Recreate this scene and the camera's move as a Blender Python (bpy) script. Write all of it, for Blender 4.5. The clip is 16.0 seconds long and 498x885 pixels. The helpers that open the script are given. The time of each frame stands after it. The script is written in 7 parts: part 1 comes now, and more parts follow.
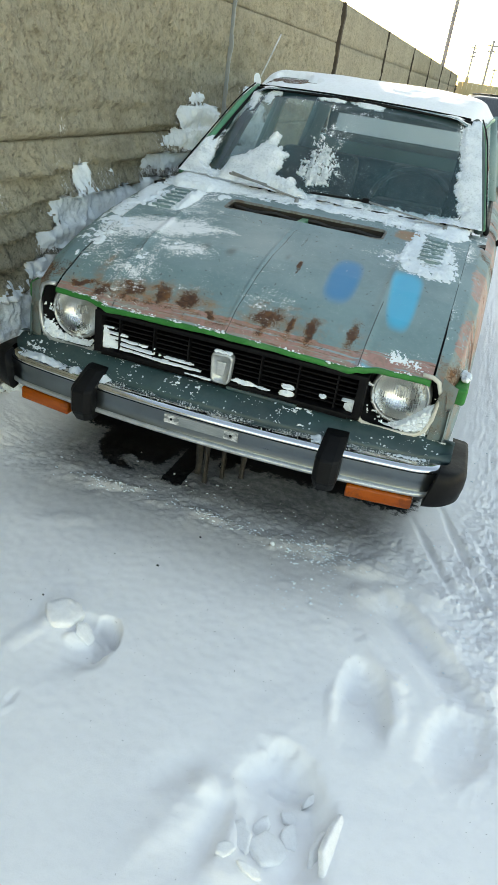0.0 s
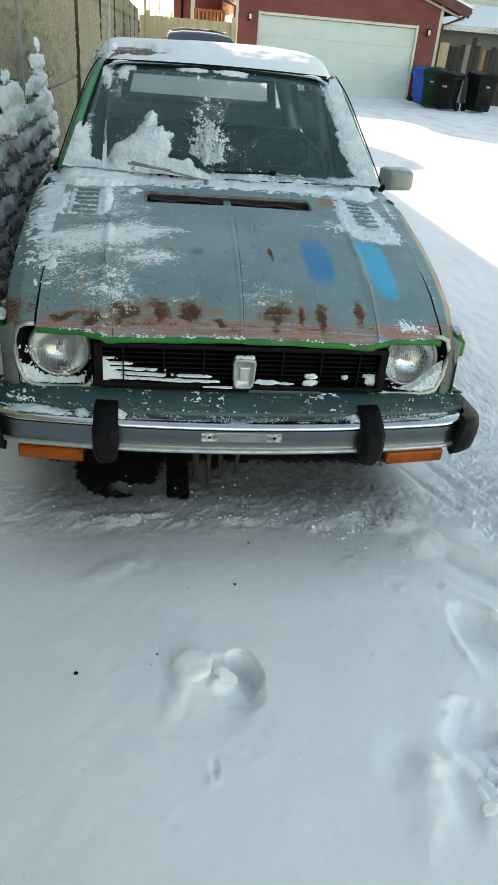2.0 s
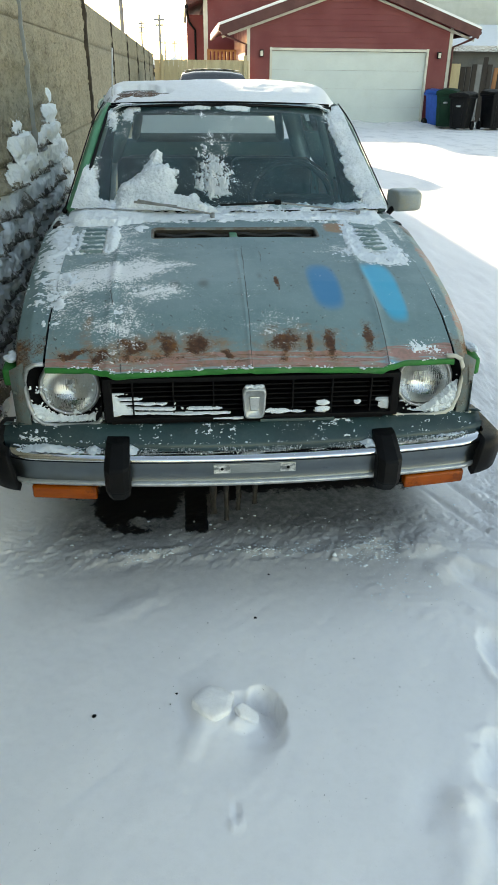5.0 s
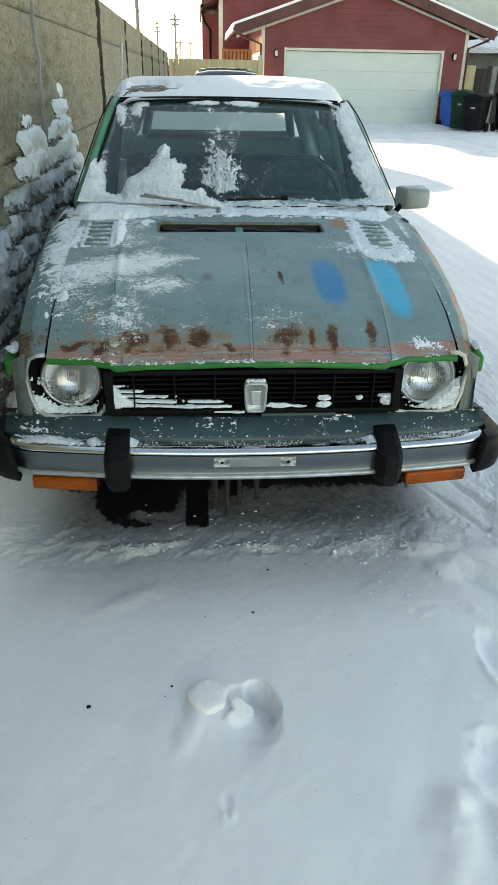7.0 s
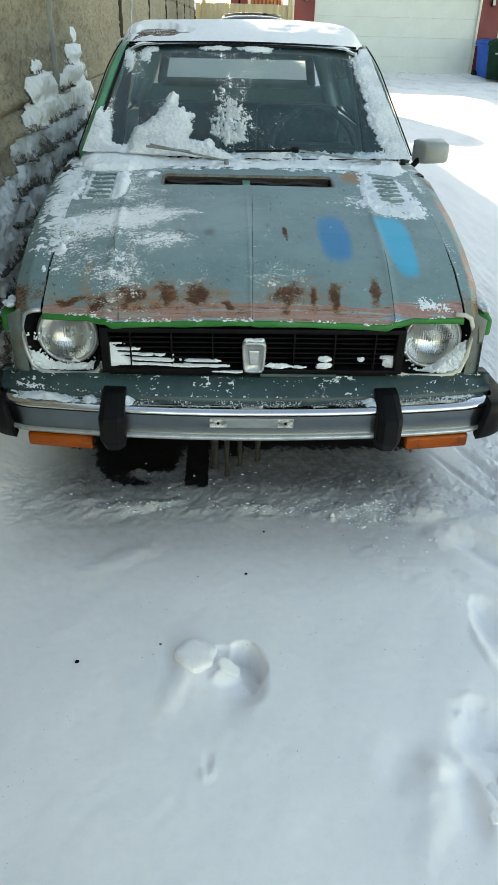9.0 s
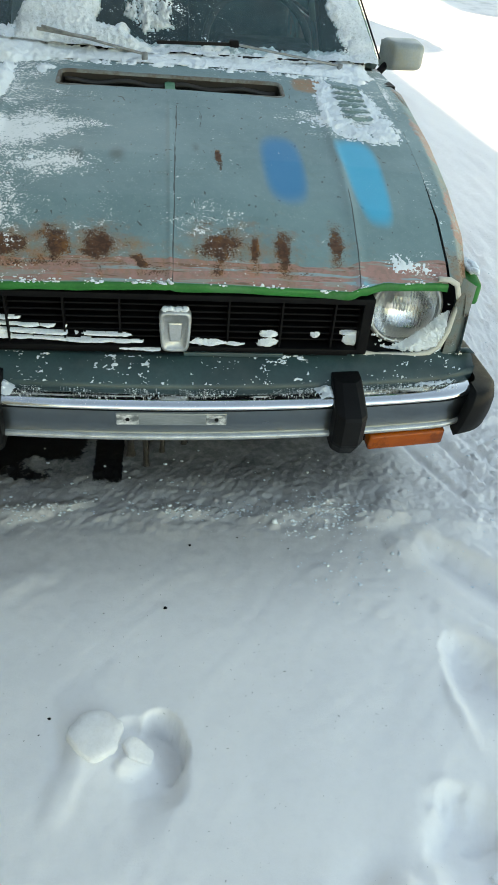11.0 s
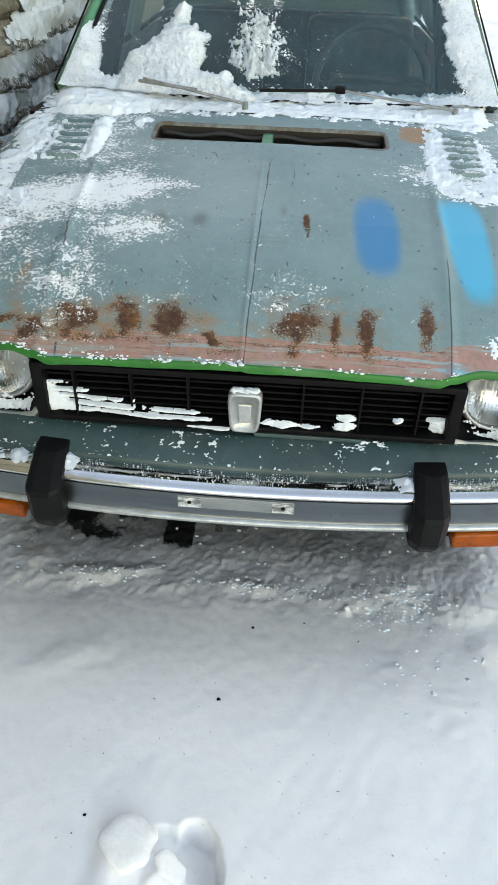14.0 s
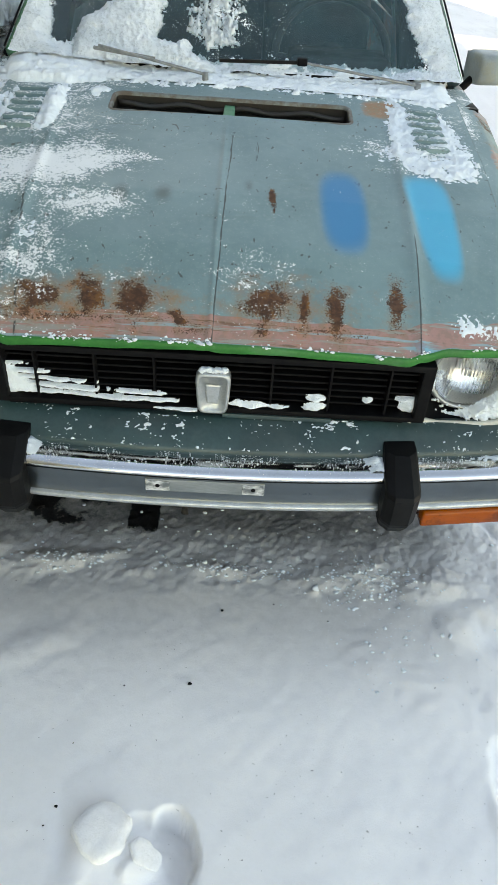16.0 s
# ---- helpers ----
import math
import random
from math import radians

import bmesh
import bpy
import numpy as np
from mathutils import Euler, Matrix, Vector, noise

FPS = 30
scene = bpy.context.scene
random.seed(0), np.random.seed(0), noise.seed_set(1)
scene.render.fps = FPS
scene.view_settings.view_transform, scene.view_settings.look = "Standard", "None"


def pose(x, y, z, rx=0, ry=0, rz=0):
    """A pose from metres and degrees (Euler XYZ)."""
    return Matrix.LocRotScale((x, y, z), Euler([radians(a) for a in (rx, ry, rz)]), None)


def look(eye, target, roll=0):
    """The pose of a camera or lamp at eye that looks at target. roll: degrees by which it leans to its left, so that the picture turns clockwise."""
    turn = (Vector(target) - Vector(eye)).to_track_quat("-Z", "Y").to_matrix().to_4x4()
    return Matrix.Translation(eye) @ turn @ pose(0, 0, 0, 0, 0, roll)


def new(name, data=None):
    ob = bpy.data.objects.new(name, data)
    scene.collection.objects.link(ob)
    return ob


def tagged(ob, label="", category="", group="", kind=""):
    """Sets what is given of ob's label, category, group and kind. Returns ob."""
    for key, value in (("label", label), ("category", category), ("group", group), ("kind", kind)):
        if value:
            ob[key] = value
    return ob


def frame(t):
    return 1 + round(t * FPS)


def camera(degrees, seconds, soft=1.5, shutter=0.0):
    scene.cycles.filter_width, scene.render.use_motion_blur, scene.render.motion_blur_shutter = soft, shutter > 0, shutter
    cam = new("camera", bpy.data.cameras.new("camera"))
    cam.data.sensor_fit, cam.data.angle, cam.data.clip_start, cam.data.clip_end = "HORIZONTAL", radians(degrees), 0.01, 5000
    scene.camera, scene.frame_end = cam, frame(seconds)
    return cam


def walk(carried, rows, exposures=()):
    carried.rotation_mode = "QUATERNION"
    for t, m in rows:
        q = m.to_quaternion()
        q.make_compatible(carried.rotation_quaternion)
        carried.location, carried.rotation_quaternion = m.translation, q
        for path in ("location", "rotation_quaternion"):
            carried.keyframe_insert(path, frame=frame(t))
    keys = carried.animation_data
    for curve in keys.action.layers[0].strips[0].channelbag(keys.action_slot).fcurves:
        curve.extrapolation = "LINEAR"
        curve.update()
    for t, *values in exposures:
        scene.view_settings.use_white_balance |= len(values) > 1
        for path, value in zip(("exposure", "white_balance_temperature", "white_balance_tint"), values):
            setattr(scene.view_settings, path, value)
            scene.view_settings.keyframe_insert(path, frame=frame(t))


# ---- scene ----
cam = camera(39.5, 16.0, soft=1.15)
PATH = [
    (0, (0.596, -1.704, 1.321), (0.157, 0.003, 0.376), 9.0),
    (0.5, (0.406, -1.775, 1.36), (0.134, -0.132, 0.254), 8.2),
    (0.8, (0.3, -1.66, 1.318), (0.032, 0.067, 0.345), 1.4),
    (1, (0.122, -1.65, 1.308), (-0.02, 0.055, 0.273), 2.2),
    (1.2, (0.048, -1.624, 1.315), (-0.221, 0.086, 0.313), 2.0),
    (1.5, (-0.136, -1.623, 1.292), (-0.016, 0.094, 0.273), 5.1),
    (2, (-0.23, -1.715, 1.367), (0.026, -0.002, 0.367), 5.0),
    (2.5, (-0.219, -1.719, 1.373), (0.002, 0.025, 0.42), 2.4),
    (3, (-0.204, -1.723, 1.372), (-0.03, 0.012, 0.393), 1.2),
    (3.5, (-0.195, -1.719, 1.367), (-0.033, 0.02, 0.392), 1.2),
    (4, (-0.186, -1.715, 1.367), (-0.028, 0.018, 0.381), 0.9),
    (4.5, (-0.185, -1.701, 1.361), (0.005, 0.039, 0.394), 1.7),
    (4.7, (-0.179, -1.696, 1.363), (-0.007, 0.062, 0.425), 0.9),
    (6.8, (-0.138, -1.697, 1.344), (-0.017, 0.072, 0.419), 0.7),
    (7, (-0.143, -1.701, 1.344), (-0.009, 0.063, 0.411), 1.1),
    (7.5, (-0.132, -1.691, 1.342), (0.028, 0.067, 0.402), 1.3),
    (8, (-0.127, -1.683, 1.341), (0.021, 0.072, 0.394), 1.3),
    (8.2, (-0.138, -1.685, 1.34), (0.001, 0.065, 0.381), 1.6),
    (10.3, (0.068, -1.548, 1.298), (0.045, 0.105, 0.172), -0.4),
    (10.5, (0.064, -1.482, 1.278), (0.082, 0.191, 0.183), -0.5),
    (11, (-0.011, -1.196, 1.255), (0.231, 0.368, 0.032), 5.5),
    (11.5, (0.101, -1.032, 1.262), (0.201, 0.478, -0.046), 0.9),
    (12, (0.122, -0.961, 1.321), (-0.025, 0.574, 0.047), 2.8),
    (12.5, (0.078, -0.989, 1.341), (-0.028, 0.534, 0.049), 0.9),
    (13, (0.063, -1.027, 1.342), (-0.073, 0.527, 0.09), 2.4),
    (13.5, (0.065, -1.026, 1.338), (-0.054, 0.537, 0.097), 2.1),
    (14, (0.082, -1.012, 1.333), (-0.003, 0.563, 0.103), 1.9),
    (14.5, (0.074, -1.009, 1.336), (0.036, 0.579, 0.121), 3.2),
    (15, (0.066, -1.011, 1.338), (0.069, 0.587, 0.135), 3.2),
    (15.5, (0.051, -1.005, 1.336), (0.176, 0.58, 0.122), 5.8),
    (16, (0.053, -0.993, 1.317), (0.102, 0.552, 0.049), 4.2),
]
EXPOSURES = [(0.0, 1.99, 9750, 11), (1.0, 1.99, 9450, 7), (1.5, 2.02, 9450, 9), (2.0, 1.74, 9450, 10), (3.5, 1.74, 9450, 10), (8.0, 1.74, 9450, 10), (10.5, 2.02, 9750, 10), (11.0, 1.89, 9750, 9), (11.5, 1.79, 9750, 9), (12.0, 2.25, 10050, 12), (12.5, 2.37, 10250, 15), (13.5, 2.4, 10350, 17), (14.5, 2.3, 10450, 18), (15.5, 2.26, 10450, 18), (16.0, 2.14, 10250, 16)]
walk(cam, [(t, look(eye, target, roll)) for t, eye, target, roll in PATH], EXPOSURES)

# ---- world, sun and exposure ----
SUN_AZ, SUN_EL = 26.5, 14.3  # degrees: from +y towards -x, and above the horizon
world = bpy.data.worlds.new("winter_sky")
scene.world = world
world.use_nodes = True
wt = world.node_tree
sky = wt.nodes.new("ShaderNodeTexSky")
sky.sky_type, sky.sun_disc = "NISHITA", False
sky.sun_elevation, sky.sun_rotation = radians(SUN_EL), radians(-SUN_AZ)
sky.air_density, sky.dust_density, sky.ozone_density = 1.0, 0.4, 1.0
wt.nodes["Background"].inputs["Strength"].default_value = 0.15
wt.links.new(sky.outputs[0], wt.nodes["Background"].inputs["Color"])
sun = new("sun", bpy.data.lights.new("sun", "SUN"))
sun.data.energy, sun.data.angle, sun.data.color = 5.0, radians(0.55), (1.0, 0.93, 0.83)
d = Vector((-math.sin(radians(SUN_AZ)) * math.cos(radians(SUN_EL)), math.cos(radians(SUN_AZ)) * math.cos(radians(SUN_EL)), math.sin(radians(SUN_EL))))
sun.matrix_world = Matrix.Translation((-12, 16, 9)) @ d.to_track_quat("Z", "Y").to_matrix().to_4x4()

# ---- small tools ----
def fbm(x, y, z=0.0, s=1.0, o=3):
    return noise.fractal(Vector((x * s, y * s, z * s)), 1.0, 2.0, o)


def clamp(v, a=0.0, b=1.0):
    return max(a, min(b, v))


def sstep(a, b, v):
    t = clamp((v - a) / (b - a))
    return t * t * (3 - 2 * t)


def lerp_table(x, xs, ys):
    return float(np.interp(x, xs, ys))


def blob(x, y, cx, cy, rx, ry):
    """1 in the middle of an ellipse, falling to 0 at its edge."""
    return clamp(1 - math.hypot((x - cx) / rx, (y - cy) / ry))


def thing(name, label, category, loc=(0, 0, 0), group="", kind=""):
    ob = new(name)
    ob.location = loc
    ob.empty_display_size = 0.1
    return tagged(ob, label, category, group, kind)


def finish(name, me, material, parent=None, label="", smooth=True):
    ob = new(name, me)
    if material:
        me.materials.append(material)
    for p in me.polygons:
        p.use_smooth = smooth
    if parent is not None:
        ob.parent = parent
        if parent.type == "EMPTY":
            ob.matrix_parent_inverse = Matrix.Translation(parent.location).inverted()
    if label:
        ob["label"] = label
    return ob


def part(name, bm, material, parent=None, label="", smooth=False):
    """Links a bmesh, in world coordinates, as one mesh under a thing or a part."""
    bmesh.ops.recalc_face_normals(bm, faces=bm.faces[:])
    me = bpy.data.meshes.new(name)
    bm.to_mesh(me)
    bm.free()
    return finish(name, me, material, parent, label, smooth)


def box(x0, x1, y0, y1, z0, z1, bevel=0.0, segs=2, bm=None, m=None):
    bm = bm or bmesh.new()
    vs = bmesh.ops.create_cube(bm, size=1.0)["verts"]
    t = Matrix.Translation(((x0 + x1) / 2, (y0 + y1) / 2, (z0 + z1) / 2)) @ Matrix.Diagonal((x1 - x0, y1 - y0, z1 - z0, 1))
    bmesh.ops.transform(bm, matrix=(m @ t if m else t), verts=vs)
    if bevel:
        es = {e for v in vs for e in v.link_edges}
        bmesh.ops.bevel(bm, geom=list(es), offset=bevel, segments=segs, affect="EDGES", profile=0.6)
    return bm


def cyl(p, q, r, r2=None, n=16, bm=None):
    """A capped, possibly tapered rod from p to q."""
    bm = bm or bmesh.new()
    p, q = Vector(p), Vector(q)
    d = q - p
    m = Matrix.Translation((p + q) / 2) @ d.to_track_quat("Z", "Y").to_matrix().to_4x4()
    bmesh.ops.create_cone(bm, cap_ends=True, segments=n, radius1=r, radius2=r if r2 is None else r2, depth=d.length, matrix=m)
    return bm


def grid_mesh(name, fn, us, vs, keep=None):
    """A sheet of quads through fn(u, v); keep(u, v) drops faces."""
    nu, nv = len(us), len(vs)
    verts = [fn(u, v) for u in us for v in vs]
    faces = []
    for i in range(nu - 1):
        for j in range(nv - 1):
            if keep is None or keep((us[i] + us[i + 1]) / 2, (vs[j] + vs[j + 1]) / 2):
                a = i * nv + j
                faces.append((a, a + nv, a + nv + 1, a + 1))
    me = bpy.data.meshes.new(name)
    me.from_pydata([tuple(v) for v in verts], [], faces)
    me.update()
    return me


def drop_loose(me):
    bm = bmesh.new()
    bm.from_mesh(me)
    bmesh.ops.delete(bm, geom=[v for v in bm.verts if not v.link_faces], context="VERTS")
    bm.to_mesh(me)
    bm.free()
    return me


def attrs(me, names):
    """New float attributes of a mesh's points, by name."""
    for k in names:
        me.attributes.new(k, "FLOAT", "POINT")
    return {k: me.attributes[k].data for k in names}


def span(a, b, n):
    return [a + (b - a) * i / n for i in range(n + 1)]


def sweep(path, profile, closed_profile=False, caps=True):
    """path: a list of 4x4 frames; profile: (u, v) pairs in a frame's x and z."""
    bm = bmesh.new()
    rings = [[bm.verts.new(m @ Vector((u, 0, v))) for u, v in profile] for m in path]
    n = len(profile)
    for a, b in zip(rings, rings[1:]):
        for k in range(n if closed_profile else n - 1):
            bm.faces.new((a[k], a[(k + 1) % n], b[(k + 1) % n], b[k]))
    if caps and closed_profile:
        bm.faces.new(rings[0])
        bm.faces.new(rings[-1][::-1])
    return bm


def tube(points, r, n=8):
    bm = bmesh.new()
    pts = [Vector(p) for p in points]
    rings = []
    for i, p in enumerate(pts):
        d = (pts[min(i + 1, len(pts) - 1)] - pts[max(i - 1, 0)]).normalized()
        q = d.to_track_quat("Z", "Y")
        rings.append([bm.verts.new(p + q @ Vector((r * math.cos(a), r * math.sin(a), 0))) for a in [2 * math.pi * k / n for k in range(n)]])
    for a, b in zip(rings, rings[1:]):
        for k in range(n):
            bm.faces.new((a[k], a[(k + 1) % n], b[(k + 1) % n], b[k]))
    bm.faces.new(rings[0])
    bm.faces.new(rings[-1][::-1])
    return bm


def lathe(profile, m, n=32):
    """profile: (radius, height) pairs turned about a frame's z."""
    bm = bmesh.new()
    rings = []
    for r, h in profile:
        if r < 1e-5:
            rings.append([bm.verts.new(m @ Vector((0, 0, h)))])
        else:
            rings.append([bm.verts.new(m @ Vector((r * math.cos(2 * math.pi * k / n), r * math.sin(2 * math.pi * k / n), h))) for k in range(n)])
    for a, b in zip(rings, rings[1:]):
        for k in range(n):
            k2 = (k + 1) % n
            if len(a) == 1:
                bm.faces.new((a[0], b[k], b[k2]))
            elif len(b) == 1:
                bm.faces.new((a[k], b[0], a[k2]))
            else:
                bm.faces.new((a[k], b[k], b[k2], a[k2]))
    return bm


# ---- materials ----
class Nodes:
    """A short way to write a node material."""

    def __init__(self, name):
        self.mat = bpy.data.materials.new(name)
        self.mat.use_nodes = True
        self.t = self.mat.node_tree
        self.bsdf = self.t.nodes["Principled BSDF"]
        self.out = self.t.nodes["Material Output"]
        self.geo = self.t.nodes.new("ShaderNodeNewGeometry")
        self.pos = self.geo.outputs["Position"]

    def node(self, kind, **ins):
        n = self.t.nodes.new(kind)
        for k, v in ins.items():
            self.put(n.inputs[k.replace("_", " ")], v)
        return n

    def put(self, socket, v):
        if isinstance(v, bpy.types.NodeSocket):
            self.t.links.new(v, socket)
        else:
            socket.default_value = v

    def noise(self, scale, detail=4.0, rough=0.55, stretch=(1, 1, 1), dist=0.0):
        mp = self.node("ShaderNodeMapping", Vector=self.pos)
        mp.inputs["Scale"].default_value = stretch
        n = self.node("ShaderNodeTexNoise", Vector=mp.outputs[0], Scale=scale, Detail=detail, Roughness=rough, Distortion=dist)
        return n.outputs["Fac"]

    def voronoi(self, scale, stretch=(1, 1, 1)):
        mp = self.node("ShaderNodeMapping", Vector=self.pos)
        mp.inputs["Scale"].default_value = stretch
        return self.node("ShaderNodeTexVoronoi", Vector=mp.outputs[0], Scale=scale).outputs["Distance"]

    def ramp(self, fac, a, b, lo=0.0, hi=1.0):
        n = self.node("ShaderNodeMapRange", Value=fac)
        n.interpolation_type = "SMOOTHSTEP"
        for k, v in (("From Min", a), ("From Max", b), ("To Min", lo), ("To Max", hi)):
            n.inputs[k].default_value = v
        return n.outputs[0]

    def math(self, op, a, b=0.0):
        n = self.t.nodes.new("ShaderNodeMath")
        n.operation = op
        self.put(n.inputs[0], a)
        self.put(n.inputs[1], b)
        return n.outputs[0]

    def mix(self, fac, a, b):
        n = self.t.nodes.new("ShaderNodeMix")
        n.data_type = "RGBA"
        for s, v in ((n.inputs[0], fac), (n.inputs[6], a), (n.inputs[7], b)):
            self.put(s, (*v, 1) if isinstance(v, tuple) and len(v) == 3 else v)
        return n.outputs[2]

    def attr(self, name):
        n = self.t.nodes.new("ShaderNodeAttribute")
        n.attribute_name = name
        return n.outputs["Fac"]

    def bump(self, height, strength, dist):
        return self.node("ShaderNodeBump", Height=height, Strength=strength, Distance=dist).outputs[0]

    def done(self, color, rough=0.5, metal=0.0, normal=None, **more):
        b = self.bsdf
        self.put(b.inputs["Base Color"], (*color, 1) if isinstance(color, tuple) and len(color) == 3 else color)
        self.put(b.inputs["Roughness"], rough)
        self.put(b.inputs["Metallic"], metal)
        if normal is not None:
            self.put(b.inputs["Normal"], normal)
        for k, v in more.items():
            self.put(b.inputs[k.replace("_", " ")], v)
        return self.mat


def plain(name, a, b=None, scale=12.0, rough=0.5, metal=0.0, bump=0.15, fine=120.0, depth=0.002, stretch=(1, 1, 1), dirt=None, dirt_amount=0.5, **more):
    """Two tones in a broad noise, a fine grain, and optional dirt in patches."""
    m = Nodes(name)
    b = b or tuple(c * 0.8 for c in a)
    n1, n2 = m.noise(scale, 4, 0.6, stretch), m.noise(fine, 3, 0.6, stretch)
    col = m.mix(m.ramp(n1, 0.35, 0.65), a, b)
    col = m.mix(m.ramp(n2, 0.3, 0.75, 0.0, 0.35), col, tuple(c * 0.7 for c in b))
    if dirt:
        col = m.mix(m.math("MULTIPLY", m.ramp(m.noise(scale * 0.6 + 3.1, 6, 0.7), 0.48, 0.62), dirt_amount), col, dirt)
    r = m.ramp(n1, 0.3, 0.7, max(0.02, rough - 0.07), min(1, rough + 0.09))
    h = m.math("ADD", m.math("MULTIPLY", n1, 0.5), n2)
    return m.done(col, r, metal, m.bump(h, bump, depth) if bump else None, **more)


def snow_material(name, tint=(0.83, 0.87, 0.905), grain=0.5):
    m = Nodes(name)
    n1, n2, n3 = m.noise(6, 4), m.noise(70, 5, 0.7), m.noise(400, 2)
    col = m.mix(m.ramp(n1, 0.3, 0.7), tint, tuple(c * 0.95 for c in tint))
    col = m.mix(m.ramp(n2, 0.35, 0.7, 0, 0.4), col, tuple(c * 0.82 for c in tint))
    col = m.mix(m.ramp(m.noise(260, 4, 0.7), 0.5, 0.7, 0, 0.3), col, tuple(c * 0.74 for c in tint))
    h = m.math("ADD", m.math("MULTIPLY", n2, 1.0), m.math("MULTIPLY", n3, 0.5))
    return m.done(col, 0.75, 0.0, m.bump(h, grain, 0.006), Subsurface_Weight=0.0, Specular_IOR_Level=0.25)


def grainy_snow():
    """Coarse refrozen snow with grey, half-clear grains."""
    m = Nodes("grainy_refrozen_snow")
    n1, n2, n3 = m.noise(16, 5, 0.7), m.noise(130, 4, 0.7), m.noise(300, 2)
    col = m.mix(m.ramp(n1, 0.4, 0.65), (0.83, 0.91, 0.97), (0.72, 0.81, 0.88))
    col = m.mix(m.math("MULTIPLY", m.ramp(n2, 0.5, 0.64), m.ramp(n1, 0.35, 0.6, 0.1, 0.6)), col, (0.40, 0.47, 0.51))
    h = m.math("ADD", n2, m.math("MULTIPLY", n3, 0.5))
    return m.done(col, 0.6, 0.0, m.bump(h, 1.0, 0.008), Specular_IOR_Level=0.3)


def ground_material():
    """Trodden snow: white, a little grey, with grit, dark thawed patches under the car, and the car's shade painted in
    with the dirt.
    """
    m = Nodes("ground_snow")
    n1, n2, n3 = m.noise(1.3, 5, 0.6), m.noise(45, 5, 0.7), m.noise(380, 2)
    col = m.mix(m.ramp(n1, 0.3, 0.7), (0.925, 0.915, 0.915), (0.88, 0.873, 0.875))
    col = m.mix(m.ramp(n2, 0.4, 0.75, 0, 0.25), col, (0.79, 0.785, 0.79))
    grit = m.math("MULTIPLY", m.ramp(m.noise(150, 2, 0.5), 0.735, 0.76), m.ramp(n1, 0.45, 0.6))
    col = m.mix(m.math("MULTIPLY", grit, 0.8), col, (0.09, 0.08, 0.07))
    # grey of dirt and of the car's shade, both mixed into the snow colour
    dirt_shade = m.math("MULTIPLY", m.attr("dirt_shade"), m.ramp(m.noise(30, 6, 0.75), 0.3, 0.65, 0.8, 1.0))
    col = m.mix(dirt_shade, col, (0.115, 0.112, 0.11))
    # near-black: thawed patches, and the deep shade under the car painted in
    wet_shade = m.ramp(m.math("ADD", m.attr("wet_shade"), m.math("MULTIPLY", m.math("SUBTRACT", m.noise(40, 5, 0.7), 0.5), 0.7)), 0.42, 0.56)
    col = m.mix(wet_shade, col, (0.012, 0.012, 0.013))
    road = m.math("MULTIPLY", m.attr("road"), m.ramp(m.noise(2.2, 6, 0.7, (1, 0.5, 1)), 0.48, 0.66, 0.0, 0.45))
    col = m.mix(road, col, (0.5, 0.51, 0.52))
    h = m.math("ADD", m.math("MULTIPLY", n2, 1.0), m.math("MULTIPLY", n3, 0.3))
    return m.done(col, m.ramp(wet_shade, 0, 1, 0.8, 0.5), 0.0, m.bump(m.math("ADD", h, m.math("MULTIPLY", m.attr("trod"), m.math("ADD", m.math("MULTIPLY", m.noise(11, 6, 0.75), 6.0), m.math("MULTIPLY", m.noise(60, 4, 0.7), 2.5)))), 0.2, 0.006), Specular_IOR_Level=0.25)


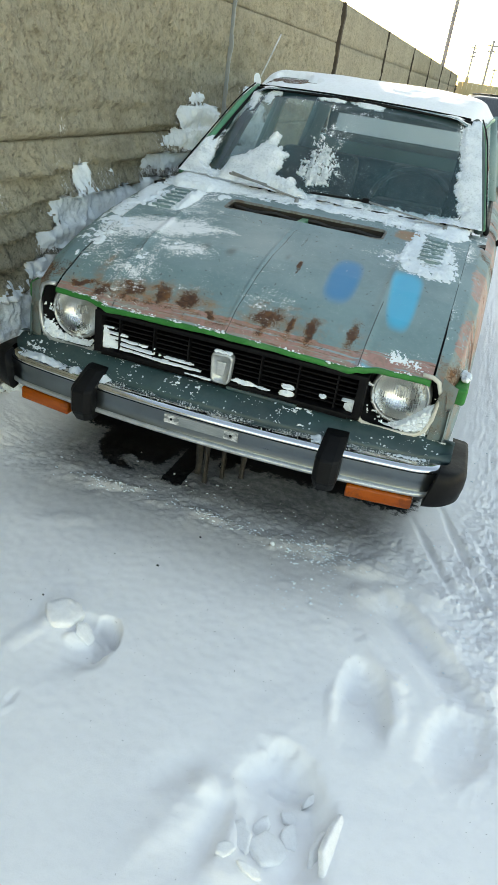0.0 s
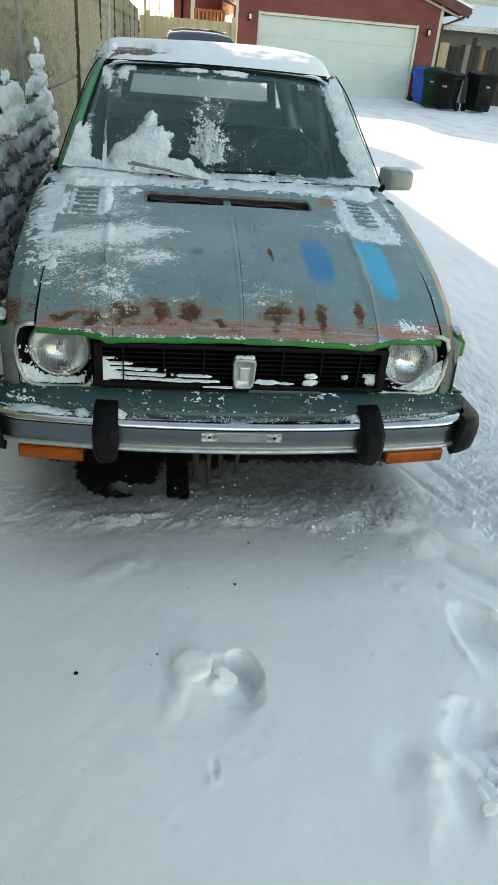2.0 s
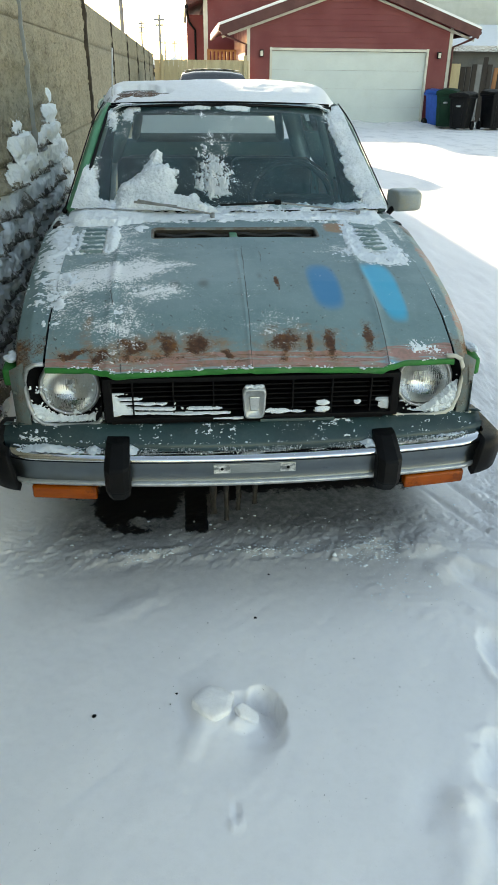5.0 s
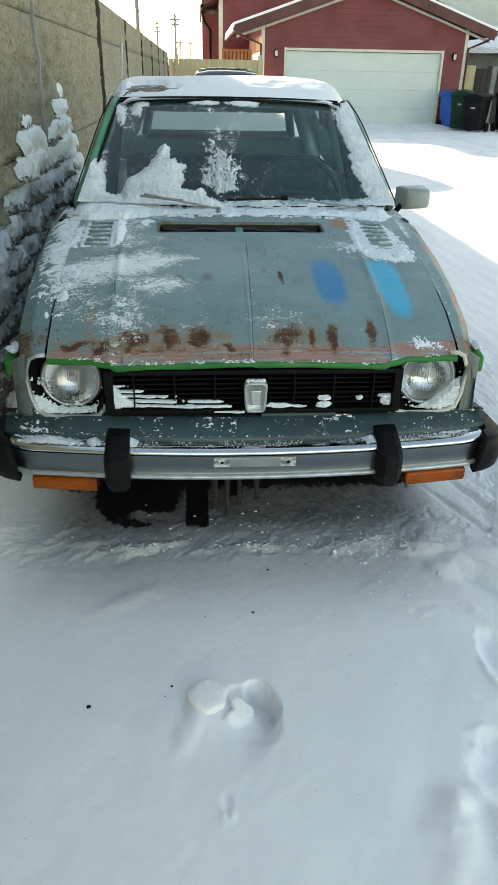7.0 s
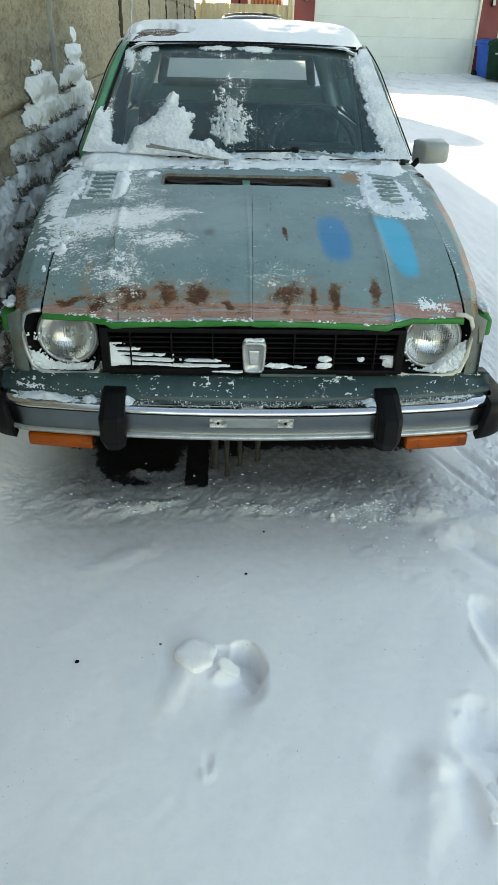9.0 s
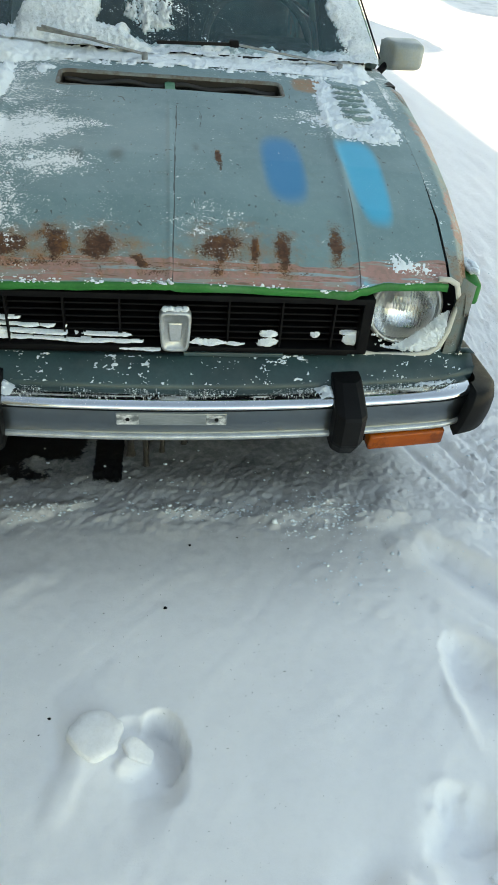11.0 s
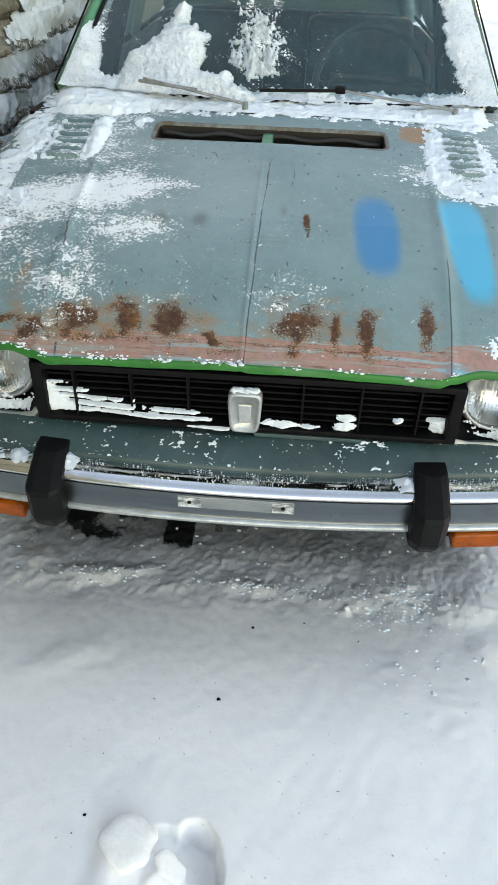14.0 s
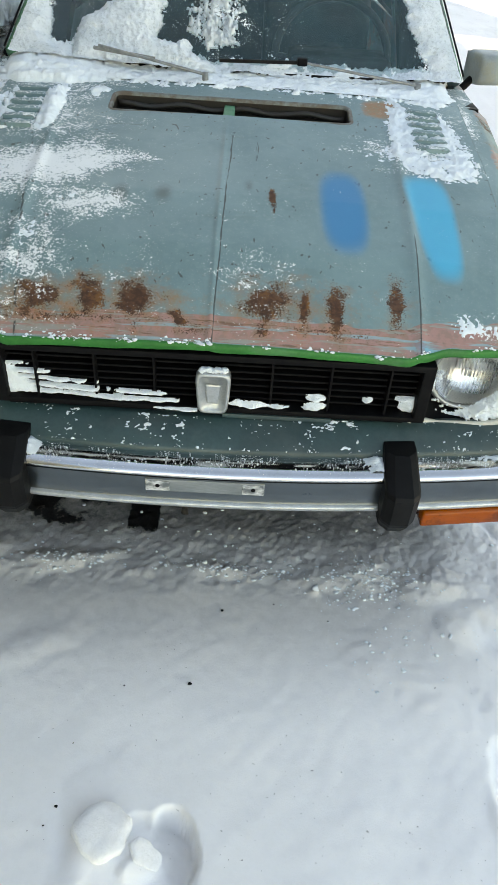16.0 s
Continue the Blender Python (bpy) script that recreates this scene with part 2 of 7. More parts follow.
def paint_material(name, base):
    """Old flat paint with rust, primer, sprayed test patches and frost, laid by the attributes of the panel."""
    m = Nodes(name)
    n1, n2, n3 = m.noise(4.5, 5, 0.62), m.noise(60, 4, 0.6), m.noise(230, 4, 0.7)
    wide = m.math("SUBTRACT", m.noise(22, 6, 0.75), 0.5)
    col = m.mix(m.ramp(n1, 0.32, 0.68), base, (base[0] * 0.8, base[1] * 0.83, base[2] * 0.84))
    col = m.mix(m.ramp(n2, 0.45, 0.75, 0, 0.35), col, (base[0] * 1.28, base[1] * 1.16, base[2] * 1.12))
    col = m.mix(m.ramp(m.noise(11, 7, 0.8, (0.5, 1.3, 1)), 0.52, 0.72, 0, 0.4), col, (base[0] * 0.75, base[1] * 0.72, base[2] * 0.64))
    fleck = m.ramp(m.noise(340, 2, 0.5), 0.66, 0.72)
    col = m.mix(m.math("MULTIPLY", fleck, 0.55), col, (0.42, 0.47, 0.48))
    chip = m.ramp(m.noise(85, 2, 0.5, (1, 0.55, 1)), 0.695, 0.72)
    scratch = m.ramp(m.noise(46, 3, 0.6, (1.0, 0.22, 1.0), 0.6), 0.715, 0.73)
    col = m.mix(m.math("MULTIPLY", m.math("MAXIMUM", chip, scratch), 0.75), col, (0.045, 0.052, 0.05))
    # primer and old colours in scraped streaks along the front
    band = m.ramp(m.math("ADD", m.attr("pink"), m.math("MULTIPLY", m.math("SUBTRACT", m.noise(34, 7, 0.75, (0.2, 1, 1)), 0.5), 1.1)), 0.42, 0.56)
    s1, s2, s3 = m.noise(85, 5, 0.65, (0.06, 1, 1)), m.noise(60, 4, 0.6, (0.05, 1.3, 1.3)), m.noise(120, 5, 0.7, (0.08, 1, 1))
    pcol = m.mix(m.ramp(n2, 0.4, 0.62), (0.36, 0.19, 0.17), (0.28, 0.165, 0.14))
    pcol = m.mix(m.ramp(s1, 0.54, 0.6, 0, 0.85), pcol, (0.25, 0.27, 0.25))
    pcol = m.mix(m.ramp(s2, 0.60, 0.64, 0, 0.8), pcol, (0.2, 0.36, 0.4))
    pcol = m.mix(m.ramp(s3, 0.60, 0.66, 0, 0.85), pcol, (0.13, 0.06, 0.03))
    col = m.mix(m.math("MULTIPLY", band, 0.93), col, pcol)
    col = m.mix(m.ramp(m.math("ADD", m.attr("green"), m.math("MULTIPLY", wide, 0.9)), 0.35, 0.75), col, (0.13, 0.26, 0.18))
    col = m.mix(m.ramp(m.math("ADD", m.attr("blue"), m.math("MULTIPLY", wide, 0.12)), 0.0, 1.0), col, (0.0, 0.178, 0.365))
    col = m.mix(m.ramp(m.math("ADD", m.attr("cyan"), m.math("MULTIPLY", wide, 0.12)), 0.0, 1.0), col, (0.0, 0.345, 0.545))
    stain = m.ramp(m.math("ADD", m.attr("stain"), m.math("MULTIPLY", wide, 1.9)), 0.3, 1.2, 0, 0.85)
    col = m.mix(stain, col, m.mix(m.ramp(n2, 0.4, 0.6), (0.34, 0.135, 0.042), (0.26, 0.15, 0.065)))
    speck = m.math("MULTIPLY", m.math("SUBTRACT", m.noise(330, 3, 0.6), 0.5), 1.25)
    fac_rust = m.ramp(m.math("ADD", m.attr("rust"), m.math("ADD", m.math("MULTIPLY", wide, 1.0), speck)), 0.42, 0.62)
    rcol = m.mix(m.ramp(m.noise(95, 5, 0.7), 0.38, 0.66), (0.045, 0.022, 0.015), (0.135, 0.064, 0.034))
    rcol = m.mix(m.ramp(m.noise(40, 5, 0.75), 0.50, 0.66, 0, 0.85), rcol, (0.225, 0.095, 0.03))
    rcol = m.mix(m.ramp(m.math("ADD", m.attr("rust"), m.math("MULTIPLY", wide, 0.8)), 0.55, 0.9, 0, 0.5), rcol, (0.075, 0.032, 0.02))
    col = m.mix(fac_rust, col, rcol)
    dark = m.ramp(m.math("ADD", m.attr("dark"), m.math("MULTIPLY", wide, 0.35)), 0.38, 0.62)
    col = m.mix(m.math("MULTIPLY", dark, 0.88), col, (0.03, 0.036, 0.036))
    smudge = m.ramp(m.math("ADD", m.attr("smudge"), m.math("MULTIPLY", wide, 0.7)), 0.2, 0.75, 0, 0.65)
    col = m.mix(smudge, col, (0.07, 0.085, 0.08))
    # frost: a thin swept veil with dense crumbs in it
    veil = m.math("ADD", m.attr("frost"), m.math("MULTIPLY", m.math("SUBTRACT", m.noise(15, 8, 0.8, (0.75, 1.25, 1)), 0.5), 2.3))
    grain = m.math("MULTIPLY", m.math("SUBTRACT", m.noise(170, 4, 0.75), 0.5), 2.2)
    frost = m.math("MAXIMUM", m.ramp(m.math("ADD", veil, m.math("MULTIPLY", grain, 0.6)), 0.5, 1.0, 0, 0.45), m.ramp(m.math("ADD", veil, m.math("MULTIPLY", grain, 1.15)), 0.6, 0.8, 0, 0.92))
    col = m.mix(frost, col, (0.82, 0.85, 0.87))
    rough = m.math("ADD", m.math("MULTIPLY", m.math("MAXIMUM", fac_rust, frost), 0.4), m.ramp(n1, 0.3, 0.7, 0.42, 0.58))
    h = m.math("ADD", m.math("ADD", m.math("MULTIPLY", n3, 0.3), m.math("MULTIPLY", fac_rust, m.math("MULTIPLY", n3, 1.2))), m.math("MULTIPLY", frost, 1.3))
    return m.done(col, rough, 0.0, m.bump(h, 0.4, 0.0025), Specular_IOR_Level=0.4)


def wall_material():
    """Cast concrete with a bark-like face, tan above, darker and damp below the snow."""
    m = Nodes("cast_concrete")
    n1, n2, n3 = m.noise(2.2, 5, 0.6), m.noise(30, 6, 0.75, (1, 0.8, 1.0)), m.noise(95, 5, 0.75, (1, 1, 0.9))
    peb = m.voronoi(70, (1, 1, 0.75))
    col = m.mix(m.ramp(n1, 0.3, 0.7), (0.39, 0.36, 0.275), (0.315, 0.295, 0.23))
    col = m.mix(m.ramp(n2, 0.46, 0.66, 0, 0.6), col, (0.165, 0.15, 0.115))
    col = m.mix(m.ramp(n3, 0.5, 0.7, 0, 0.5), col, (0.47, 0.435, 0.34))
    col = m.mix(m.ramp(m.noise(7, 5, 0.65, (1, 0.7, 1)), 0.5, 0.68, 0, 0.4), col, (0.21, 0.19, 0.145))
    pits = m.ramp(m.noise(62, 3, 0.6, (1, 1, 0.85)), 0.56, 0.66)
    col = m.mix(m.math("MULTIPLY", pits, 0.42), col, (0.17, 0.15, 0.11))
    damp = m.ramp(m.math("ADD", m.attr("damp"), m.math("MULTIPLY", m.math("SUBTRACT", n2, 0.5), 0.8)), 0.3, 0.8)
    col = m.mix(m.math("MULTIPLY", damp, 0.75), col, (0.1, 0.102, 0.103))
    frost = m.ramp(m.math("ADD", m.attr("frost"), m.math("ADD", m.math("MULTIPLY", m.math("SUBTRACT", m.noise(26, 6, 0.8, (1, 1.5, 0.5)), 0.5), 1.6), m.math("MULTIPLY", m.math("SUBTRACT", m.noise(150, 4, 0.7, (1, 1, 0.45)), 0.5), 1.4))), 0.48, 0.74)
    col = m.mix(frost, col, (0.78, 0.82, 0.85))
    h = m.math("SUBTRACT", m.math("ADD", n2, m.math("ADD", m.math("MULTIPLY", n3, 0.9), m.math("MULTIPLY", peb, -0.5))), m.math("MULTIPLY", pits, 0.8))
    return m.done(col, 0.9, 0.0, m.bump(h, 0.85, 0.014), Specular_IOR_Level=0.2)


def glass_material(name, tint=(1, 1, 1), rough=0.02, frost=False):
    """Thin glass: clear, with a real gloss; a dusty film, and frost where the attribute says so."""
    m = Nodes(name)
    t = m.t
    clear = m.node("ShaderNodeBsdfTransparent", Color=(*tint, 1))
    gloss = m.node("ShaderNodeBsdfGlossy", Color=(1, 1, 1, 1), Roughness=rough)
    fres = m.node("ShaderNodeFresnel", IOR=1.5)
    a = t.nodes.new("ShaderNodeMixShader")
    for s, v in ((a.inputs[0], fres.outputs[0]), (a.inputs[1], clear.outputs[0]), (a.inputs[2], gloss.outputs[0])):
        t.links.new(v, s)
    last = a.outputs[0]
    film = m.node("ShaderNodeBsdfDiffuse", Color=(0.1, 0.42, 0.5, 1))
    b = t.nodes.new("ShaderNodeMixShader")
    m.put(b.inputs[0], m.ramp(m.noise(7, 5, 0.7), 0.3, 0.75, 0.035, 0.1))
    t.links.new(last, b.inputs[1])
    t.links.new(film.outputs[0], b.inputs[2])
    last = b.outputs[0]
    if frost:
        white = m.node("ShaderNodeBsdfDiffuse", Color=(0.82, 0.86, 0.88, 1))
        f = m.math("ADD", m.attr("frost"), m.math("ADD", m.math("MULTIPLY", m.math("SUBTRACT", m.noise(26, 8, 0.85), 0.5), 2.4), m.math("MULTIPLY", m.math("SUBTRACT", m.noise(210, 3), 0.5), 1.6)))
        c = t.nodes.new("ShaderNodeMixShader")
        m.put(c.inputs[0], m.ramp(f, 0.5, 0.66))
        t.links.new(last, c.inputs[1])
        t.links.new(white.outputs[0], c.inputs[2])
        last = c.outputs[0]
    t.links.new(last, m.out.inputs["Surface"])
    return m.mat


def chrome_material(name, base, rough, haze):
    m = Nodes(name)
    n1, n2 = m.noise(9, 5, 0.65), m.noise(140, 4, 0.7)
    col = m.mix(m.ramp(n1, 0.4, 0.75, 0, 0.5), base, tuple(c * 0.7 for c in base))
    pit = m.ramp(m.noise(260, 2, 0.5), 0.71, 0.75)
    col = m.mix(m.math("MULTIPLY", pit, 0.8), col, (0.12, 0.09, 0.07))
    r = m.math("ADD", m.ramp(n1, 0.3, 0.75, rough, rough + haze), m.math("MULTIPLY", pit, 0.4))
    return m.done(col, r, m.ramp(pit, 0, 1, 1.0, 0.2), m.bump(m.math("ADD", m.math("MULTIPLY", n1, 2.0), m.math("MULTIPLY", n2, 0.1)), 0.05, 0.004))


M_SNOW = snow_material("packed_snow")
M_FLUFF = snow_material("loose_snow", (0.81, 0.89, 0.945), 0.7)
M_CRUST = snow_material("clean_snow_crust", (0.92, 0.92, 0.925), 0.35)
M_JOINT = plain("dark_joint_mortar", (0.075, 0.06, 0.045), (0.05, 0.042, 0.034), 9, 0.95, 0, 0.6, 90, 0.006)
M_GRAINY = grainy_snow()
M_GROUND = ground_material()
M_HOOD = paint_material("worn_grey_green_paint", (0.150, 0.25, 0.268))
M_TEAL = plain("dull_teal_paint", (0.030, 0.072, 0.076), (0.019, 0.047, 0.052), 6, 0.4, 0, 0.1, 150, 0.001, dirt=(0.09, 0.115, 0.11), dirt_amount=0.2)
M_GREEN = plain("bright_green_paint", (0.012, 0.18, 0.038), (0.010, 0.135, 0.03), 14, 0.45, 0, 0.1, 180, 0.001, dirt=(0.1, 0.2, 0.12), dirt_amount=0.25, Specular_IOR_Level=0.25)
M_PILLAR = plain("mid_green_paint", (0.06, 0.27, 0.15), (0.045, 0.2, 0.12), 10, 0.4, 0, 0.1, 180, 0.001)
M_BLACK = plain("black_plastic", (0.0045, 0.005, 0.0055), (0.003, 0.003, 0.004), 25, 0.6, 0, 0.2, 240, 0.001, Specular_IOR_Level=0.1)
M_RUBBER = plain("black_rubber", (0.0065, 0.007, 0.0075), (0.0045, 0.0045, 0.005), 16, 0.5, 0, 0.25, 320, 0.0012, Specular_IOR_Level=0.14)
M_CHROME = chrome_material("bright_chrome", (0.7, 0.72, 0.74), 0.08, 0.16)
M_STEEL = chrome_material("hazy_bumper_chrome", (0.145, 0.17, 0.182), 0.27, 0.10)
M_TRIM = plain("dull_metal_trim", (0.5, 0.53, 0.54), (0.37, 0.4, 0.41), 20, 0.38, 0.7, 0.1, 200, 0.001)
M_ORANGE = plain("amber_lens", (0.37, 0.072, 0.002), (0.25, 0.042, 0.001), 18, 0.16, 0, 0.25, 110, 0.002, stretch=(0.1, 1, 1), dirt=(0.09, 0.02, 0.003), dirt_amount=0.6, Specular_IOR_Level=0.3)
M_SCRAPE = plain("frayed_scraped_metal", (0.75, 0.77, 0.77), (0.13, 0.15, 0.16), 75, 0.45, 0.25, 0.3, 260, 0.001, stretch=(0.5, 1, 1))
M_DULLSTEEL = plain("scratched_dull_strip", (0.3, 0.33, 0.34), (0.2, 0.23, 0.24), 30, 0.4, 0.5, 0.2, 260, 0.001, stretch=(0.2, 1, 1))
M_INLET = plain("grimy_inlet_metal", (0.014, 0.014, 0.013), (0.02, 0.013, 0.009), 18, 0.6, 0, 0.3, 150, 0.002)
M_RIM = plain("worn_rusty_rim", (0.15, 0.18, 0.18), (0.10, 0.078, 0.058), 40, 0.5, 0, 0.3, 200, 0.001)
M_WIPER = plain("grey_wiper_metal", (0.25, 0.27, 0.275), (0.17, 0.185, 0.19), 60, 0.45, 0.3, 0.2, 260, 0.001)
M_MIRROR = plain("grey_mirror_paint", (0.31, 0.36, 0.37), (0.25, 0.3, 0.31), 9, 0.35, 0, 0.1, 200, 0.001, dirt=(0.36, 0.33, 0.2), dirt_amount=0.3)
M_REFLECT = plain("silvered_reflector", (0.85, 0.86, 0.86), (0.75, 0.76, 0.76), 12, 0.3, 1.0, 0.0)
M_GLASS = glass_material("windscreen_glass", (0.8, 0.87, 0.87), 0.03, True)
M_SIDEGLASS = glass_material("side_glass", (0.75, 0.82, 0.82), 0.03)
def lens_glass():
    m = Nodes("fluted_lamp_glass")
    sep = m.node("ShaderNodeSeparateXYZ", Vector=m.pos)
    ribs = m.math("SINE", m.math("MULTIPLY", sep.outputs[0], 900.0))
    bars = m.math("SINE", m.math("MULTIPLY", sep.outputs[2], 420.0))
    h = m.math("ADD", m.math("MULTIPLY", ribs, 1.0), m.math("MULTIPLY", bars, 0.6))
    return m.done((0.97, 0.98, 0.98), 0.1, 0.0, m.bump(h, 0.5, 0.0022), Transmission_Weight=1.0, IOR=1.22)


def thin_snow():
    """A thin sheet of snow that lets some of the daylight through."""
    m = Nodes("thin_snow_on_glass")
    t = m.t
    a, b = m.node("ShaderNodeBsdfTranslucent", Color=(0.75, 0.8, 0.82, 1)), m.node("ShaderNodeBsdfDiffuse", Color=(0.7, 0.74, 0.76, 1))
    mx = t.nodes.new("ShaderNodeMixShader")
    m.put(mx.inputs[0], m.ramp(m.noise(22, 6, 0.7, (0.4, 1, 2.5)), 0.3, 0.7, 0.35, 0.6))
    t.links.new(a.outputs[0], mx.inputs[1])
    t.links.new(b.outputs[0], mx.inputs[2])
    t.links.new(mx.outputs[0], m.out.inputs["Surface"])
    return m.mat


M_THIN = thin_snow()
M_CABIN = plain("dark_vinyl", (0.022, 0.027, 0.03), (0.014, 0.018, 0.02), 14, 0.6, 0, 0.3, 160, 0.002)
M_LINER = plain("grey_headlining", (0.17, 0.18, 0.18), (0.13, 0.14, 0.14), 8, 0.9)
M_WALL = wall_material()
M_FLANGE = plain("dull_galvanised_flange", (0.30, 0.33, 0.34), (0.22, 0.25, 0.26), 6, 0.55, 0.2, 0.3, 80, 0.003, stretch=(1, 1, 0.3))
M_POST = plain("post_concrete", (0.15, 0.155, 0.15), (0.11, 0.115, 0.11), 5, 0.9, 0, 0.7, 70, 0.008, stretch=(1, 1, 0.5))
M_LENS = lens_glass()
M_SIDING = plain("dark_red_siding", (0.165, 0.021, 0.025), (0.138, 0.017, 0.021), 1.5, 0.55, 0, 0.1, 60, 0.002)
M_WHITE = plain("cream_trim_paint", (0.55, 0.55, 0.49), (0.48, 0.48, 0.43), 4, 0.5)
M_DOOR = plain("white_garage_panel", (0.5, 0.575, 0.58), (0.47, 0.54, 0.545), 2, 0.45, 0, 0.1, 50, 0.002)
M_SHINGLE = plain("dark_brown_fascia", (0.09, 0.022, 0.022), (0.07, 0.018, 0.018), 3, 0.6)
M_FENCE = plain("pale_treated_boards", (0.47, 0.4, 0.25), (0.38, 0.32, 0.2), 5, 0.75, 0, 0.3, 60, 0.003, stretch=(1, 1, 0.12))
M_CEDAR = plain("orange_cedar", (0.36, 0.16, 0.06), (0.25, 0.11, 0.05), 5, 0.7, 0, 0.3, 60, 0.003, stretch=(1, 1, 0.12))
M_OLDWOOD = plain("weathered_dark_boards", (0.042, 0.035, 0.03), (0.026, 0.022, 0.02), 5, 0.85, 0, 0.3, 60, 0.003, stretch=(1, 1, 0.12))
M_GREYSIDE = plain("grey_siding", (0.09, 0.097, 0.1), (0.072, 0.079, 0.082), 2, 0.6)
M_PALESIDE = plain("pale_green_grey_siding", (0.5, 0.55, 0.54), (0.44, 0.49, 0.48), 2, 0.6)
M_BINBLUE = plain("blue_bin_plastic", (0.02, 0.12, 0.5), (0.015, 0.095, 0.4), 6, 0.45, Specular_IOR_Level=0.2)
M_BINGREEN = plain("green_bin_plastic", (0.007, 0.042, 0.024), (0.006, 0.032, 0.02), 6, 0.5, Specular_IOR_Level=0.15)
M_BINBLACK = plain("black_bin_plastic", (0.009, 0.0095, 0.011), (0.006, 0.0065, 0.0075), 6, 0.5, Specular_IOR_Level=0.12)
M_POLE = plain("galvanised_pole", (0.2, 0.21, 0.22), (0.15, 0.16, 0.17), 3, 0.6, 0.3)
M_CARGREY = plain("dark_grey_car_paint", (0.06, 0.068, 0.075), (0.05, 0.057, 0.063), 3, 0.25, 0.4, 0.0, dirt=(0.3, 0.31, 0.32), dirt_amount=0.3)
M_FARHOUSE = plain("far_house_wall", (0.3, 0.31, 0.33), (0.22, 0.23, 0.25), 0.3, 0.8)
M_TREES = plain("bare_dark_scrub", (0.035, 0.045, 0.04), (0.02, 0.028, 0.026), 2, 0.95)
M_DARKGLASS = plain("dark_window", (0.02, 0.025, 0.03), (0.015, 0.02, 0.024), 3, 0.08, 0, 0.0)

# ---- ground: one sheet of trodden snow that reaches the horizon ----
# boot prints, each of one or more hollows:
# x, y of the middle, half width, half length, angle of the length from +y towards +x, depth, softness of the edge, and, where it is ramped, the angle of its steep side
HOLLOWS = [
    (-0.014, -0.514, 0.044, 0.068, -8, 0.085, 0.10, 60), (-0.045, -0.565, 0.060, 0.060, 0, 0.034, 0.45, 70), (-0.072, -0.478, 0.030, 0.020, 0, 0.026, 0.30), (-0.075, -0.600, 0.060, 0.100, 36, 0.013, 0.55, 60),
    (-0.205, -0.505, 0.016, 0.065, -14, 0.008, 0.80), (-0.103, -0.78, 0.008, 0.030, 0, 0.006, 0.60),
    (0.655, -0.445, 0.060, 0.138, -7, 0.038, 0.28, 30), (0.64, -0.385, 0.042, 0.040, 0, 0.040, 0.50),
    (0.750, -0.150, 0.055, 0.215, -42, 0.045, 0.55, 50),
    (0.885, -0.450, 0.062, 0.110, 20, 0.022, 0.45), (1.05, -0.22, 0.06, 0.14, 12, 0.03, 0.4), (1.32, 0.62, 0.06, 0.15, 10, 0.03, 0.4),
    (0.550, -0.795, 0.100, 0.150, -16, 0.050, 0.28, 45), (0.550, -0.716, 0.014, 0.046, 80, 0.056, 0.40), (0.530, -0.668, 0.016, 0.060, 84, 0.020, 0.7),
    (0.425, -0.865, 0.034, 0.080, 10, 0.016, 0.60, 90), (0.315, -0.775, 0.035, 0.05, 40, 0.008, 0.9),
    (0.860, 0.340, 0.014, 0.210, -20, 0.022, 0.70), (0.765, 0.270, 0.012, 0.160, -24, 0.012, 0.80), (0.955, 0.33, 0.012, 0.15, -25, 0.012, 0.8),
]
# lumps of thrown-up snow: x, y, half width, half length, angle, height, softness
HEAPS = [
    (-0.180, -0.560, 0.030, 0.085, 12, 0.007, 0.8), (-0.06, -0.535, 0.024, 0.045, 60, 0.016, 0.5),
    (0.350, -0.885, 0.050, 0.110, 20, 0.009, 0.95), (0.385, -0.790, 0.045, 0.028, 20, 0.012, 0.70), (0.470, -0.845, 0.030, 0.085, 8, 0.010, 0.6), (0.565, -0.850, 0.030, 0.065, -12, 0.008, 0.6),
    (0.500, -0.930, 0.028, 0.060, 80, 0.010, 0.7), (0.59, -0.745, 0.02, 0.05, 70, 0.012, 0.6), (0.45, -0.775, 0.035, 0.035, 30, 0.008, 0.7),
    (0.622, -0.010, 0.050, 0.080, 60, 0.014, 0.85), (0.585, -0.47, 0.016, 0.08, -4, 0.007, 0.8), (0.73, -0.40, 0.03, 0.10, -6, 0.008, 0.8), (0.69, -0.29, 0.03, 0.12, -40, 0.008, 0.8), (0.82, -0.10, 0.03, 0.12, -42, 0.010, 0.8),
    (0.78, 0.06, 0.08, 0.06, 0, 0.010, 0.9), (-0.104, -0.80, 0.014, 0.02, 20, 0.006, 0.7), (0.500, -0.618, 0.018, 0.02, 20, 0.005, 0.8),
    (0.27, 0.06, 0.012, 0.012, 0, 0.010, 0.6), (0.37, 0.13, 0.045, 0.13, 84, 0.008, 0.9), (0.24, 0.09, 0.022, 0.08, 88, 0.006, 0.9), (0.05, 0.11, 0.022, 0.09, 92, 0.008, 0.8),
    (-0.38, 0.12, 0.035, 0.10, 84, 0.014, 0.8), (-0.25, 0.14, 0.022, 0.06, 75, 0.011, 0.8), (-0.52, 0.15, 0.05, 0.06, 0, 0.011, 0.9), (0.56, 0.10, 0.05, 0.10, 80, 0.012, 0.9), (0.40, -0.12, 0.05, 0.10, -50, 0.006, 0.9), (0.52, -0.22, 0.05, 0.10, -50, 0.005, 0.9), (-0.36, -0.12, 0.04, 0.10, 60, 0.005, 0.9),
]


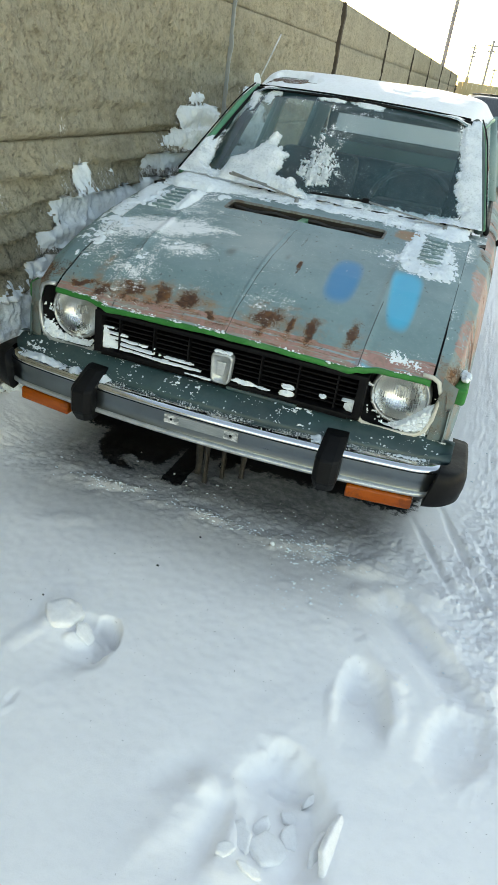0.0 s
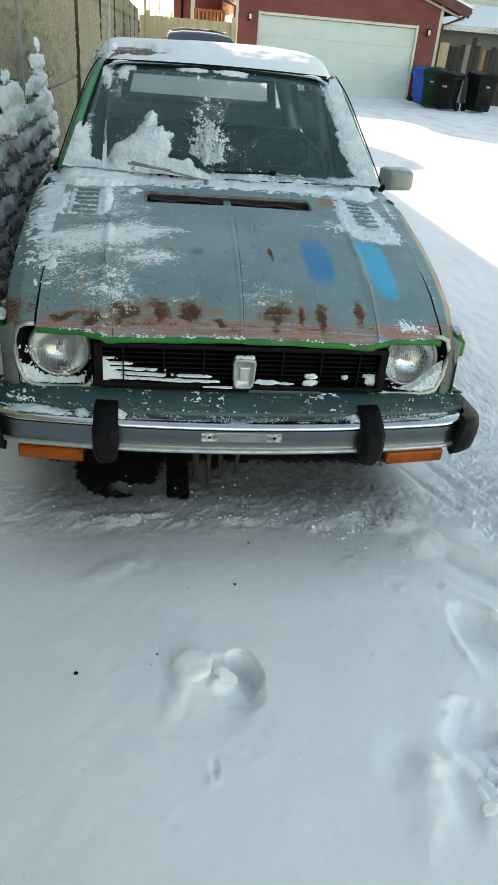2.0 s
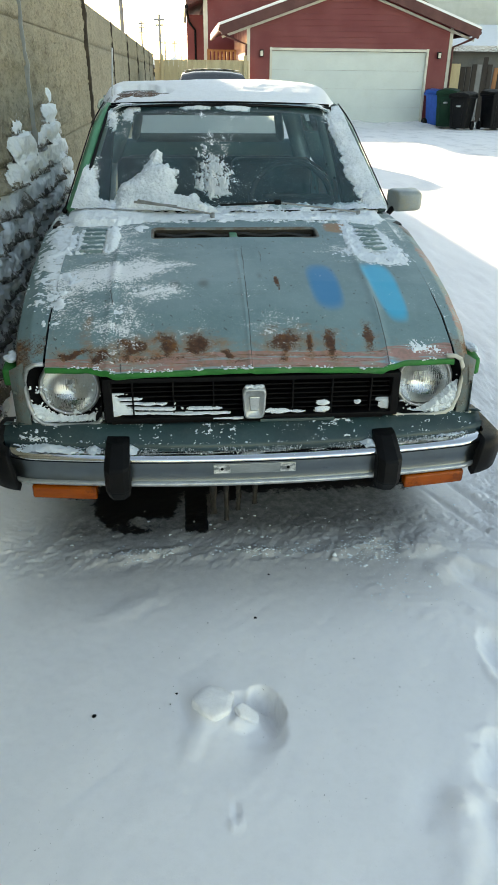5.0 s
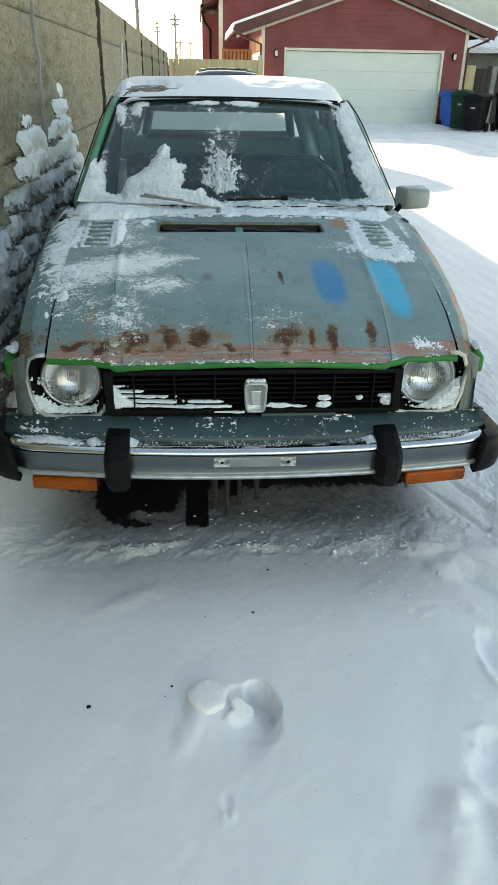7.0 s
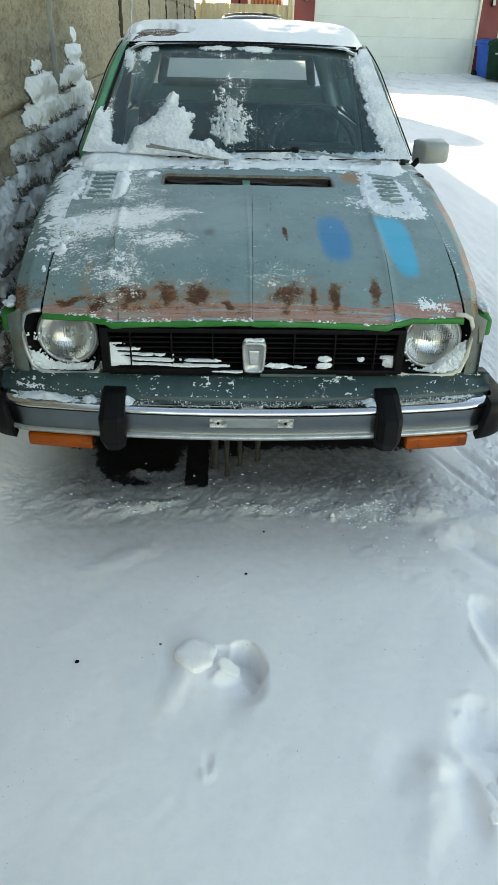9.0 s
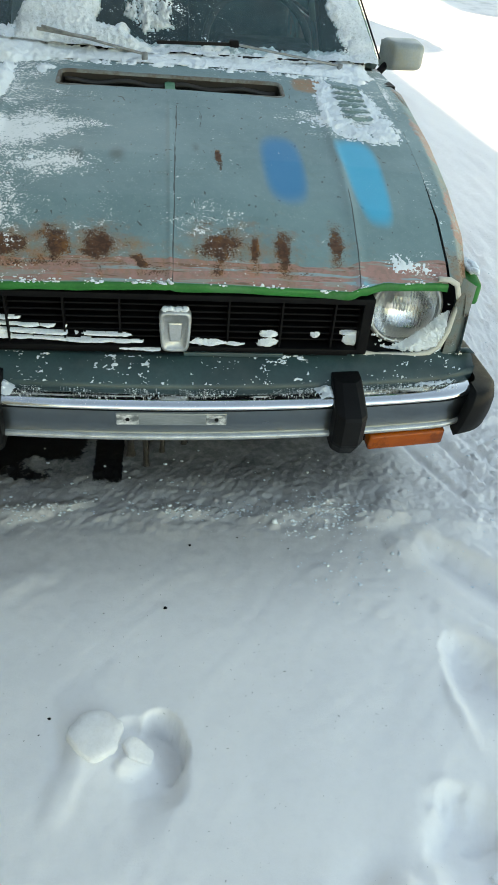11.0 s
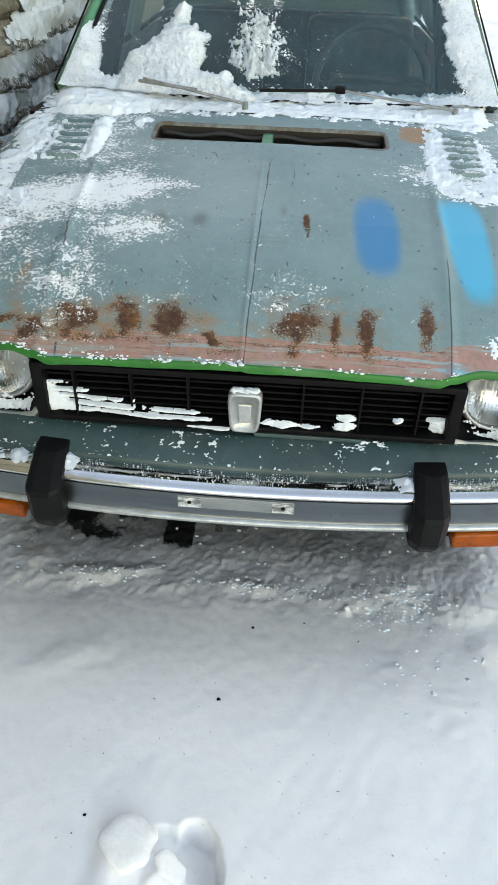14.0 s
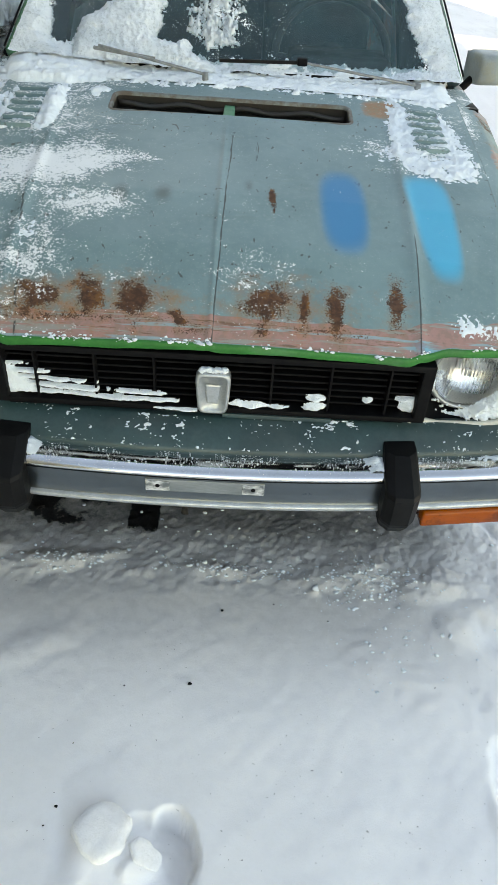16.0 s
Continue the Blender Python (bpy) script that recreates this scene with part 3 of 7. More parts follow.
def oval(x, y, e):
    """Distance from the middle of a turned oval: 1 at its edge."""
    dx, dy, a = x - e[0], y - e[1], radians(e[4])
    return math.hypot((dx * math.cos(a) - dy * math.sin(a)) / e[2], (dx * math.sin(a) + dy * math.cos(a)) / e[3])


def ground_height(x, y):
    z = 0.010 * fbm(x, y, 3.1, 1.4, 3) + 0.002 * fbm(x, y, 9.0, 7, 3)
    near = max(0.0, 1 - max(abs(x), abs(y + 0.4)) / 14)
    z += 0.0012 * fbm(x, y, 1.0, 38, 3) * (1 if near > 0.5 else 0)
    # churned snow along and beside the car
    churn = 1.7 * sstep(0.72, 1.0, x) * sstep(3.6, 2.0, x) * sstep(-0.9, 0.0, y) + sstep(-0.02, 0.12, y) * sstep(0.45, 0.25, y) * sstep(1.2, 0.8, abs(x)) * 0.8
    if churn > 0 and near > 0.5:
        z += churn * (0.006 * fbm(x, y, 5.0, 14, 4) + 0.008 * abs(fbm(x, y, 2.0, 60, 4)) + 0.005 * fbm(x, y, 3.0, 110, 2))
    # a drift against the wall, and under the car a shallow trough
    z += 0.11 * sstep(-0.72, -1.05, x) * (0.6 + 0.5 * fbm(y, 2.0, 0, 2.5, 2))
    if -0.7 < x < 1.6 and -1.1 < y < 0.9:
        wob = 0.13 * fbm(x, y, 7.0, 17, 3) + 0.05 * fbm(x, y, 8.0, 50, 2)
        down = 0.0
        for e in HOLLOWS:
            if abs(x - e[0]) < 0.3 and abs(y - e[1]) < 0.3:
                d = oval(x, y, e) + wob
                if d < 1 + e[6]:
                    k = e[5] * sstep(1 + e[6], 1 - e[6], d) * (1 + 0.10 * fbm(x, y, 4.0, 26, 3))
                    if len(e) > 7:
                        a = radians(e[7])
                        k *= 0.12 + 0.88 * sstep(-1.0, 0.75, ((x - e[0]) * math.sin(a) + (y - e[1]) * math.cos(a)) / min(e[2], e[3]) / 1.4)
                    down = max(down, k)
        z -= down
        for e in HEAPS:
            if abs(x - e[0]) < 0.3 and abs(y - e[1]) < 0.3:
                d = oval(x, y, e) + 2.2 * wob
                if d < 1 + e[6] * 0.5:
                    z += e[5] * sstep(1 + e[6] * 0.5, 1 - e[6], d) * (1 + 0.25 * fbm(x, y, 6.0, 30, 3))
    # wheel tracks of the yard, and heaps by the garage door
    if y > 1.5:
        z += 0.02 * sstep(3, 6, y) * fbm(x * 2.2, y * 0.5, 0, 1.0, 3)
        z += 0.10 * sstep(21.6, 22.3, y) * (1 + fbm(x, y, 1, 1.5, 3)) * sstep(1.5, 2.5, x) * sstep(14, 10, x)
    return z


def axis(fine0, fine1, step, up, down, lo, hi):
    xs = span(fine0, fine1, round((fine1 - fine0) / step))
    for end, sign, ratio in ((hi, 1, up), (lo, -1, down)):
        d, x, out = step, (fine1 if sign > 0 else fine0), []
        while sign * (end - x) > 0:
            d *= ratio
            x += sign * d
            out.append(x)
        xs = xs + out if sign > 0 else out[::-1] + xs
    return xs


gx, gy = axis(-1.1, 1.35, 0.0068, 1.042, 1.2, -900, 900), axis(-1.25, 0.62, 0.0068, 1.042, 1.12, -900, 900)
me = grid_mesh("ground", lambda x, y: (x, y, ground_height(x, y) if abs(x) < 60 and abs(y) < 60 else 0.0), gx, gy)
at = attrs(me, ("wet_shade", "dirt_shade", "road", "trod"))
for i, v in enumerate(me.vertices):
    x, y, _ = v.co
    if -1.2 < x < 1.2 and -0.6 < y < 4:
        wet_shade = max(min(1, blob(x, y, -0.375, 0.47, 0.2, 0.29) * 2.2), 1.0 - max(abs((x + 0.165) / 0.042) ** 3, abs((y - 0.42) / 0.2) ** 3) * 0.62, blob(x, y, -0.03, 0.47, 0.06, 0.1), blob(x, y, 0.08, 0.52, 0.06, 0.1))
        wet_shade -= 0.75 * blob(x, y, -0.36, 0.32, 0.11, 0.06)
        # painted shade: the ground goes near-black further back under the car
        wet_shade = max(wet_shade, sstep(0.32, 0.6, y) * sstep(0.78, 0.6, abs(x)) * 0.8)
        at["wet_shade"][i].value = wet_shade
        # dirt plus painted shade, deepening from before the bumper to under it
        at["dirt_shade"][i].value = max(0.92 * sstep(0.04, 0.30, y) * sstep(0.78, 0.5, abs(x)), 0.46 * sstep(-0.3, 0.1, y) * sstep(0.9, 0.4, abs(x)))
    at["trod"][i].value = clamp(sstep(0.75, 1.05, x) * sstep(-0.5, 0.1, y) + sstep(2, 4, y) + 0.4 * sstep(-0.02, 0.12, y) * sstep(0.5, 0.3, y))
    at["road"][i].value = sstep(4, 14, y) * sstep(30, 24, y) if x > -1 else 0.0
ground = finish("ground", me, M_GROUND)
tagged(ground, "trodden white snow with boot prints over a yard", "ground", kind="structure")

# ---- the concrete wall beside the car ----
WALL_X, WALL_TOP = -1.0, 1.93
POSTS = [2.65 + 2.76 * k for k in range(-2, 8)]


def snow_band(y, z):
    """How much snow clings to the wall at a place: brushed off the car, thicker to the next post."""
    n = fbm(y, z, 1.7, 3.2, 4)
    top = lerp_table(y, [-0.6, 0.2, 0.55, 0.75, 0.95, 1.3, 1.45, 1.6, 1.9, 2.1, 2.3, 2.6, 2.86, 3.2, 3.45, 3.8, 3.95], [0.34, 0.46, 0.52, 0.68, 0.88, 0.84, 0.76, 0.97, 1.04, 1.20, 1.16, 1.08, 1.16, 1.31, 1.12, 0.88, 0.5])
    return clamp((top + 0.10 * n - z) / 0.30) * sstep(4.0, 3.8, y) * sstep(0.0, 0.35, z + 0.2)


def ledge_cover(y, z):
    """Band, place in the course, how far the snow reaches, and the course's own bulk."""
    s = snow_band(y, z)
    row = (z + 0.035 * fbm(y, z, 2.0, 2.2, 3)) / 0.108
    k = math.floor(row)
    flute = fbm(y, z * 0.5, 11.0, 17, 3)
    block = fbm(y, k * 1.7, 3.0, 4.5, 2)
    deep = sstep(0.9, 1.6, s + 0.5 * (1 - z))
    low = 0.34 + 0.14 * flute - 0.22 * block + 0.25 * deep
    reach = sstep(0.0, 0.4, s - 0.05 + 0.1 * fbm(y, z * 0.5, 5.0, 6, 3))
    return s, row - k, low, reach, block, flute


def wall_face(y, z, rough=1.0):
    """The cast face: rough above, rows of broken ledges below."""
    d = 0.016 * fbm(y * 1.6, z, 0.0, 8, 5) + 0.011 * fbm(y * 1.5, z * 0.8, 4.0, 24, 3)
    row = (z + 0.035 * fbm(y, z, 2.0, 2.2, 3)) / 0.108
    saw = row - math.floor(row)
    if rough:
        d += 0.007 * (noise.cell(Vector((y / 0.15 + 0.37 * math.floor(row), math.floor(row) * 1.3, 0.5))) - 0.5) + 0.004 * noise.cell(Vector((y / 0.05, z / 0.07, 3.5)))
    else:
        d += 0.004
    ledge = sstep(1.25, 0.75, z + 0.1 * fbm(y, z, 5.0, 2, 2)) * sstep(3.9, 3.3, y) + 0.2
    d += ledge * (0.055 * (1 - saw) ** 1.3 * (0.7 + 0.6 * fbm(y * 1.6, math.floor(row) * 3.3, 0, 3.5, 3)))
    return d


wall = tagged(new("wall_west"), "tall tan cast-concrete boundary wall with snow on its ledges", "wall", kind="structure")
wall.location = (WALL_X, 0, 0)
COURSES = [(-0.1, 0.972), (0.977, 1.612), (1.616, WALL_TOP)]
for a, b in zip(POSTS, POSTS[1:]):
    close = b > -0.5 and a < 5.3
    for z0, z1 in COURSES:
        y0, y1 = a + (0.034 if abs(a - 2.65) < 0.1 else 0.022 if a < 8 else 0.012), b - (0.034 if abs(b - 2.65) < 0.1 else 0.022 if b < 8 else 0.012)
        step = 0.016 if close else 0.06
        ys, zs = span(y0, y1, round((y1 - y0) / step)), span(z0, z1, max(2, round((z1 - z0) / step)))

        def face(y, z):
            e = min(y - y0, y1 - y, z - z0, z1 - z)
            return (WALL_X + wall_face(y, z) * sstep(0, 0.03, e) - 0.006 * (1 - sstep(0.0, 0.02, e)), y, z)

        me = grid_mesh("panel", face, ys, zs)
        bm = bmesh.new()
        bm.from_mesh(me)
        rim = [e for e in bm.edges if e.is_boundary]
        ext = bmesh.ops.extrude_edge_only(bm, edges=rim)["geom"]
        for v in ext:
            if isinstance(v, bmesh.types.BMVert):
                v.co.x = WALL_X - 0.1
        bm.to_mesh(me)
        bm.free()
        at = attrs(me, ("damp", "frost"))
        damp, frost = at["damp"], at["frost"]
        for i, v in enumerate(me.vertices):
            s = snow_band(v.co.y, v.co.z)
            damp[i].value = clamp(s * 1.4 + 0.3 * sstep(0.6, 0.0, v.co.z))
            spot = max(blob(v.co.y, v.co.z, 0.85, 1.02, 0.16, 0.1), blob(v.co.y, v.co.z, 0.8, 0.9, 0.1, 0.08), blob(v.co.y, v.co.z, 0.45, 0.8, 0.1, 0.1))
            saw, low, reach = ledge_cover(v.co.y, v.co.z)[1:4]
            edge = snow_band(v.co.y, v.co.z - 0.07)
            frost[i].value = clamp(min(1.0, edge * 4) * (0.3 + 0.45 * sstep(low - 0.55, low + 0.1, saw) * reach) + 0.5 * spot)
        finish("panel", me, M_WALL, wall)
def joint(name, y0, y1, x1, z0, mat):
    """An upright strip between two panels, not quite straight."""
    bm = box(WALL_X - 0.12, x1, y0, y1, z0, WALL_TOP, 0.003)
    bmesh.ops.subdivide_edges(bm, edges=[e for e in bm.edges if abs(e.verts[0].co.z - e.verts[1].co.z) > 0.8], cuts=60)
    for v in bm.verts:
        v.co.y += 0.007 * fbm(v.co.z, y0, 0, 7, 3)
        v.co.x += 0.010 * fbm(v.co.z, y0, 4, 11, 4) * (v.co.x > WALL_X - 0.05)
    part(name, bm, mat, wall)


for y in POSTS[1:]:
    if abs(y - 2.65) < 0.1:
        joint("flange", y - 0.033, y - 0.022, WALL_X + 0.016, 0.9, M_FLANGE)
        joint("mortar", y - 0.018, y + 0.034, WALL_X - 0.012, -0.1, M_JOINT)
    else:
        w = 0.022 if y < 8 else 0.012
        joint("mortar", y - w, y + w, WALL_X + (0.03 if y < 8 else 0.014), -0.1, M_JOINT)
bm = box(WALL_X - 0.24, WALL_X - 0.105, POSTS[0], POSTS[-1], -0.1, WALL_TOP - 0.01)
part("backing", bm, M_POST, wall)

# snow lying on the ledges
def wall_snow():
    def thick(y, z):
        s, saw, low, reach, block, flute = ledge_cover(y, z)
        if s <= 0:
            return -0.02
        t = 0.033 * sstep(low - 0.2, low + 0.45, saw) * reach * (0.85 + 0.6 * block)
        t += (0.03 * blob(y, z, 2.2, 1.0, 0.4, 0.16) + 0.045 * blob(y, z, 0.98, 0.62, 0.30, 0.22) + 0.03 * blob(y, z, 1.25, 0.62, 0.25, 0.16) + 0.034 * blob(y, z, 0.45, 0.33, 0.4, 0.2) + 0.028 * blob(y, z, 3.2, 1.0, 0.3, 0.3)) * (0.5 + 0.5 * saw) * (0.9 + 0.4 * flute)
        return t + 0.0018 * fbm(y, z, 8.0, 32, 3) + 0.003 * fbm(y, z, 6.0, 75, 3) - 0.007

    ys, zs = span(-0.7, 4.0, 640), span(0.02, 1.42, 215)
    cache = {(y, z): thick(y, z) for y in ys for z in zs}

    def surf(y, z):
        t = cache[(y, z)]
        return (WALL_X + wall_face(y, z, 0) + max(t, -0.02), y, z)

    me = grid_mesh("wall_snow", surf, ys, zs)
    bm = bmesh.new()
    bm.from_mesh(me)
    n = len(zs)
    bm.verts.ensure_lookup_table()
    low = {i for i, v in enumerate(bm.verts) if cache[(ys[i // n], zs[i % n])] <= 0}
    bmesh.ops.delete(bm, geom=[f for f in bm.faces if all(v.index in low for v in f.verts)], context="FACES")
    bm.to_mesh(me)
    bm.free()
    return drop_loose(me)


tagged(finish("wall_snow", wall_snow(), M_FLUFF), "white snow clinging to the ledges of the concrete wall", "snow", kind="stuff")

# ---- the old hatchback ----
car = thing("car", "derelict grey-green hatchback with rust, spray-paint patches and snow", "car", (0, 1.7, 0))

HY = [0.10, 0.14, 0.20, 0.32, 0.47, 0.68, 0.88, 1.03]
HZ = [0.622, 0.652, 0.692, 0.746, 0.792, 0.834, 0.865, 0.886]


def front_edge(x):
    """Where the hood ends in front: drawn back over the lamps."""
    return 0.119 + 0.024 * sstep(0.37, 0.47, abs(x)) + 0.014 * sstep(0.47, 0.6, abs(x))


def hood_z(x, y):
    a = abs(x)
    base = lerp_table(y, HY, HZ)
    front = sstep(0.75, 0.15, y)
    z = base - (0.012 + 0.009 * front) * (a / 0.575) ** 2 - 0.005 * front * sstep(0.45, 0.6, a)
    z += 0.006 * math.exp(-((a - 0.40) / 0.012) ** 2) * sstep(0.95, 0.6, y)
    z += 0.003 * math.exp(-(x / 0.006) ** 2) * sstep(0.8, 0.65, y)
    return z + 0.0012 * fbm(x, y, 0, 7, 2)


def hood_point(x, v):
    y = front_edge(x) + (1.02 - front_edge(x)) * v
    return Vector((x, y, hood_z(x, y)))


HOOD_L, HOOD_R = -0.575, 0.603
SCOOP = (-0.288, 0.305, 0.822, 0.926)
# rust spots: middle and half sizes
RUSTS = [(-0.326, 0.188, 0.036, 0.026), (-0.231, 0.194, 0.033, 0.031), (-0.147, 0.188, 0.037, 0.030), (-0.42, 0.165, 0.03, 0.012), (-0.5, 0.178, 0.045, 0.009), (0.105, 0.197, 0.043, 0.038),
         (0.176, 0.190, 0.0095, 0.038), (0.238, 0.198, 0.018, 0.042), (0.355, 0.214, 0.02, 0.047), (0.112, 0.465, 0.0065, 0.034), (-0.06, 0.16, 0.03, 0.008), (0.115, 0.43, 0.003, 0.03)]


def hood_frost(x, y):
    f = 0.85 * blob(x, y, -0.48, 0.53, 0.22, 0.11) + 0.85 * blob(x, y, -0.31, 0.585, 0.18, 0.11) + 0.75 * blob(x, y, -0.27, 0.43, 0.16, 0.07) + 0.4 * blob(x, y, -0.19, 0.6, 0.09, 0.035) + 0.6 * blob(x, y, -0.5, 0.86, 0.2, 0.25)
    f += 0.35 * blob(x, y, -0.52, 0.36, 0.14, 0.22) + 0.45 * blob(x, y, -0.34, 0.76, 0.2, 0.16) + 0.45 * blob(x, y, -0.36, 0.26, 0.1, 0.14) + 0.35 * blob(x, y, 0.07, 0.24, 0.14, 0.11)
    f += 0.8 * blob(x, y, 0.42, 0.69, 0.26, 0.12) + 0.55 * blob(x, y, 0.54, 0.86, 0.13, 0.18) + 0.3 * blob(x, y, 0.3, 0.95, 0.2, 0.08) + 0.5 * blob(x, y, -0.3, 0.97, 0.2, 0.1)
    f += 0.45 * blob(x, y, 0.53, 0.18, 0.1, 0.07) + 0.22 * blob(x, y, -0.25, 0.3, 0.6, 0.5)
    f += 0.16 * sstep(-0.2, -0.55, x) * sstep(0.2, 0.4, y)
    return clamp(f + 0.06, 0, 1)


def hood_attributes(me):
    at = attrs(me, ("rust", "pink", "green", "blue", "cyan", "stain", "dark", "smudge", "frost"))
    for i, v in enumerate(me.vertices):
        x, y, z = v.co
        a = abs(x)
        d = y - front_edge(x)
        low = y < 0.56
        rust = stain = 0.0
        if low:
            wx, wy = x + 0.005 * fbm(x, y, 1.5, 26, 3), y + 0.022 * fbm(x, y, 8.5, 18, 3)
            for r in RUSTS:
                k = 1.12 * math.hypot((wx - r[0]) / r[2], (wy - r[1]) / r[3])
                k *= 1 + (0.5 if r[2] > 0.025 else 0.2) * fbm(x, y * 1.3, 5.5, 26, 3)
                if k < 3.4:
                    rust = max(rust, 1.1 - 0.567 * k if k < 1.2 else 0.42 * max(0.0, 1 - (k - 1.2) / 1.1))
                    stain = max(stain, 0.6 * (1 - k / 3.4))
            rust = max(rust, 0.62 * blob(x, y, -0.22, front_edge(x) + 0.036, 0.42, 0.020), 0.5 * blob(x, y, 0.2, front_edge(x) + 0.034, 0.3, 0.016), 0.58 * blob(x, y, -0.47, 0.185, 0.14, 0.03), 0.55 * blob(x, y, -0.03, 0.138, 0.08, 0.016), 0.5 * blob(x, y, 0.28, 0.145, 0.1, 0.016))
        else:
            rust = 0.42 * blob(x, y, 0.40, 0.925, 0.07, 0.06)
        at["rust"][i].value = clamp(rust, 0, 0.9)
        at["pink"][i].value = 0.85 * sstep(*((0.056, 0.040) if x > -0.37 else (0.034, 0.02)), d + 0.008 * fbm(x, 0, 3, 9, 3)) * sstep(-0.002, 0.004, d)
        at["green"][i].value = 0.75 * blob(x, y, -0.33, 0.182, 0.03, 0.02) + 0.55 * sstep(0.012, 0.0, d) * sstep(0.35, 0.5, 0.5 + fbm(x, 0, 6, 8, 3))
        r = abs((x - 0.262 + 0.03 * (y - 0.45)) / 0.054) ** 2.6 + abs((y - 0.452) / 0.142) ** 3.2
        at["blue"][i].value = clamp(1.2 - r)
        cx = lerp_table(y, [0.27, 0.585], [0.467, 0.446])
        r = abs((x - cx) / lerp_table(y, [0.3, 0.55], [0.042, 0.056])) ** 3 + abs((y - 0.438) / 0.168) ** 4.5
        at["cyan"][i].value = clamp(1.2 - r) + 0.5 * blob(x, y, 0.41, 0.135, 0.05, 0.02)
        at["stain"][i].value = stain * 0.8 + 2.6 * blob(x, y, 0.40, 0.925, 0.085, 0.075) + 0.8 * blob(x, y, 0.42, 0.79, 0.05, 0.06) + 0.5 * blob(x, y, 0.27, 0.79, 0.03, 0.04) + 0.75 * blob(x, y, -0.46, 0.3, 0.03, 0.14) + 0.5 * blob(x, y, 0.1, 0.185, 0.5, 0.13) + 0.55 * blob(x, y, -0.35, 0.185, 0.36, 0.12) + 0.35 * blob(x, y, -0.55, 0.3, 0.08, 0.2)
        cxx = 0.004 + 0.022 * (y - 0.1) + 0.0022 * fbm(y, 1.0, 0, 9, 3)
        crack = (0.7 + 0.5 * fbm(y, 4, 0, 16, 3)) * math.exp(-((x - cxx) / (0.0022 + 0.0016 * fbm(y, 9, 0, 30, 3))) ** 2) * sstep(0.73, 0.71, y)
        lx = -0.365 - 0.07 * (y - 0.15) / 0.5
        crack = max(crack, 0.8 * math.exp(-((x - lx) / 0.0035) ** 2) * sstep(0.78, 0.6, y) * (0.45 + 0.55 * (fbm(0, y, 0, 14) > -0.1)))
        crack = max(crack, 0.7 * math.exp(-((x - 0.40 - 0.02 * (y - 0.15)) / 0.0025) ** 2) * sstep(0.42, 0.36, y), 0.6 * math.exp(-((y - 0.752 - 0.03 * x) / 0.0025) ** 2) * sstep(-0.05, -0.1, x) * sstep(-0.34, -0.3, x))
        at["dark"][i].value = crack
        at["smudge"][i].value = 0.9 * blob(x, y, -0.21, 0.45, 0.035, 0.06) + 0.8 * blob(x, y, -0.12, 0.46, 0.035, 0.06) + 0.6 * blob(x, y, 0.06, 0.5, 0.02, 0.05)
        at["frost"][i].value = hood_frost(x, y) * sstep(0.0, 0.01, d)


xs = sorted(set(round(v, 5) for v in span(HOOD_L, HOOD_R, 256) + span(-0.012, 0.032, 40) + span(0.392, 0.412, 10)))
vs = span(0, 1, 190)


def in_scoop(x, y):
    e = 0.018
    qx, qy = max(SCOOP[0] + e - x, x - SCOOP[1] + e, 0), max(SCOOP[2] + e - y, y - SCOOP[3] + e, 0)
    return math.hypot(qx, qy) < e


def hood_keep(x, v):
    return not in_scoop(x, hood_point(x, v).y)


me = drop_loose(grid_mesh("hood", hood_point, xs, vs, hood_keep))
hood_attributes(me)
hood = finish("hood", me, M_HOOD, car, "flat grey-green hood with rust spots and two blue spray patches")

# rolled green front edge
bm = bmesh.new()
rows = []
for x in span(HOOD_L, HOOD_R, 160):
    p = Vector((x, front_edge(x), hood_z(x, front_edge(x))))
    w = 0.0145 + 0.003 * fbm(x, 0, 0, 9)
    rows.append([bm.verts.new(p + Vector(o)) for o in ((0, 0.004, 0.0015), (0, -0.0015, 0.0), (0, -0.0035, -0.003), (0, -0.0045, -w), (0, -0.002, -w - 0.002), (0, 0.02, -w))])
for a, b in zip(rows, rows[1:]):
    for k in range(5):
        bm.faces.new((a[k], b[k], b[k + 1], a[k + 1]))
part("front_lip", bm, M_GREEN, hood, "bright green painted front edge", True)

# the air inlet: a sunk trough with a bridge and rolled rims
bm = bmesh.new()
x0, x1, y0, y1 = SCOOP


def scoop_ring(grow, drop, n=12):
    out = []
    e = 0.018
    for cx, cy, a0 in ((x1 - e, y1 - e, 0), (x0 + e, y1 - e, 90), (x0 + e, y0 + e, 180), (x1 - e, y0 + e, 270)):
        for k in range(n + 1):
            a = radians(a0 + 90 * k / n)
            x, y = cx + (e + grow) * math.cos(a), cy + (e + grow) * math.sin(a)
            out.append(Vector((x, y, hood_z(x, y) - drop)))
    return out


rings = [[bm.verts.new(p) for p in scoop_ring(g, d)] for g, d in ((0.006, -0.0005), (0.003, -0.002), (0.0, -0.0022), (-0.003, 0.0), (-0.004, 0.006))]
for a, b in zip(rings, rings[1:]):
    for k in range(len(a)):
        bm.faces.new((a[k], a[(k + 1) % len(a)], b[(k + 1) % len(a)], b[k]))
part("scoop_rim", bm, M_RIM, hood, "rolled rim of the air inlet", True)
bm = bmesh.new()
rings = [[bm.verts.new(p) for p in scoop_ring(g, d)] for g, d in ((-0.004, 0.006), (-0.001, 0.03), (0.006, 0.09))]
for a, b in zip(rings, rings[1:]):
    for k in range(len(a)):
        bm.faces.new((a[k], a[(k + 1) % len(a)], b[(k + 1) % len(a)], b[k]))
part("scoop_liner", bm, M_INLET, hood, "", True)
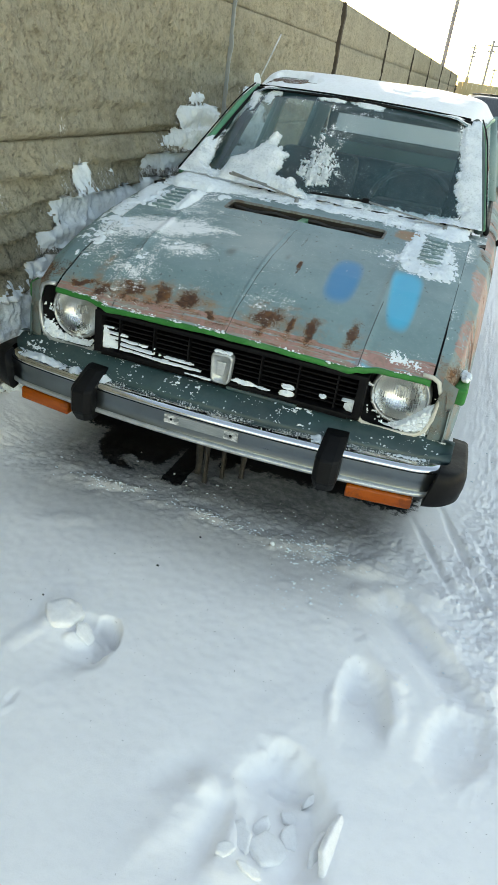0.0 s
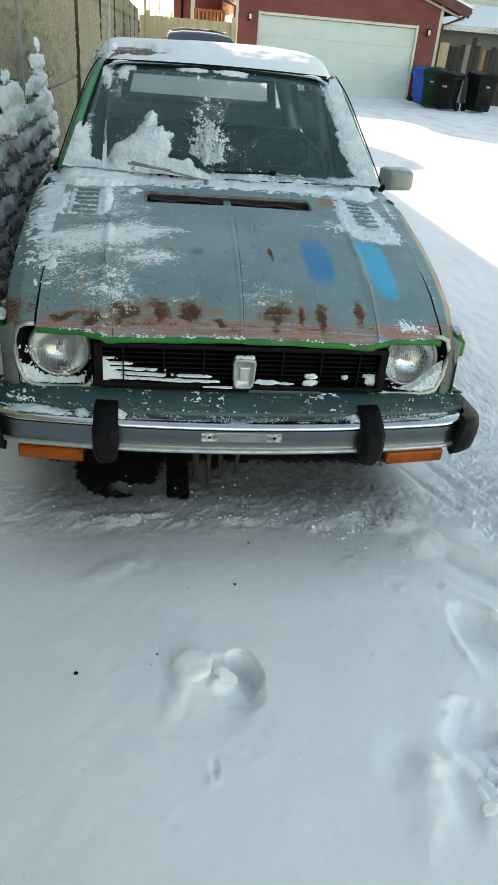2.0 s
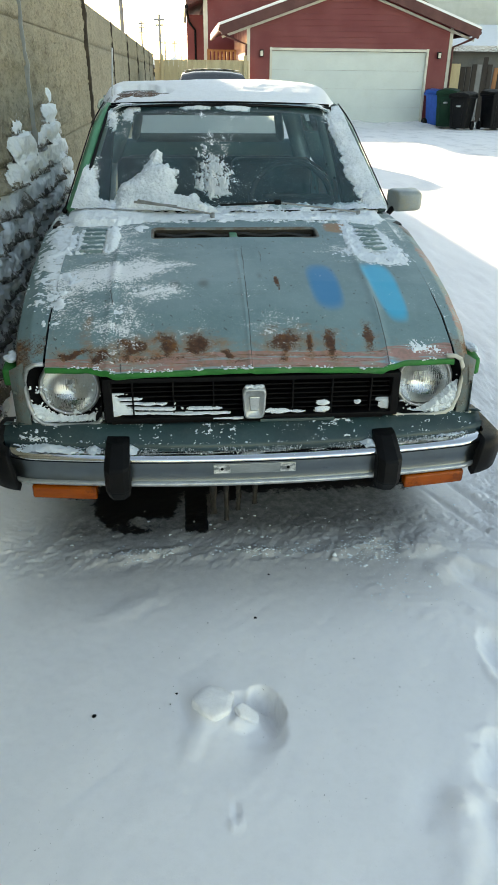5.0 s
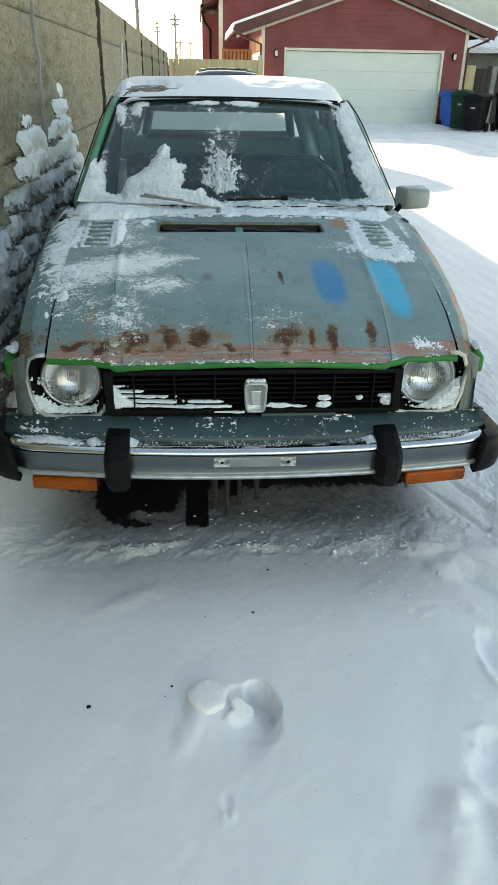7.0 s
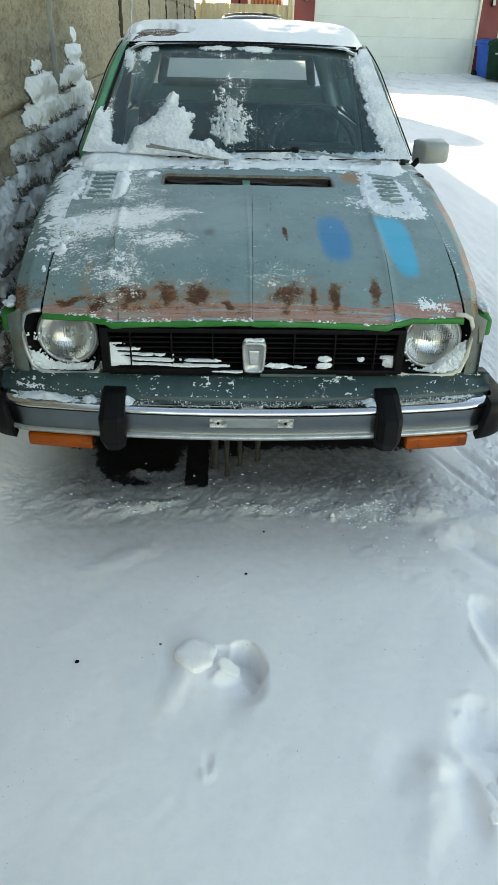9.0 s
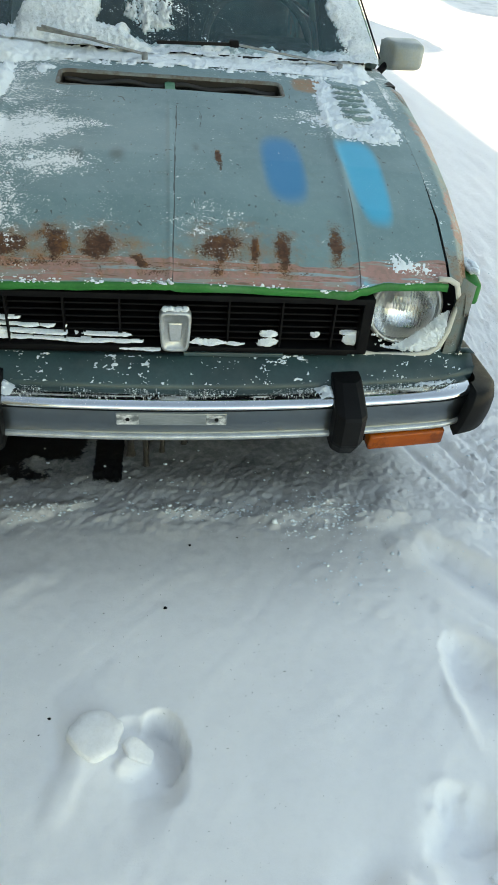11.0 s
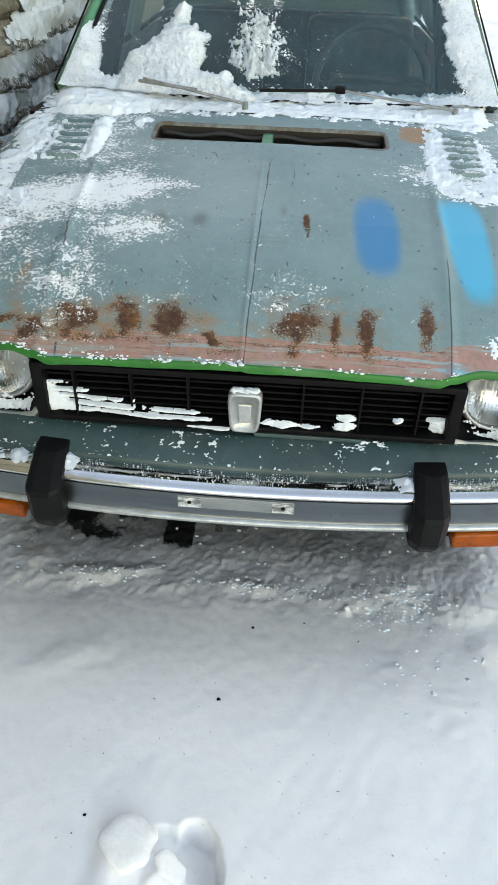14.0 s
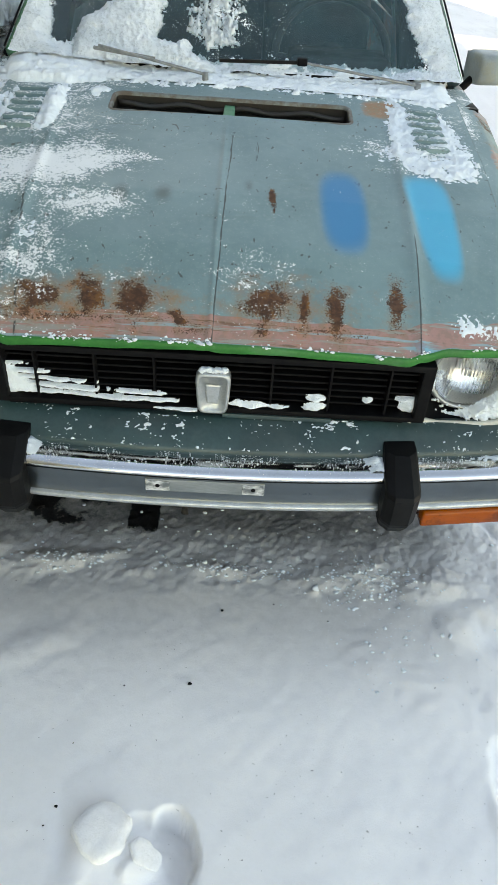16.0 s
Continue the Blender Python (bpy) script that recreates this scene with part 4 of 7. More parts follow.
bm = box(x0 - 0.02, x1 + 0.02, y0 - 0.02, y1 + 0.03, hood_z(0, 0.86) - 0.115, hood_z(0, 0.86) - 0.085)
part("scoop_well", bm, M_BLACK, hood)
bm = box(-0.012, 0.016, y0 - 0.002, y1 + 0.002, hood_z(0, 0.83) - 0.05, hood_z(0, 0.86) - 0.008, 0.004)
part("scoop_bridge", bm, M_PILLAR, hood, "green painted bridge")

bm = tube([(x, y1 - 0.012, hood_z(x, y1) - 0.026 + 0.004 * math.sin(x * 40)) for x in span(x0 + 0.01, x1 - 0.01, 40)], 0.007, 8)
part("scoop_stiffener", bm, M_INLET, hood, "", True)

# louvres at the rear corners
for side in (-1, 1):
    for k in range(6):
        y = 0.72 + 0.04 * k
        xa, xb = side * 0.445, side * 0.535
        bm = bmesh.new()
        za = hood_z(side * 0.49, y)
        prof = [(y - 0.012, 0.0105), (y - 0.006, 0.0125), (y + 0.004, 0.011), (y + 0.016, 0.004), (y + 0.021, 0.0)]
        ra = [bm.verts.new((xa, yy, hood_z(xa, yy) + h * 0.2)) for yy, h in prof]
        rb = [bm.verts.new((xa + side * 0.012, yy, hood_z(xa, yy) + h)) for yy, h in prof]
        rc = [bm.verts.new((xb - side * 0.012, yy, hood_z(xb, yy) + h)) for yy, h in prof]
        rd = [bm.verts.new((xb, yy, hood_z(xb, yy) + h * 0.2)) for yy, h in prof]
        for a, b in ((ra, rb), (rb, rc), (rc, rd)):
            for j in range(len(prof) - 1):
                bm.faces.new((a[j], b[j], b[j + 1], a[j + 1]))
        ob = part("louvre", bm, M_HOOD, hood, "", True)
        part("slot", box(min(xa, xb) + 0.008, max(xa, xb) - 0.008, y - 0.011, y - 0.009, za - 0.002, za + 0.0085), M_HOOD, hood)
        for v in attrs(ob.data, ("frost",))["frost"]:
            v.value = 0.6 if side < 0 else 0.5

# body sides: fenders, doors and tail in one loft per side, with wheel arches
SY = [0.162, 0.30, 0.6, 1.05, 1.6, 2.4, 3.1, 3.45]
SHOULDER = [0.652, 0.672, 0.680, 0.69, 0.70, 0.70, 0.685, 0.62]
BELLY = [0.676, 0.705, 0.722, 0.735, 0.74, 0.74, 0.725, 0.66]
TOPZ = [0.612, 0.700, 0.785, 0.868, 0.872, 0.87, 0.86, 0.83]
WHEELS_Y = (0.70, 2.93)


def side_point(side, y, k):
    """k from 0 (hood gap) over the shoulder down to the sill."""
    sh, be = lerp_table(y, SY, SHOULDER), lerp_table(y, SY, BELLY)
    edge = -HOOD_L if side < 0 else HOOD_R
    zt = hood_z(edge, max(y, front_edge(edge))) - 0.001 if y < 1.02 else lerp_table(y, SY, TOPZ)
    top_in = edge + lerp_table(y, [0.32, 0.46], [0.006, 0.0012]) if y < 1.05 else lerp_table(y, [1.05, 1.2], [edge + 0.006, 0.64])
    top_in = min(top_in, sh - 0.02)
    prof = [(top_in, zt), (top_in + (sh - top_in) * 0.55, zt - 0.006), (sh, zt - 0.03), (sh + (be - sh) * 0.45, zt - 0.085), (be - 0.004, 0.56), (be, 0.48), (be - 0.003, 0.40), (be - 0.03, 0.30), (be - 0.06, 0.22)]
    s = k * (len(prof) - 1)
    i = min(int(s), len(prof) - 2)
    f = s - i
    x, z = (prof[i][n] * (1 - f) + prof[i + 1][n] * f for n in (0, 1))
    return Vector((side * x, y, z))


for side in (-1, 1):
    def keep(y, k):
        p = side_point(side, y, k)
        return all(math.hypot(p.y - w, p.z - 0.25) > 0.31 for w in WHEELS_Y)

    me = drop_loose(grid_mesh("body_side", lambda y, k: side_point(side, y, k), span(0.162, 3.45, 262), span(0, 1, 48), keep))
    at = attrs(me, ("rust", "pink", "green", "blue", "cyan", "stain", "dark", "smudge", "frost"))
    for i, v in enumerate(me.vertices):
        x, y, z = v.co
        at["frost"][i].value = (0.75 * sstep(0.64, 0.6, abs(x)) * sstep(0.25, 0.5, y) if side < 0 else 0.5 * blob(abs(x), y, 0.6, 0.42, 0.05, 0.25) + 0.8 * blob(abs(x), y, 0.6, 0.9, 0.06, 0.25)) + 0.06
        at["pink"][i].value = (0.75 if side > 0 else 0.2) * sstep(0.615, 0.65, abs(x)) * sstep(0.2, 0.3, y) * (0.6 + 0.6 * fbm(y, z, 3, 5))
        at["stain"][i].value = 0.55 * sstep(0.6, 0.66, abs(x)) * (0.5 + fbm(y, z, 1, 7)) + 0.5 * sstep(0.32, 0.2, y) if side > 0 or y < 0.35 else 0.1
        at["rust"][i].value = (0.42 if side < 0 else 0.55) * blob(y, z, 0.25, 0.64, 0.12, 0.1) + (0.5 * sstep(0.62, 0.66, abs(x)) * (0.5 + fbm(y, z, 9, 6)) if side > 0 else 0.26 * sstep(0.36, 0.22, y))
    finish("body_side", me, M_HOOD, car, "patchy primer, rust and grey-green paint on the body side")
    bm = box(-0.02, 0.026, -0.055, 0.06, -0.042, 0.036, 0.014, 3)
    for v in bm.verts:
        v.co.z += 0.25 * v.co.y
        v.co.x *= 0.55 + 0.45 * sstep(0.05, -0.03, v.co.y + 0.3 * v.co.z)
    bmesh.ops.transform(bm, matrix=pose(side * 0.690, 0.255, 0.598, 0, 0, side * -8) @ Matrix.Diagonal((side * 0.9, 0.85, 0.66, 1)), verts=bm.verts[:])
    part("side_marker", bm, M_GREEN, car, "green painted side marker lamp", True)
    # dark gap beside the hood
    bm = tube([((HOOD_L if side < 0 else HOOD_R) + side * 0.003, y, hood_z(HOOD_R, y) - 0.006) for y in span(0.2, 0.46, 12)], 0.003, 6)
    part("hood_gap", bm, M_BLACK, car)

# front panel behind grille and lamps
bm = box(-0.66, 0.66, 0.27, 0.30, 0.30, 0.62)
part("front_panel", bm, M_BLACK, car)
bm = box(-0.4, 0.4, 0.165, 0.2, 0.47, 0.60)
part("radiator_shroud", bm, M_BLACK, car)


def bumper_y(x):
    return 0.0 + 0.05 * (x / 0.63) ** 2 + 0.03 * sstep(0.62, 0.75, abs(x))


# grille of thin slats and uprights
bm = box(-0.395, 0.42, 0.118, 0.16, 0.598, 0.612, 0.004)
box(-0.40, 0.43, 0.118, 0.16, 0.478, 0.490, 0.004, bm=bm)
for side, xe in ((-1, -0.405), (1, 0.425)):
    box(xe - 0.012, xe + 0.012, 0.118, 0.17, 0.478, 0.612, 0.004, bm=bm)
frame_part = part("grille_frame", bm, M_BLACK, car)
for k in range(7):
    z = 0.499 + 0.0152 * k
    bm = box(-0.40, 0.42, 0.122, 0.15, z, z + 0.0045, 0.001, 1, m=None)
    for v in bm.verts:
        v.co.y += 0.02 * (abs(v.co.x) / 0.42) ** 2
    part("slat", bm, M_BLACK, frame_part)
for x in (-0.335, -0.22, -0.105, 0.125, 0.24, 0.355):
    part("upright", box(x - 0.002, x + 0.002, 0.126, 0.15, 0.49, 0.60), M_BLACK, frame_part)

# badge: a plain shield plate
bm = bmesh.new()


def shield(w, h, y, cz):
    pts = []
    for k in range(28):
        a = 2 * math.pi * k / 28
        c, s = math.cos(a), math.sin(a)
        px, pz = abs(c) ** 0.35 * (1 if c > 0 else -1), abs(s) ** 0.35 * (1 if s > 0 else -1)
        pts.append((0.011 + px * w * (1 + 0.10 * pz), y, cz + pz * h))
    return pts


rings = [[bm.verts.new(p) for p in shield(w, h, y, 0.532)] for w, h, y in ((0.0325, 0.0475, 0.125), (0.0325, 0.0475, 0.106), (0.029, 0.044, 0.102), (0.0255, 0.040, 0.103), (0.024, 0.0385, 0.107))]
for a, b in zip(rings, rings[1:]):
    for k in range(28):
        bm.faces.new((a[k], a[(k + 1) % 28], b[(k + 1) % 28], b[k]))
bm.faces.new(rings[-1])
badge = part("badge", bm, M_TRIM, car, "dull silver shield badge", True)
bm = box(-0.004, 0.026, 0.1035, 0.109, 0.510, 0.554, 0.003)
for v in bm.verts:
    v.co.x = 0.011 + (v.co.x - 0.011) * (0.72 + 0.28 * (v.co.z - 0.51) / 0.044)
part("badge_relief", bm, M_TRIM, badge)

# headlamps
for side in (-1, 1):
    cx, cy, cz = (-0.519, 0.187, 0.561) if side < 0 else (0.531, 0.187, 0.557)
    m = Matrix.Translation((cx, cy, cz)) @ pose(0, 0, 0, 90, 0, 0) @ Matrix.Scale(0.905, 4)
    bm = lathe([(0.096, -0.05), (0.098, -0.005), (0.092, 0.004), (0.0865, 0.006), (0.0845, 0.0), (0.083, -0.01)], m, 48)
    lamp = part("headlamp", bm, M_TRIM, car, "round sealed-beam headlamp in a silver ring", True)
    bm = lathe([(0.083, -0.012), (0.07, -0.032), (0.045, -0.05), (0.02, -0.058), (0.0, -0.06)], m, 40)
    part("reflector", bm, M_REFLECT, lamp, "", True)
    bm = lathe([(0.0145, -0.055), (0.0145, -0.022), (0.008, -0.014), (0.0, -0.013)], m, 20)
    part("bulb_shield", bm, M_TRIM, lamp, "", True)
    # fluted glass: a dome with upright prisms
    me = grid_mesh("lens", lambda r, a: m @ Vector((0.0835 * r * math.cos(a), 0.0835 * r * math.sin(a), 0.002 + 0.02 * (1 - r * r) + 0.0009 * math.sin(0.0835 * r * math.cos(a) * 820) * (1 if abs(r * math.sin(a)) > 0.18 else 0.35))), span(0.001, 1, 40), span(0, 2 * math.pi, 96))
    ob = finish("lens", me, M_LENS, lamp, "clear fluted glass")
    # black bowl round the lamp
    bm = bmesh.new()
    nn = 42
    pts_o = []
    for k in range(nn):
        a = 2 * math.pi * k / nn
        dx, dz = math.cos(a), math.sin(a)
        c, s = abs(dx) ** 0.45 * (1 if dx > 0 else -1), abs(dz) ** 0.45 * (1 if dz > 0 else -1)
        pts_o.append((side * 0.531 + c * 0.106, 0.0, 0.550 + s * 0.091))
    ro = [bm.verts.new((px, 0.15 + 0.03 * sstep(0.5, 0.66, abs(px)), pz)) for px, _, pz in pts_o]
    ri = [bm.verts.new((cx + 0.090 * math.cos(2 * math.pi * k / nn), 0.215, cz + 0.090 * math.sin(2 * math.pi * k / nn))) for k in range(nn)]
    for k in range(nn):
        bm.faces.new((ro[k], ro[(k + 1) % nn], ri[(k + 1) % nn], ri[k]))
    part("lamp_bowl", bm, M_BLACK, car, "black lamp surround", True)
    # bright trim round the outer and lower side
    path = [(side * 0.430, 0.148, 0.482), (side * 0.433, 0.146, 0.474), (side * 0.442, 0.147, 0.466), (side * 0.47, 0.149, 0.460), (side * 0.56, 0.153, 0.459), (side * 0.600, 0.157, 0.464), (side * 0.622, 0.160, 0.482), (side * 0.633, 0.162, 0.52), (side * 0.636, 0.163, 0.57), (side * 0.634, 0.162, 0.61), (side * 0.624, 0.160, 0.634), (side * 0.604, 0.158, 0.645), (side * 0.578, 0.157, 0.647)]
    part("lamp_trim", tube(path, 0.0065, 8), M_WHITE if side > 0 else M_TRIM, car, "dull bright trim strip round the lamp", True)
    # fender nose between trim and side
    me = grid_mesh("fender_nose", lambda u, v: Vector((side * (0.634 + 0.046 * u), 0.160 + 0.020 * u * u, 0.44 + 0.212 * v - 0.03 * u * v)), span(0, 1, 6), span(0, 1, 12))
    at = attrs(me, ("rust", "pink", "green", "blue", "cyan", "stain", "dark", "smudge", "frost"))
    for i, v in enumerate(me.vertices):
        at["stain"][i].value, at["rust"][i].value, at["smudge"][i].value = 0.6, 0.34, 0.9
    finish("fender_nose", me, M_HOOD, car)

# valance: sloping shelf over the bumper, and the skirt under it
bm = bmesh.new()
rows = []
for x in span(-0.715, 0.715, 84):
    by = bumper_y(x)
    end = 0.016 * sstep(0.64, 0.715, abs(x))
    prof = [(0.20, 0.455), (0.16, 0.462), (by + 0.122, 0.466 - end), (by + 0.114, 0.464 - end), (by + 0.085, 0.448), (by + 0.062, 0.433), (by + 0.056, 0.424 + end), (by + 0.060, 0.39), (by + 0.10, 0.30), (by + 0.13, 0.27)]
    rows.append([bm.verts.new((x, y, z)) for y, z in prof])
for a, b in zip(rows, rows[1:]):
    for k in range(len(prof) - 1):
        bm.faces.new((a[k], b[k], b[k + 1], a[k + 1]))
part("valance", bm, M_TEAL, car, "dull teal front valance with flecks of snow", True)
bm = box(-0.40, 0.40, 0.135, 0.18, 0.462, 0.474, 0.003)
part("grille_sill", bm, M_BLACK, car)
bm = box(0.03, 0.25, 0.118, 0.15, 0.4665, 0.476, 0.002)
part("sill_insert", bm, M_TEAL, car)

# bumper
PROFILE = [(0.085, 0.412), (0.05, 0.4185), (0.036, 0.4195), (0.024, 0.4190), (0.013, 0.4165), (0.0055, 0.4125), (0.0015, 0.407), (0.002, 0.403), (0.006, 0.401)]


def run(name, prof, mat, x0, x1, parent, label="", n=60):
    bm = bmesh.new()
    rows = [[bm.verts.new((x, bumper_y(x) + y, z)) for y, z in prof] for x in span(x0, x1, n)]
    for a, b in zip(rows, rows[1:]):
        for k in range(len(prof) - 1):
            bm.faces.new((a[k], b[k], b[k + 1], a[k + 1]))
    return part(name, bm, mat, parent, label, True)


bumper = run("bumper", [(0.006, 0.401), (0.005, 0.396), (0.007, 0.37), (0.008, 0.343), (0.006, 0.339)], M_STEEL, -0.69, 0.69, car, "hazy chrome bumper bar with a polished top edge")
run("top_edge", PROFILE, M_CHROME, -0.69, 0.69, bumper, "polished top edge")
run("bottom_edge", [(0.006, 0.339), (0.0, 0.336), (-0.002, 0.330), (0.002, 0.324), (0.012, 0.321), (0.05, 0.320)], M_TRIM, -0.69, 0.69, bumper, "polished lower edge")
run("groove", [(0.0034, 0.4025), (0.0032, 0.3985)], M_BLACK, -0.688, 0.688, bumper)
for side in (-1, 1):
    # rubber end caps that wrap round the corner
    bm = bmesh.new()
    rows = []
    for u in span(0, 1, 18):
        a = sstep(0.0, 0.72, u) * math.pi * 0.5
        px = side * (0.668 + 0.088 * math.sin(a) - 0.012 * max(0.0, u - 0.75))
        py = bumper_y(0.66) - 0.006 + 0.085 * (1 - math.cos(a)) + 0.52 * max(0.0, u - 0.66)
        h0, h1 = 0.300 + 0.020 * u + 0.06 * max(0.0, u - 0.7), 0.424 - 0.012 * u
        nx, ny = side * math.sin(a), -math.cos(a)
        lean = side * 0.022 * (1 - sstep(0.0, 0.5, u))
        prof = [(-0.03, h0 + 0.004), (0.0, h0), (0.010, h0 + 0.010), (0.015, h0 + 0.045), (0.015, h1 - 0.032), (0.008, h1 - 0.007), (-0.002, h1), (-0.04, h1 + 0.002)]
        rows.append([bm.verts.new((px + nx * d + lean * (z - 0.30) / 0.12, py + ny * d, z)) for d, z in prof])
    for a, b in zip(rows, rows[1:]):
        for k in range(len(prof) - 1):
            bm.faces.new((a[k], b[k], b[k + 1], a[k + 1]))
    bm.faces.new(rows[0][::-1])
    bm.faces.new(rows[-1])
    part("end_cap", bm, M_RUBBER, bumper, "black rubber end cap", True)
    # over-riders
    cx = -0.381 if side < 0 else 0.391
    by = bumper_y(cx)
    bm = bmesh.new()
    lev = [(0.294, 0.026, -0.018), (0.298, 0.030, -0.030), (0.326, 0.0345, -0.048), (0.336, 0.035, -0.052), (0.398, 0.0355, -0.052), (0.405, 0.0352, -0.046), (0.438, 0.033, 0.020), (0.444, 0.032, 0.034), (0.445, 0.030, 0.07)]
    rows = []
    for z, w, yf in lev:
        rows.append([bm.verts.new((cx + px, by + py, z)) for px, py in ((-w, 0.09), (-w, yf + 0.022), (-w + 0.004, yf + 0.014), (-w + 0.017, yf), (w - 0.017, yf), (w - 0.004, yf + 0.014), (w, yf + 0.022), (w, 0.09))])
    for a, b in zip(rows, rows[1:]):
        for k in range(7):
            bm.faces.new((a[k], a[k + 1], b[k + 1], b[k]))
    bm.faces.new(rows[0])
    bm.faces.new(rows[-1])
    part("overrider", bm, M_RUBBER, bumper, "black rubber over-rider", False)
    # amber lamps under the bar
    xa, xb = (-0.446, -0.632) if side < 0 else (0.453, 0.642)
    bm = box(min(xa, xb), max(xa, xb), -0.010, 0.05, 0.281, 0.321, 0.008, 3)
    for v in bm.verts:
        v.co.y += bumper_y(v.co.x) + 0.004
    lamp = part("turn_signal", bm, M_ORANGE, car, "amber turn-signal lens under the bumper", True)
    bm = box(min(xa, xb) - 0.004, max(xa, xb) + 0.004, 0.035, 0.08, 0.277, 0.324, 0.004)
    for v in bm.verts:
        v.co.y += bumper_y(v.co.x)
    part("lamp_base", bm, M_BLACK, lamp)

# number plate holder: a scraped strip with two bolt holes
bm = box(-0.113, 0.122, 0.0035, 0.008, 0.363, 0.394, 0.002)
plate = part("plate_holder", bm, M_DULLSTEEL, bumper, "scraped bare licence-plate strip without a plate")
for x0, x1 in ((-0.112, -0.065), (0.078, 0.121)):
    part("scraped_pad", box(x0, x1, 0.0012, 0.006, 0.366, 0.391, 0.002), M_SCRAPE, bumper, "scratched aluminium pad")
    xm = (x0 + x1) / 2
    part("bolt_hole", cyl((xm, 0.0005, 0.380), (xm, 0.004, 0.380), 0.0045, n=14), M_BLACK, bumper)

# wheels
def wheel(x, y, side):
    m = Matrix.Translation((x, y, 0.25)) @ pose(0, 0, 0, 0, 90 * side, 0)
    bm = lathe([(0.165, -0.06), (0.20, -0.075), (0.245, -0.072), (0.262, -0.05), (0.265, 0.0), (0.262, 0.05), (0.245, 0.072), (0.20, 0.075), (0.165, 0.06)], m, 40)
    w = part("wheel", bm, M_RUBBER, car, "black tyre sunk in snow", True)
    bm = lathe([(0.165, 0.055), (0.15, 0.03), (0.10, 0.02), (0.08, 0.045), (0.0, 0.05)], m, 32)
    part("rim", bm, M_TRIM, w, "", True)


for y in WHEELS_Y:
    for side in (-1, 1):
        wheel(side * 0.625, y, side)
# floor pan and inner panels close the body below
part("floor_pan", box(-0.56, 0.56, 0.35, 3.35, 0.26, 0.30), M_BLACK, car)
part("bulkhead", box(-0.60, 0.60, 1.06, 1.09, 0.30, 0.86), M_BLACK, car)
part("tail_panel", box(-0.60, 0.60, 3.38, 3.44, 0.30, 0.99, 0.01), M_HOOD, car)

# ---- cabin ----
W0, W1 = Vector((0, 1.085, 0.895)), Vector((0, 1.545, 1.240))


def screen_point(u, s, out=0.0):
    """u from -1 to 1 across, s from 0 at the cowl to 1 at the roof; bowed in plan."""
    half = 0.585 + (0.478 - 0.585) * s
    p = W0.lerp(W1, s)
    n = Vector((0, -(W1.z - W0.z), W1.y - W0.y)).normalized()
    return Vector((u * half, p.y + 0.085 * u * u * (0.6 + 0.4 * s), p.z)) + n * out + Vector((0, 0, 0.012 * (1 - u * u) * s))


def screen_frost(u, s):
    x = u * (0.585 - 0.107 * s)
    f = 0.6 * blob(x, s, -0.30, 0.25, 0.17, 0.36) + 0.62 * blob(x, s, -0.05, 0.36, 0.13, 0.42) + 0.4 * blob(x, s, -0.04, 0.72, 0.14, 0.2) + 0.42 * blob(x, s, -0.12, 0.95, 0.5, 0.11) + 0.3 * blob(x, s, 0.05, 0.82, 0.1, 0.14)
    f += 0.75 * sstep(0.84, 0.98, u) + 0.8 * sstep(0.86, 0.98, -u) * sstep(0.6, 0.35, s) + 0.9 * sstep(0.06, 0.0, s) + 0.26 * blob(x, s, 0.08, 0.26, 0.16, 0.26) + 0.5 * blob(x, s, -0.45, 0.86, 0.1, 0.2) + 0.24 * blob(x, s, 0.38, 0.88, 0.14, 0.2) + 0.3 * blob(x, s, -0.4, 0.7, 0.1, 0.1)
    return clamp(0.92 * f + 0.02)


me = grid_mesh("windscreen", lambda u, s: screen_point(u, s), span(-1, 1, 120), span(0, 1, 70))
fr = me.attributes.new("frost", "FLOAT", "POINT").data
for i, v in enumerate(me.vertices):
    s = (v.co.z - 0.895) / 0.345
    fr[i].value = screen_frost(v.co.x / (0.585 - 0.107 * clamp(s)), clamp(s))
screen = finish("windscreen", me, M_GLASS, car, "dusty windscreen with frost and scraped snow")
screen.visible_shadow = False
edge = [screen_point(-1, s, 0.003) for s in span(0, 1, 20)] + [screen_point(u, 1, 0.003) for u in span(-1, 1, 30)] + [screen_point(1, 1 - s, 0.003) for s in span(0, 1, 20)] + [screen_point(-u, 0, 0.003) for u in span(-1, 1, 30)]
part("gasket", tube(edge, 0.006, 8), M_RUBBER, screen, "black rubber gasket", True)
# cowl between hood and glass
me = grid_mesh("cowl", lambda x, v: Vector((x, 1.025 + 0.085 * v + 0.07 * (x / 0.585) ** 2 * v, hood_z(x, 1.02) - 0.006 + 0.006 * v)), span(-0.66, 0.66, 60), span(0, 1, 6))
at = attrs(me, ("rust", "pink", "green", "blue", "cyan", "stain", "dark", "smudge", "frost"))
for i, v in enumerate(me.vertices):
    at["frost"][i].value = 0.55
finish("cowl", me, M_HOOD, car)
part("cowl_tray", box(-0.66, 0.66, 1.0, 1.2, 0.80, 0.865), M_BLACK, car)


def roof_point(u, v, out=0.0):
    """u -1..1 across, v 0 at the windscreen to 1 at the tail."""
    y = 1.545 + (3.15 - 1.545) * v
    half = lerp_table(v, [0, 0.12, 0.3, 0.7, 1], [0.495, 0.535, 0.55, 0.545, 0.50])
    zc = lerp_table(v, [0, 0.08, 0.2, 0.4, 0.7, 1], [1.262, 1.296, 1.318, 1.325, 1.31, 1.27])
    a = abs(u)
    z = zc - 0.022 * a ** 2 - 0.045 * max(0, (a - 0.8) / 0.2) ** 2
    return Vector((u * half, y + 0.05 * u * u * (1 - v), z + out))


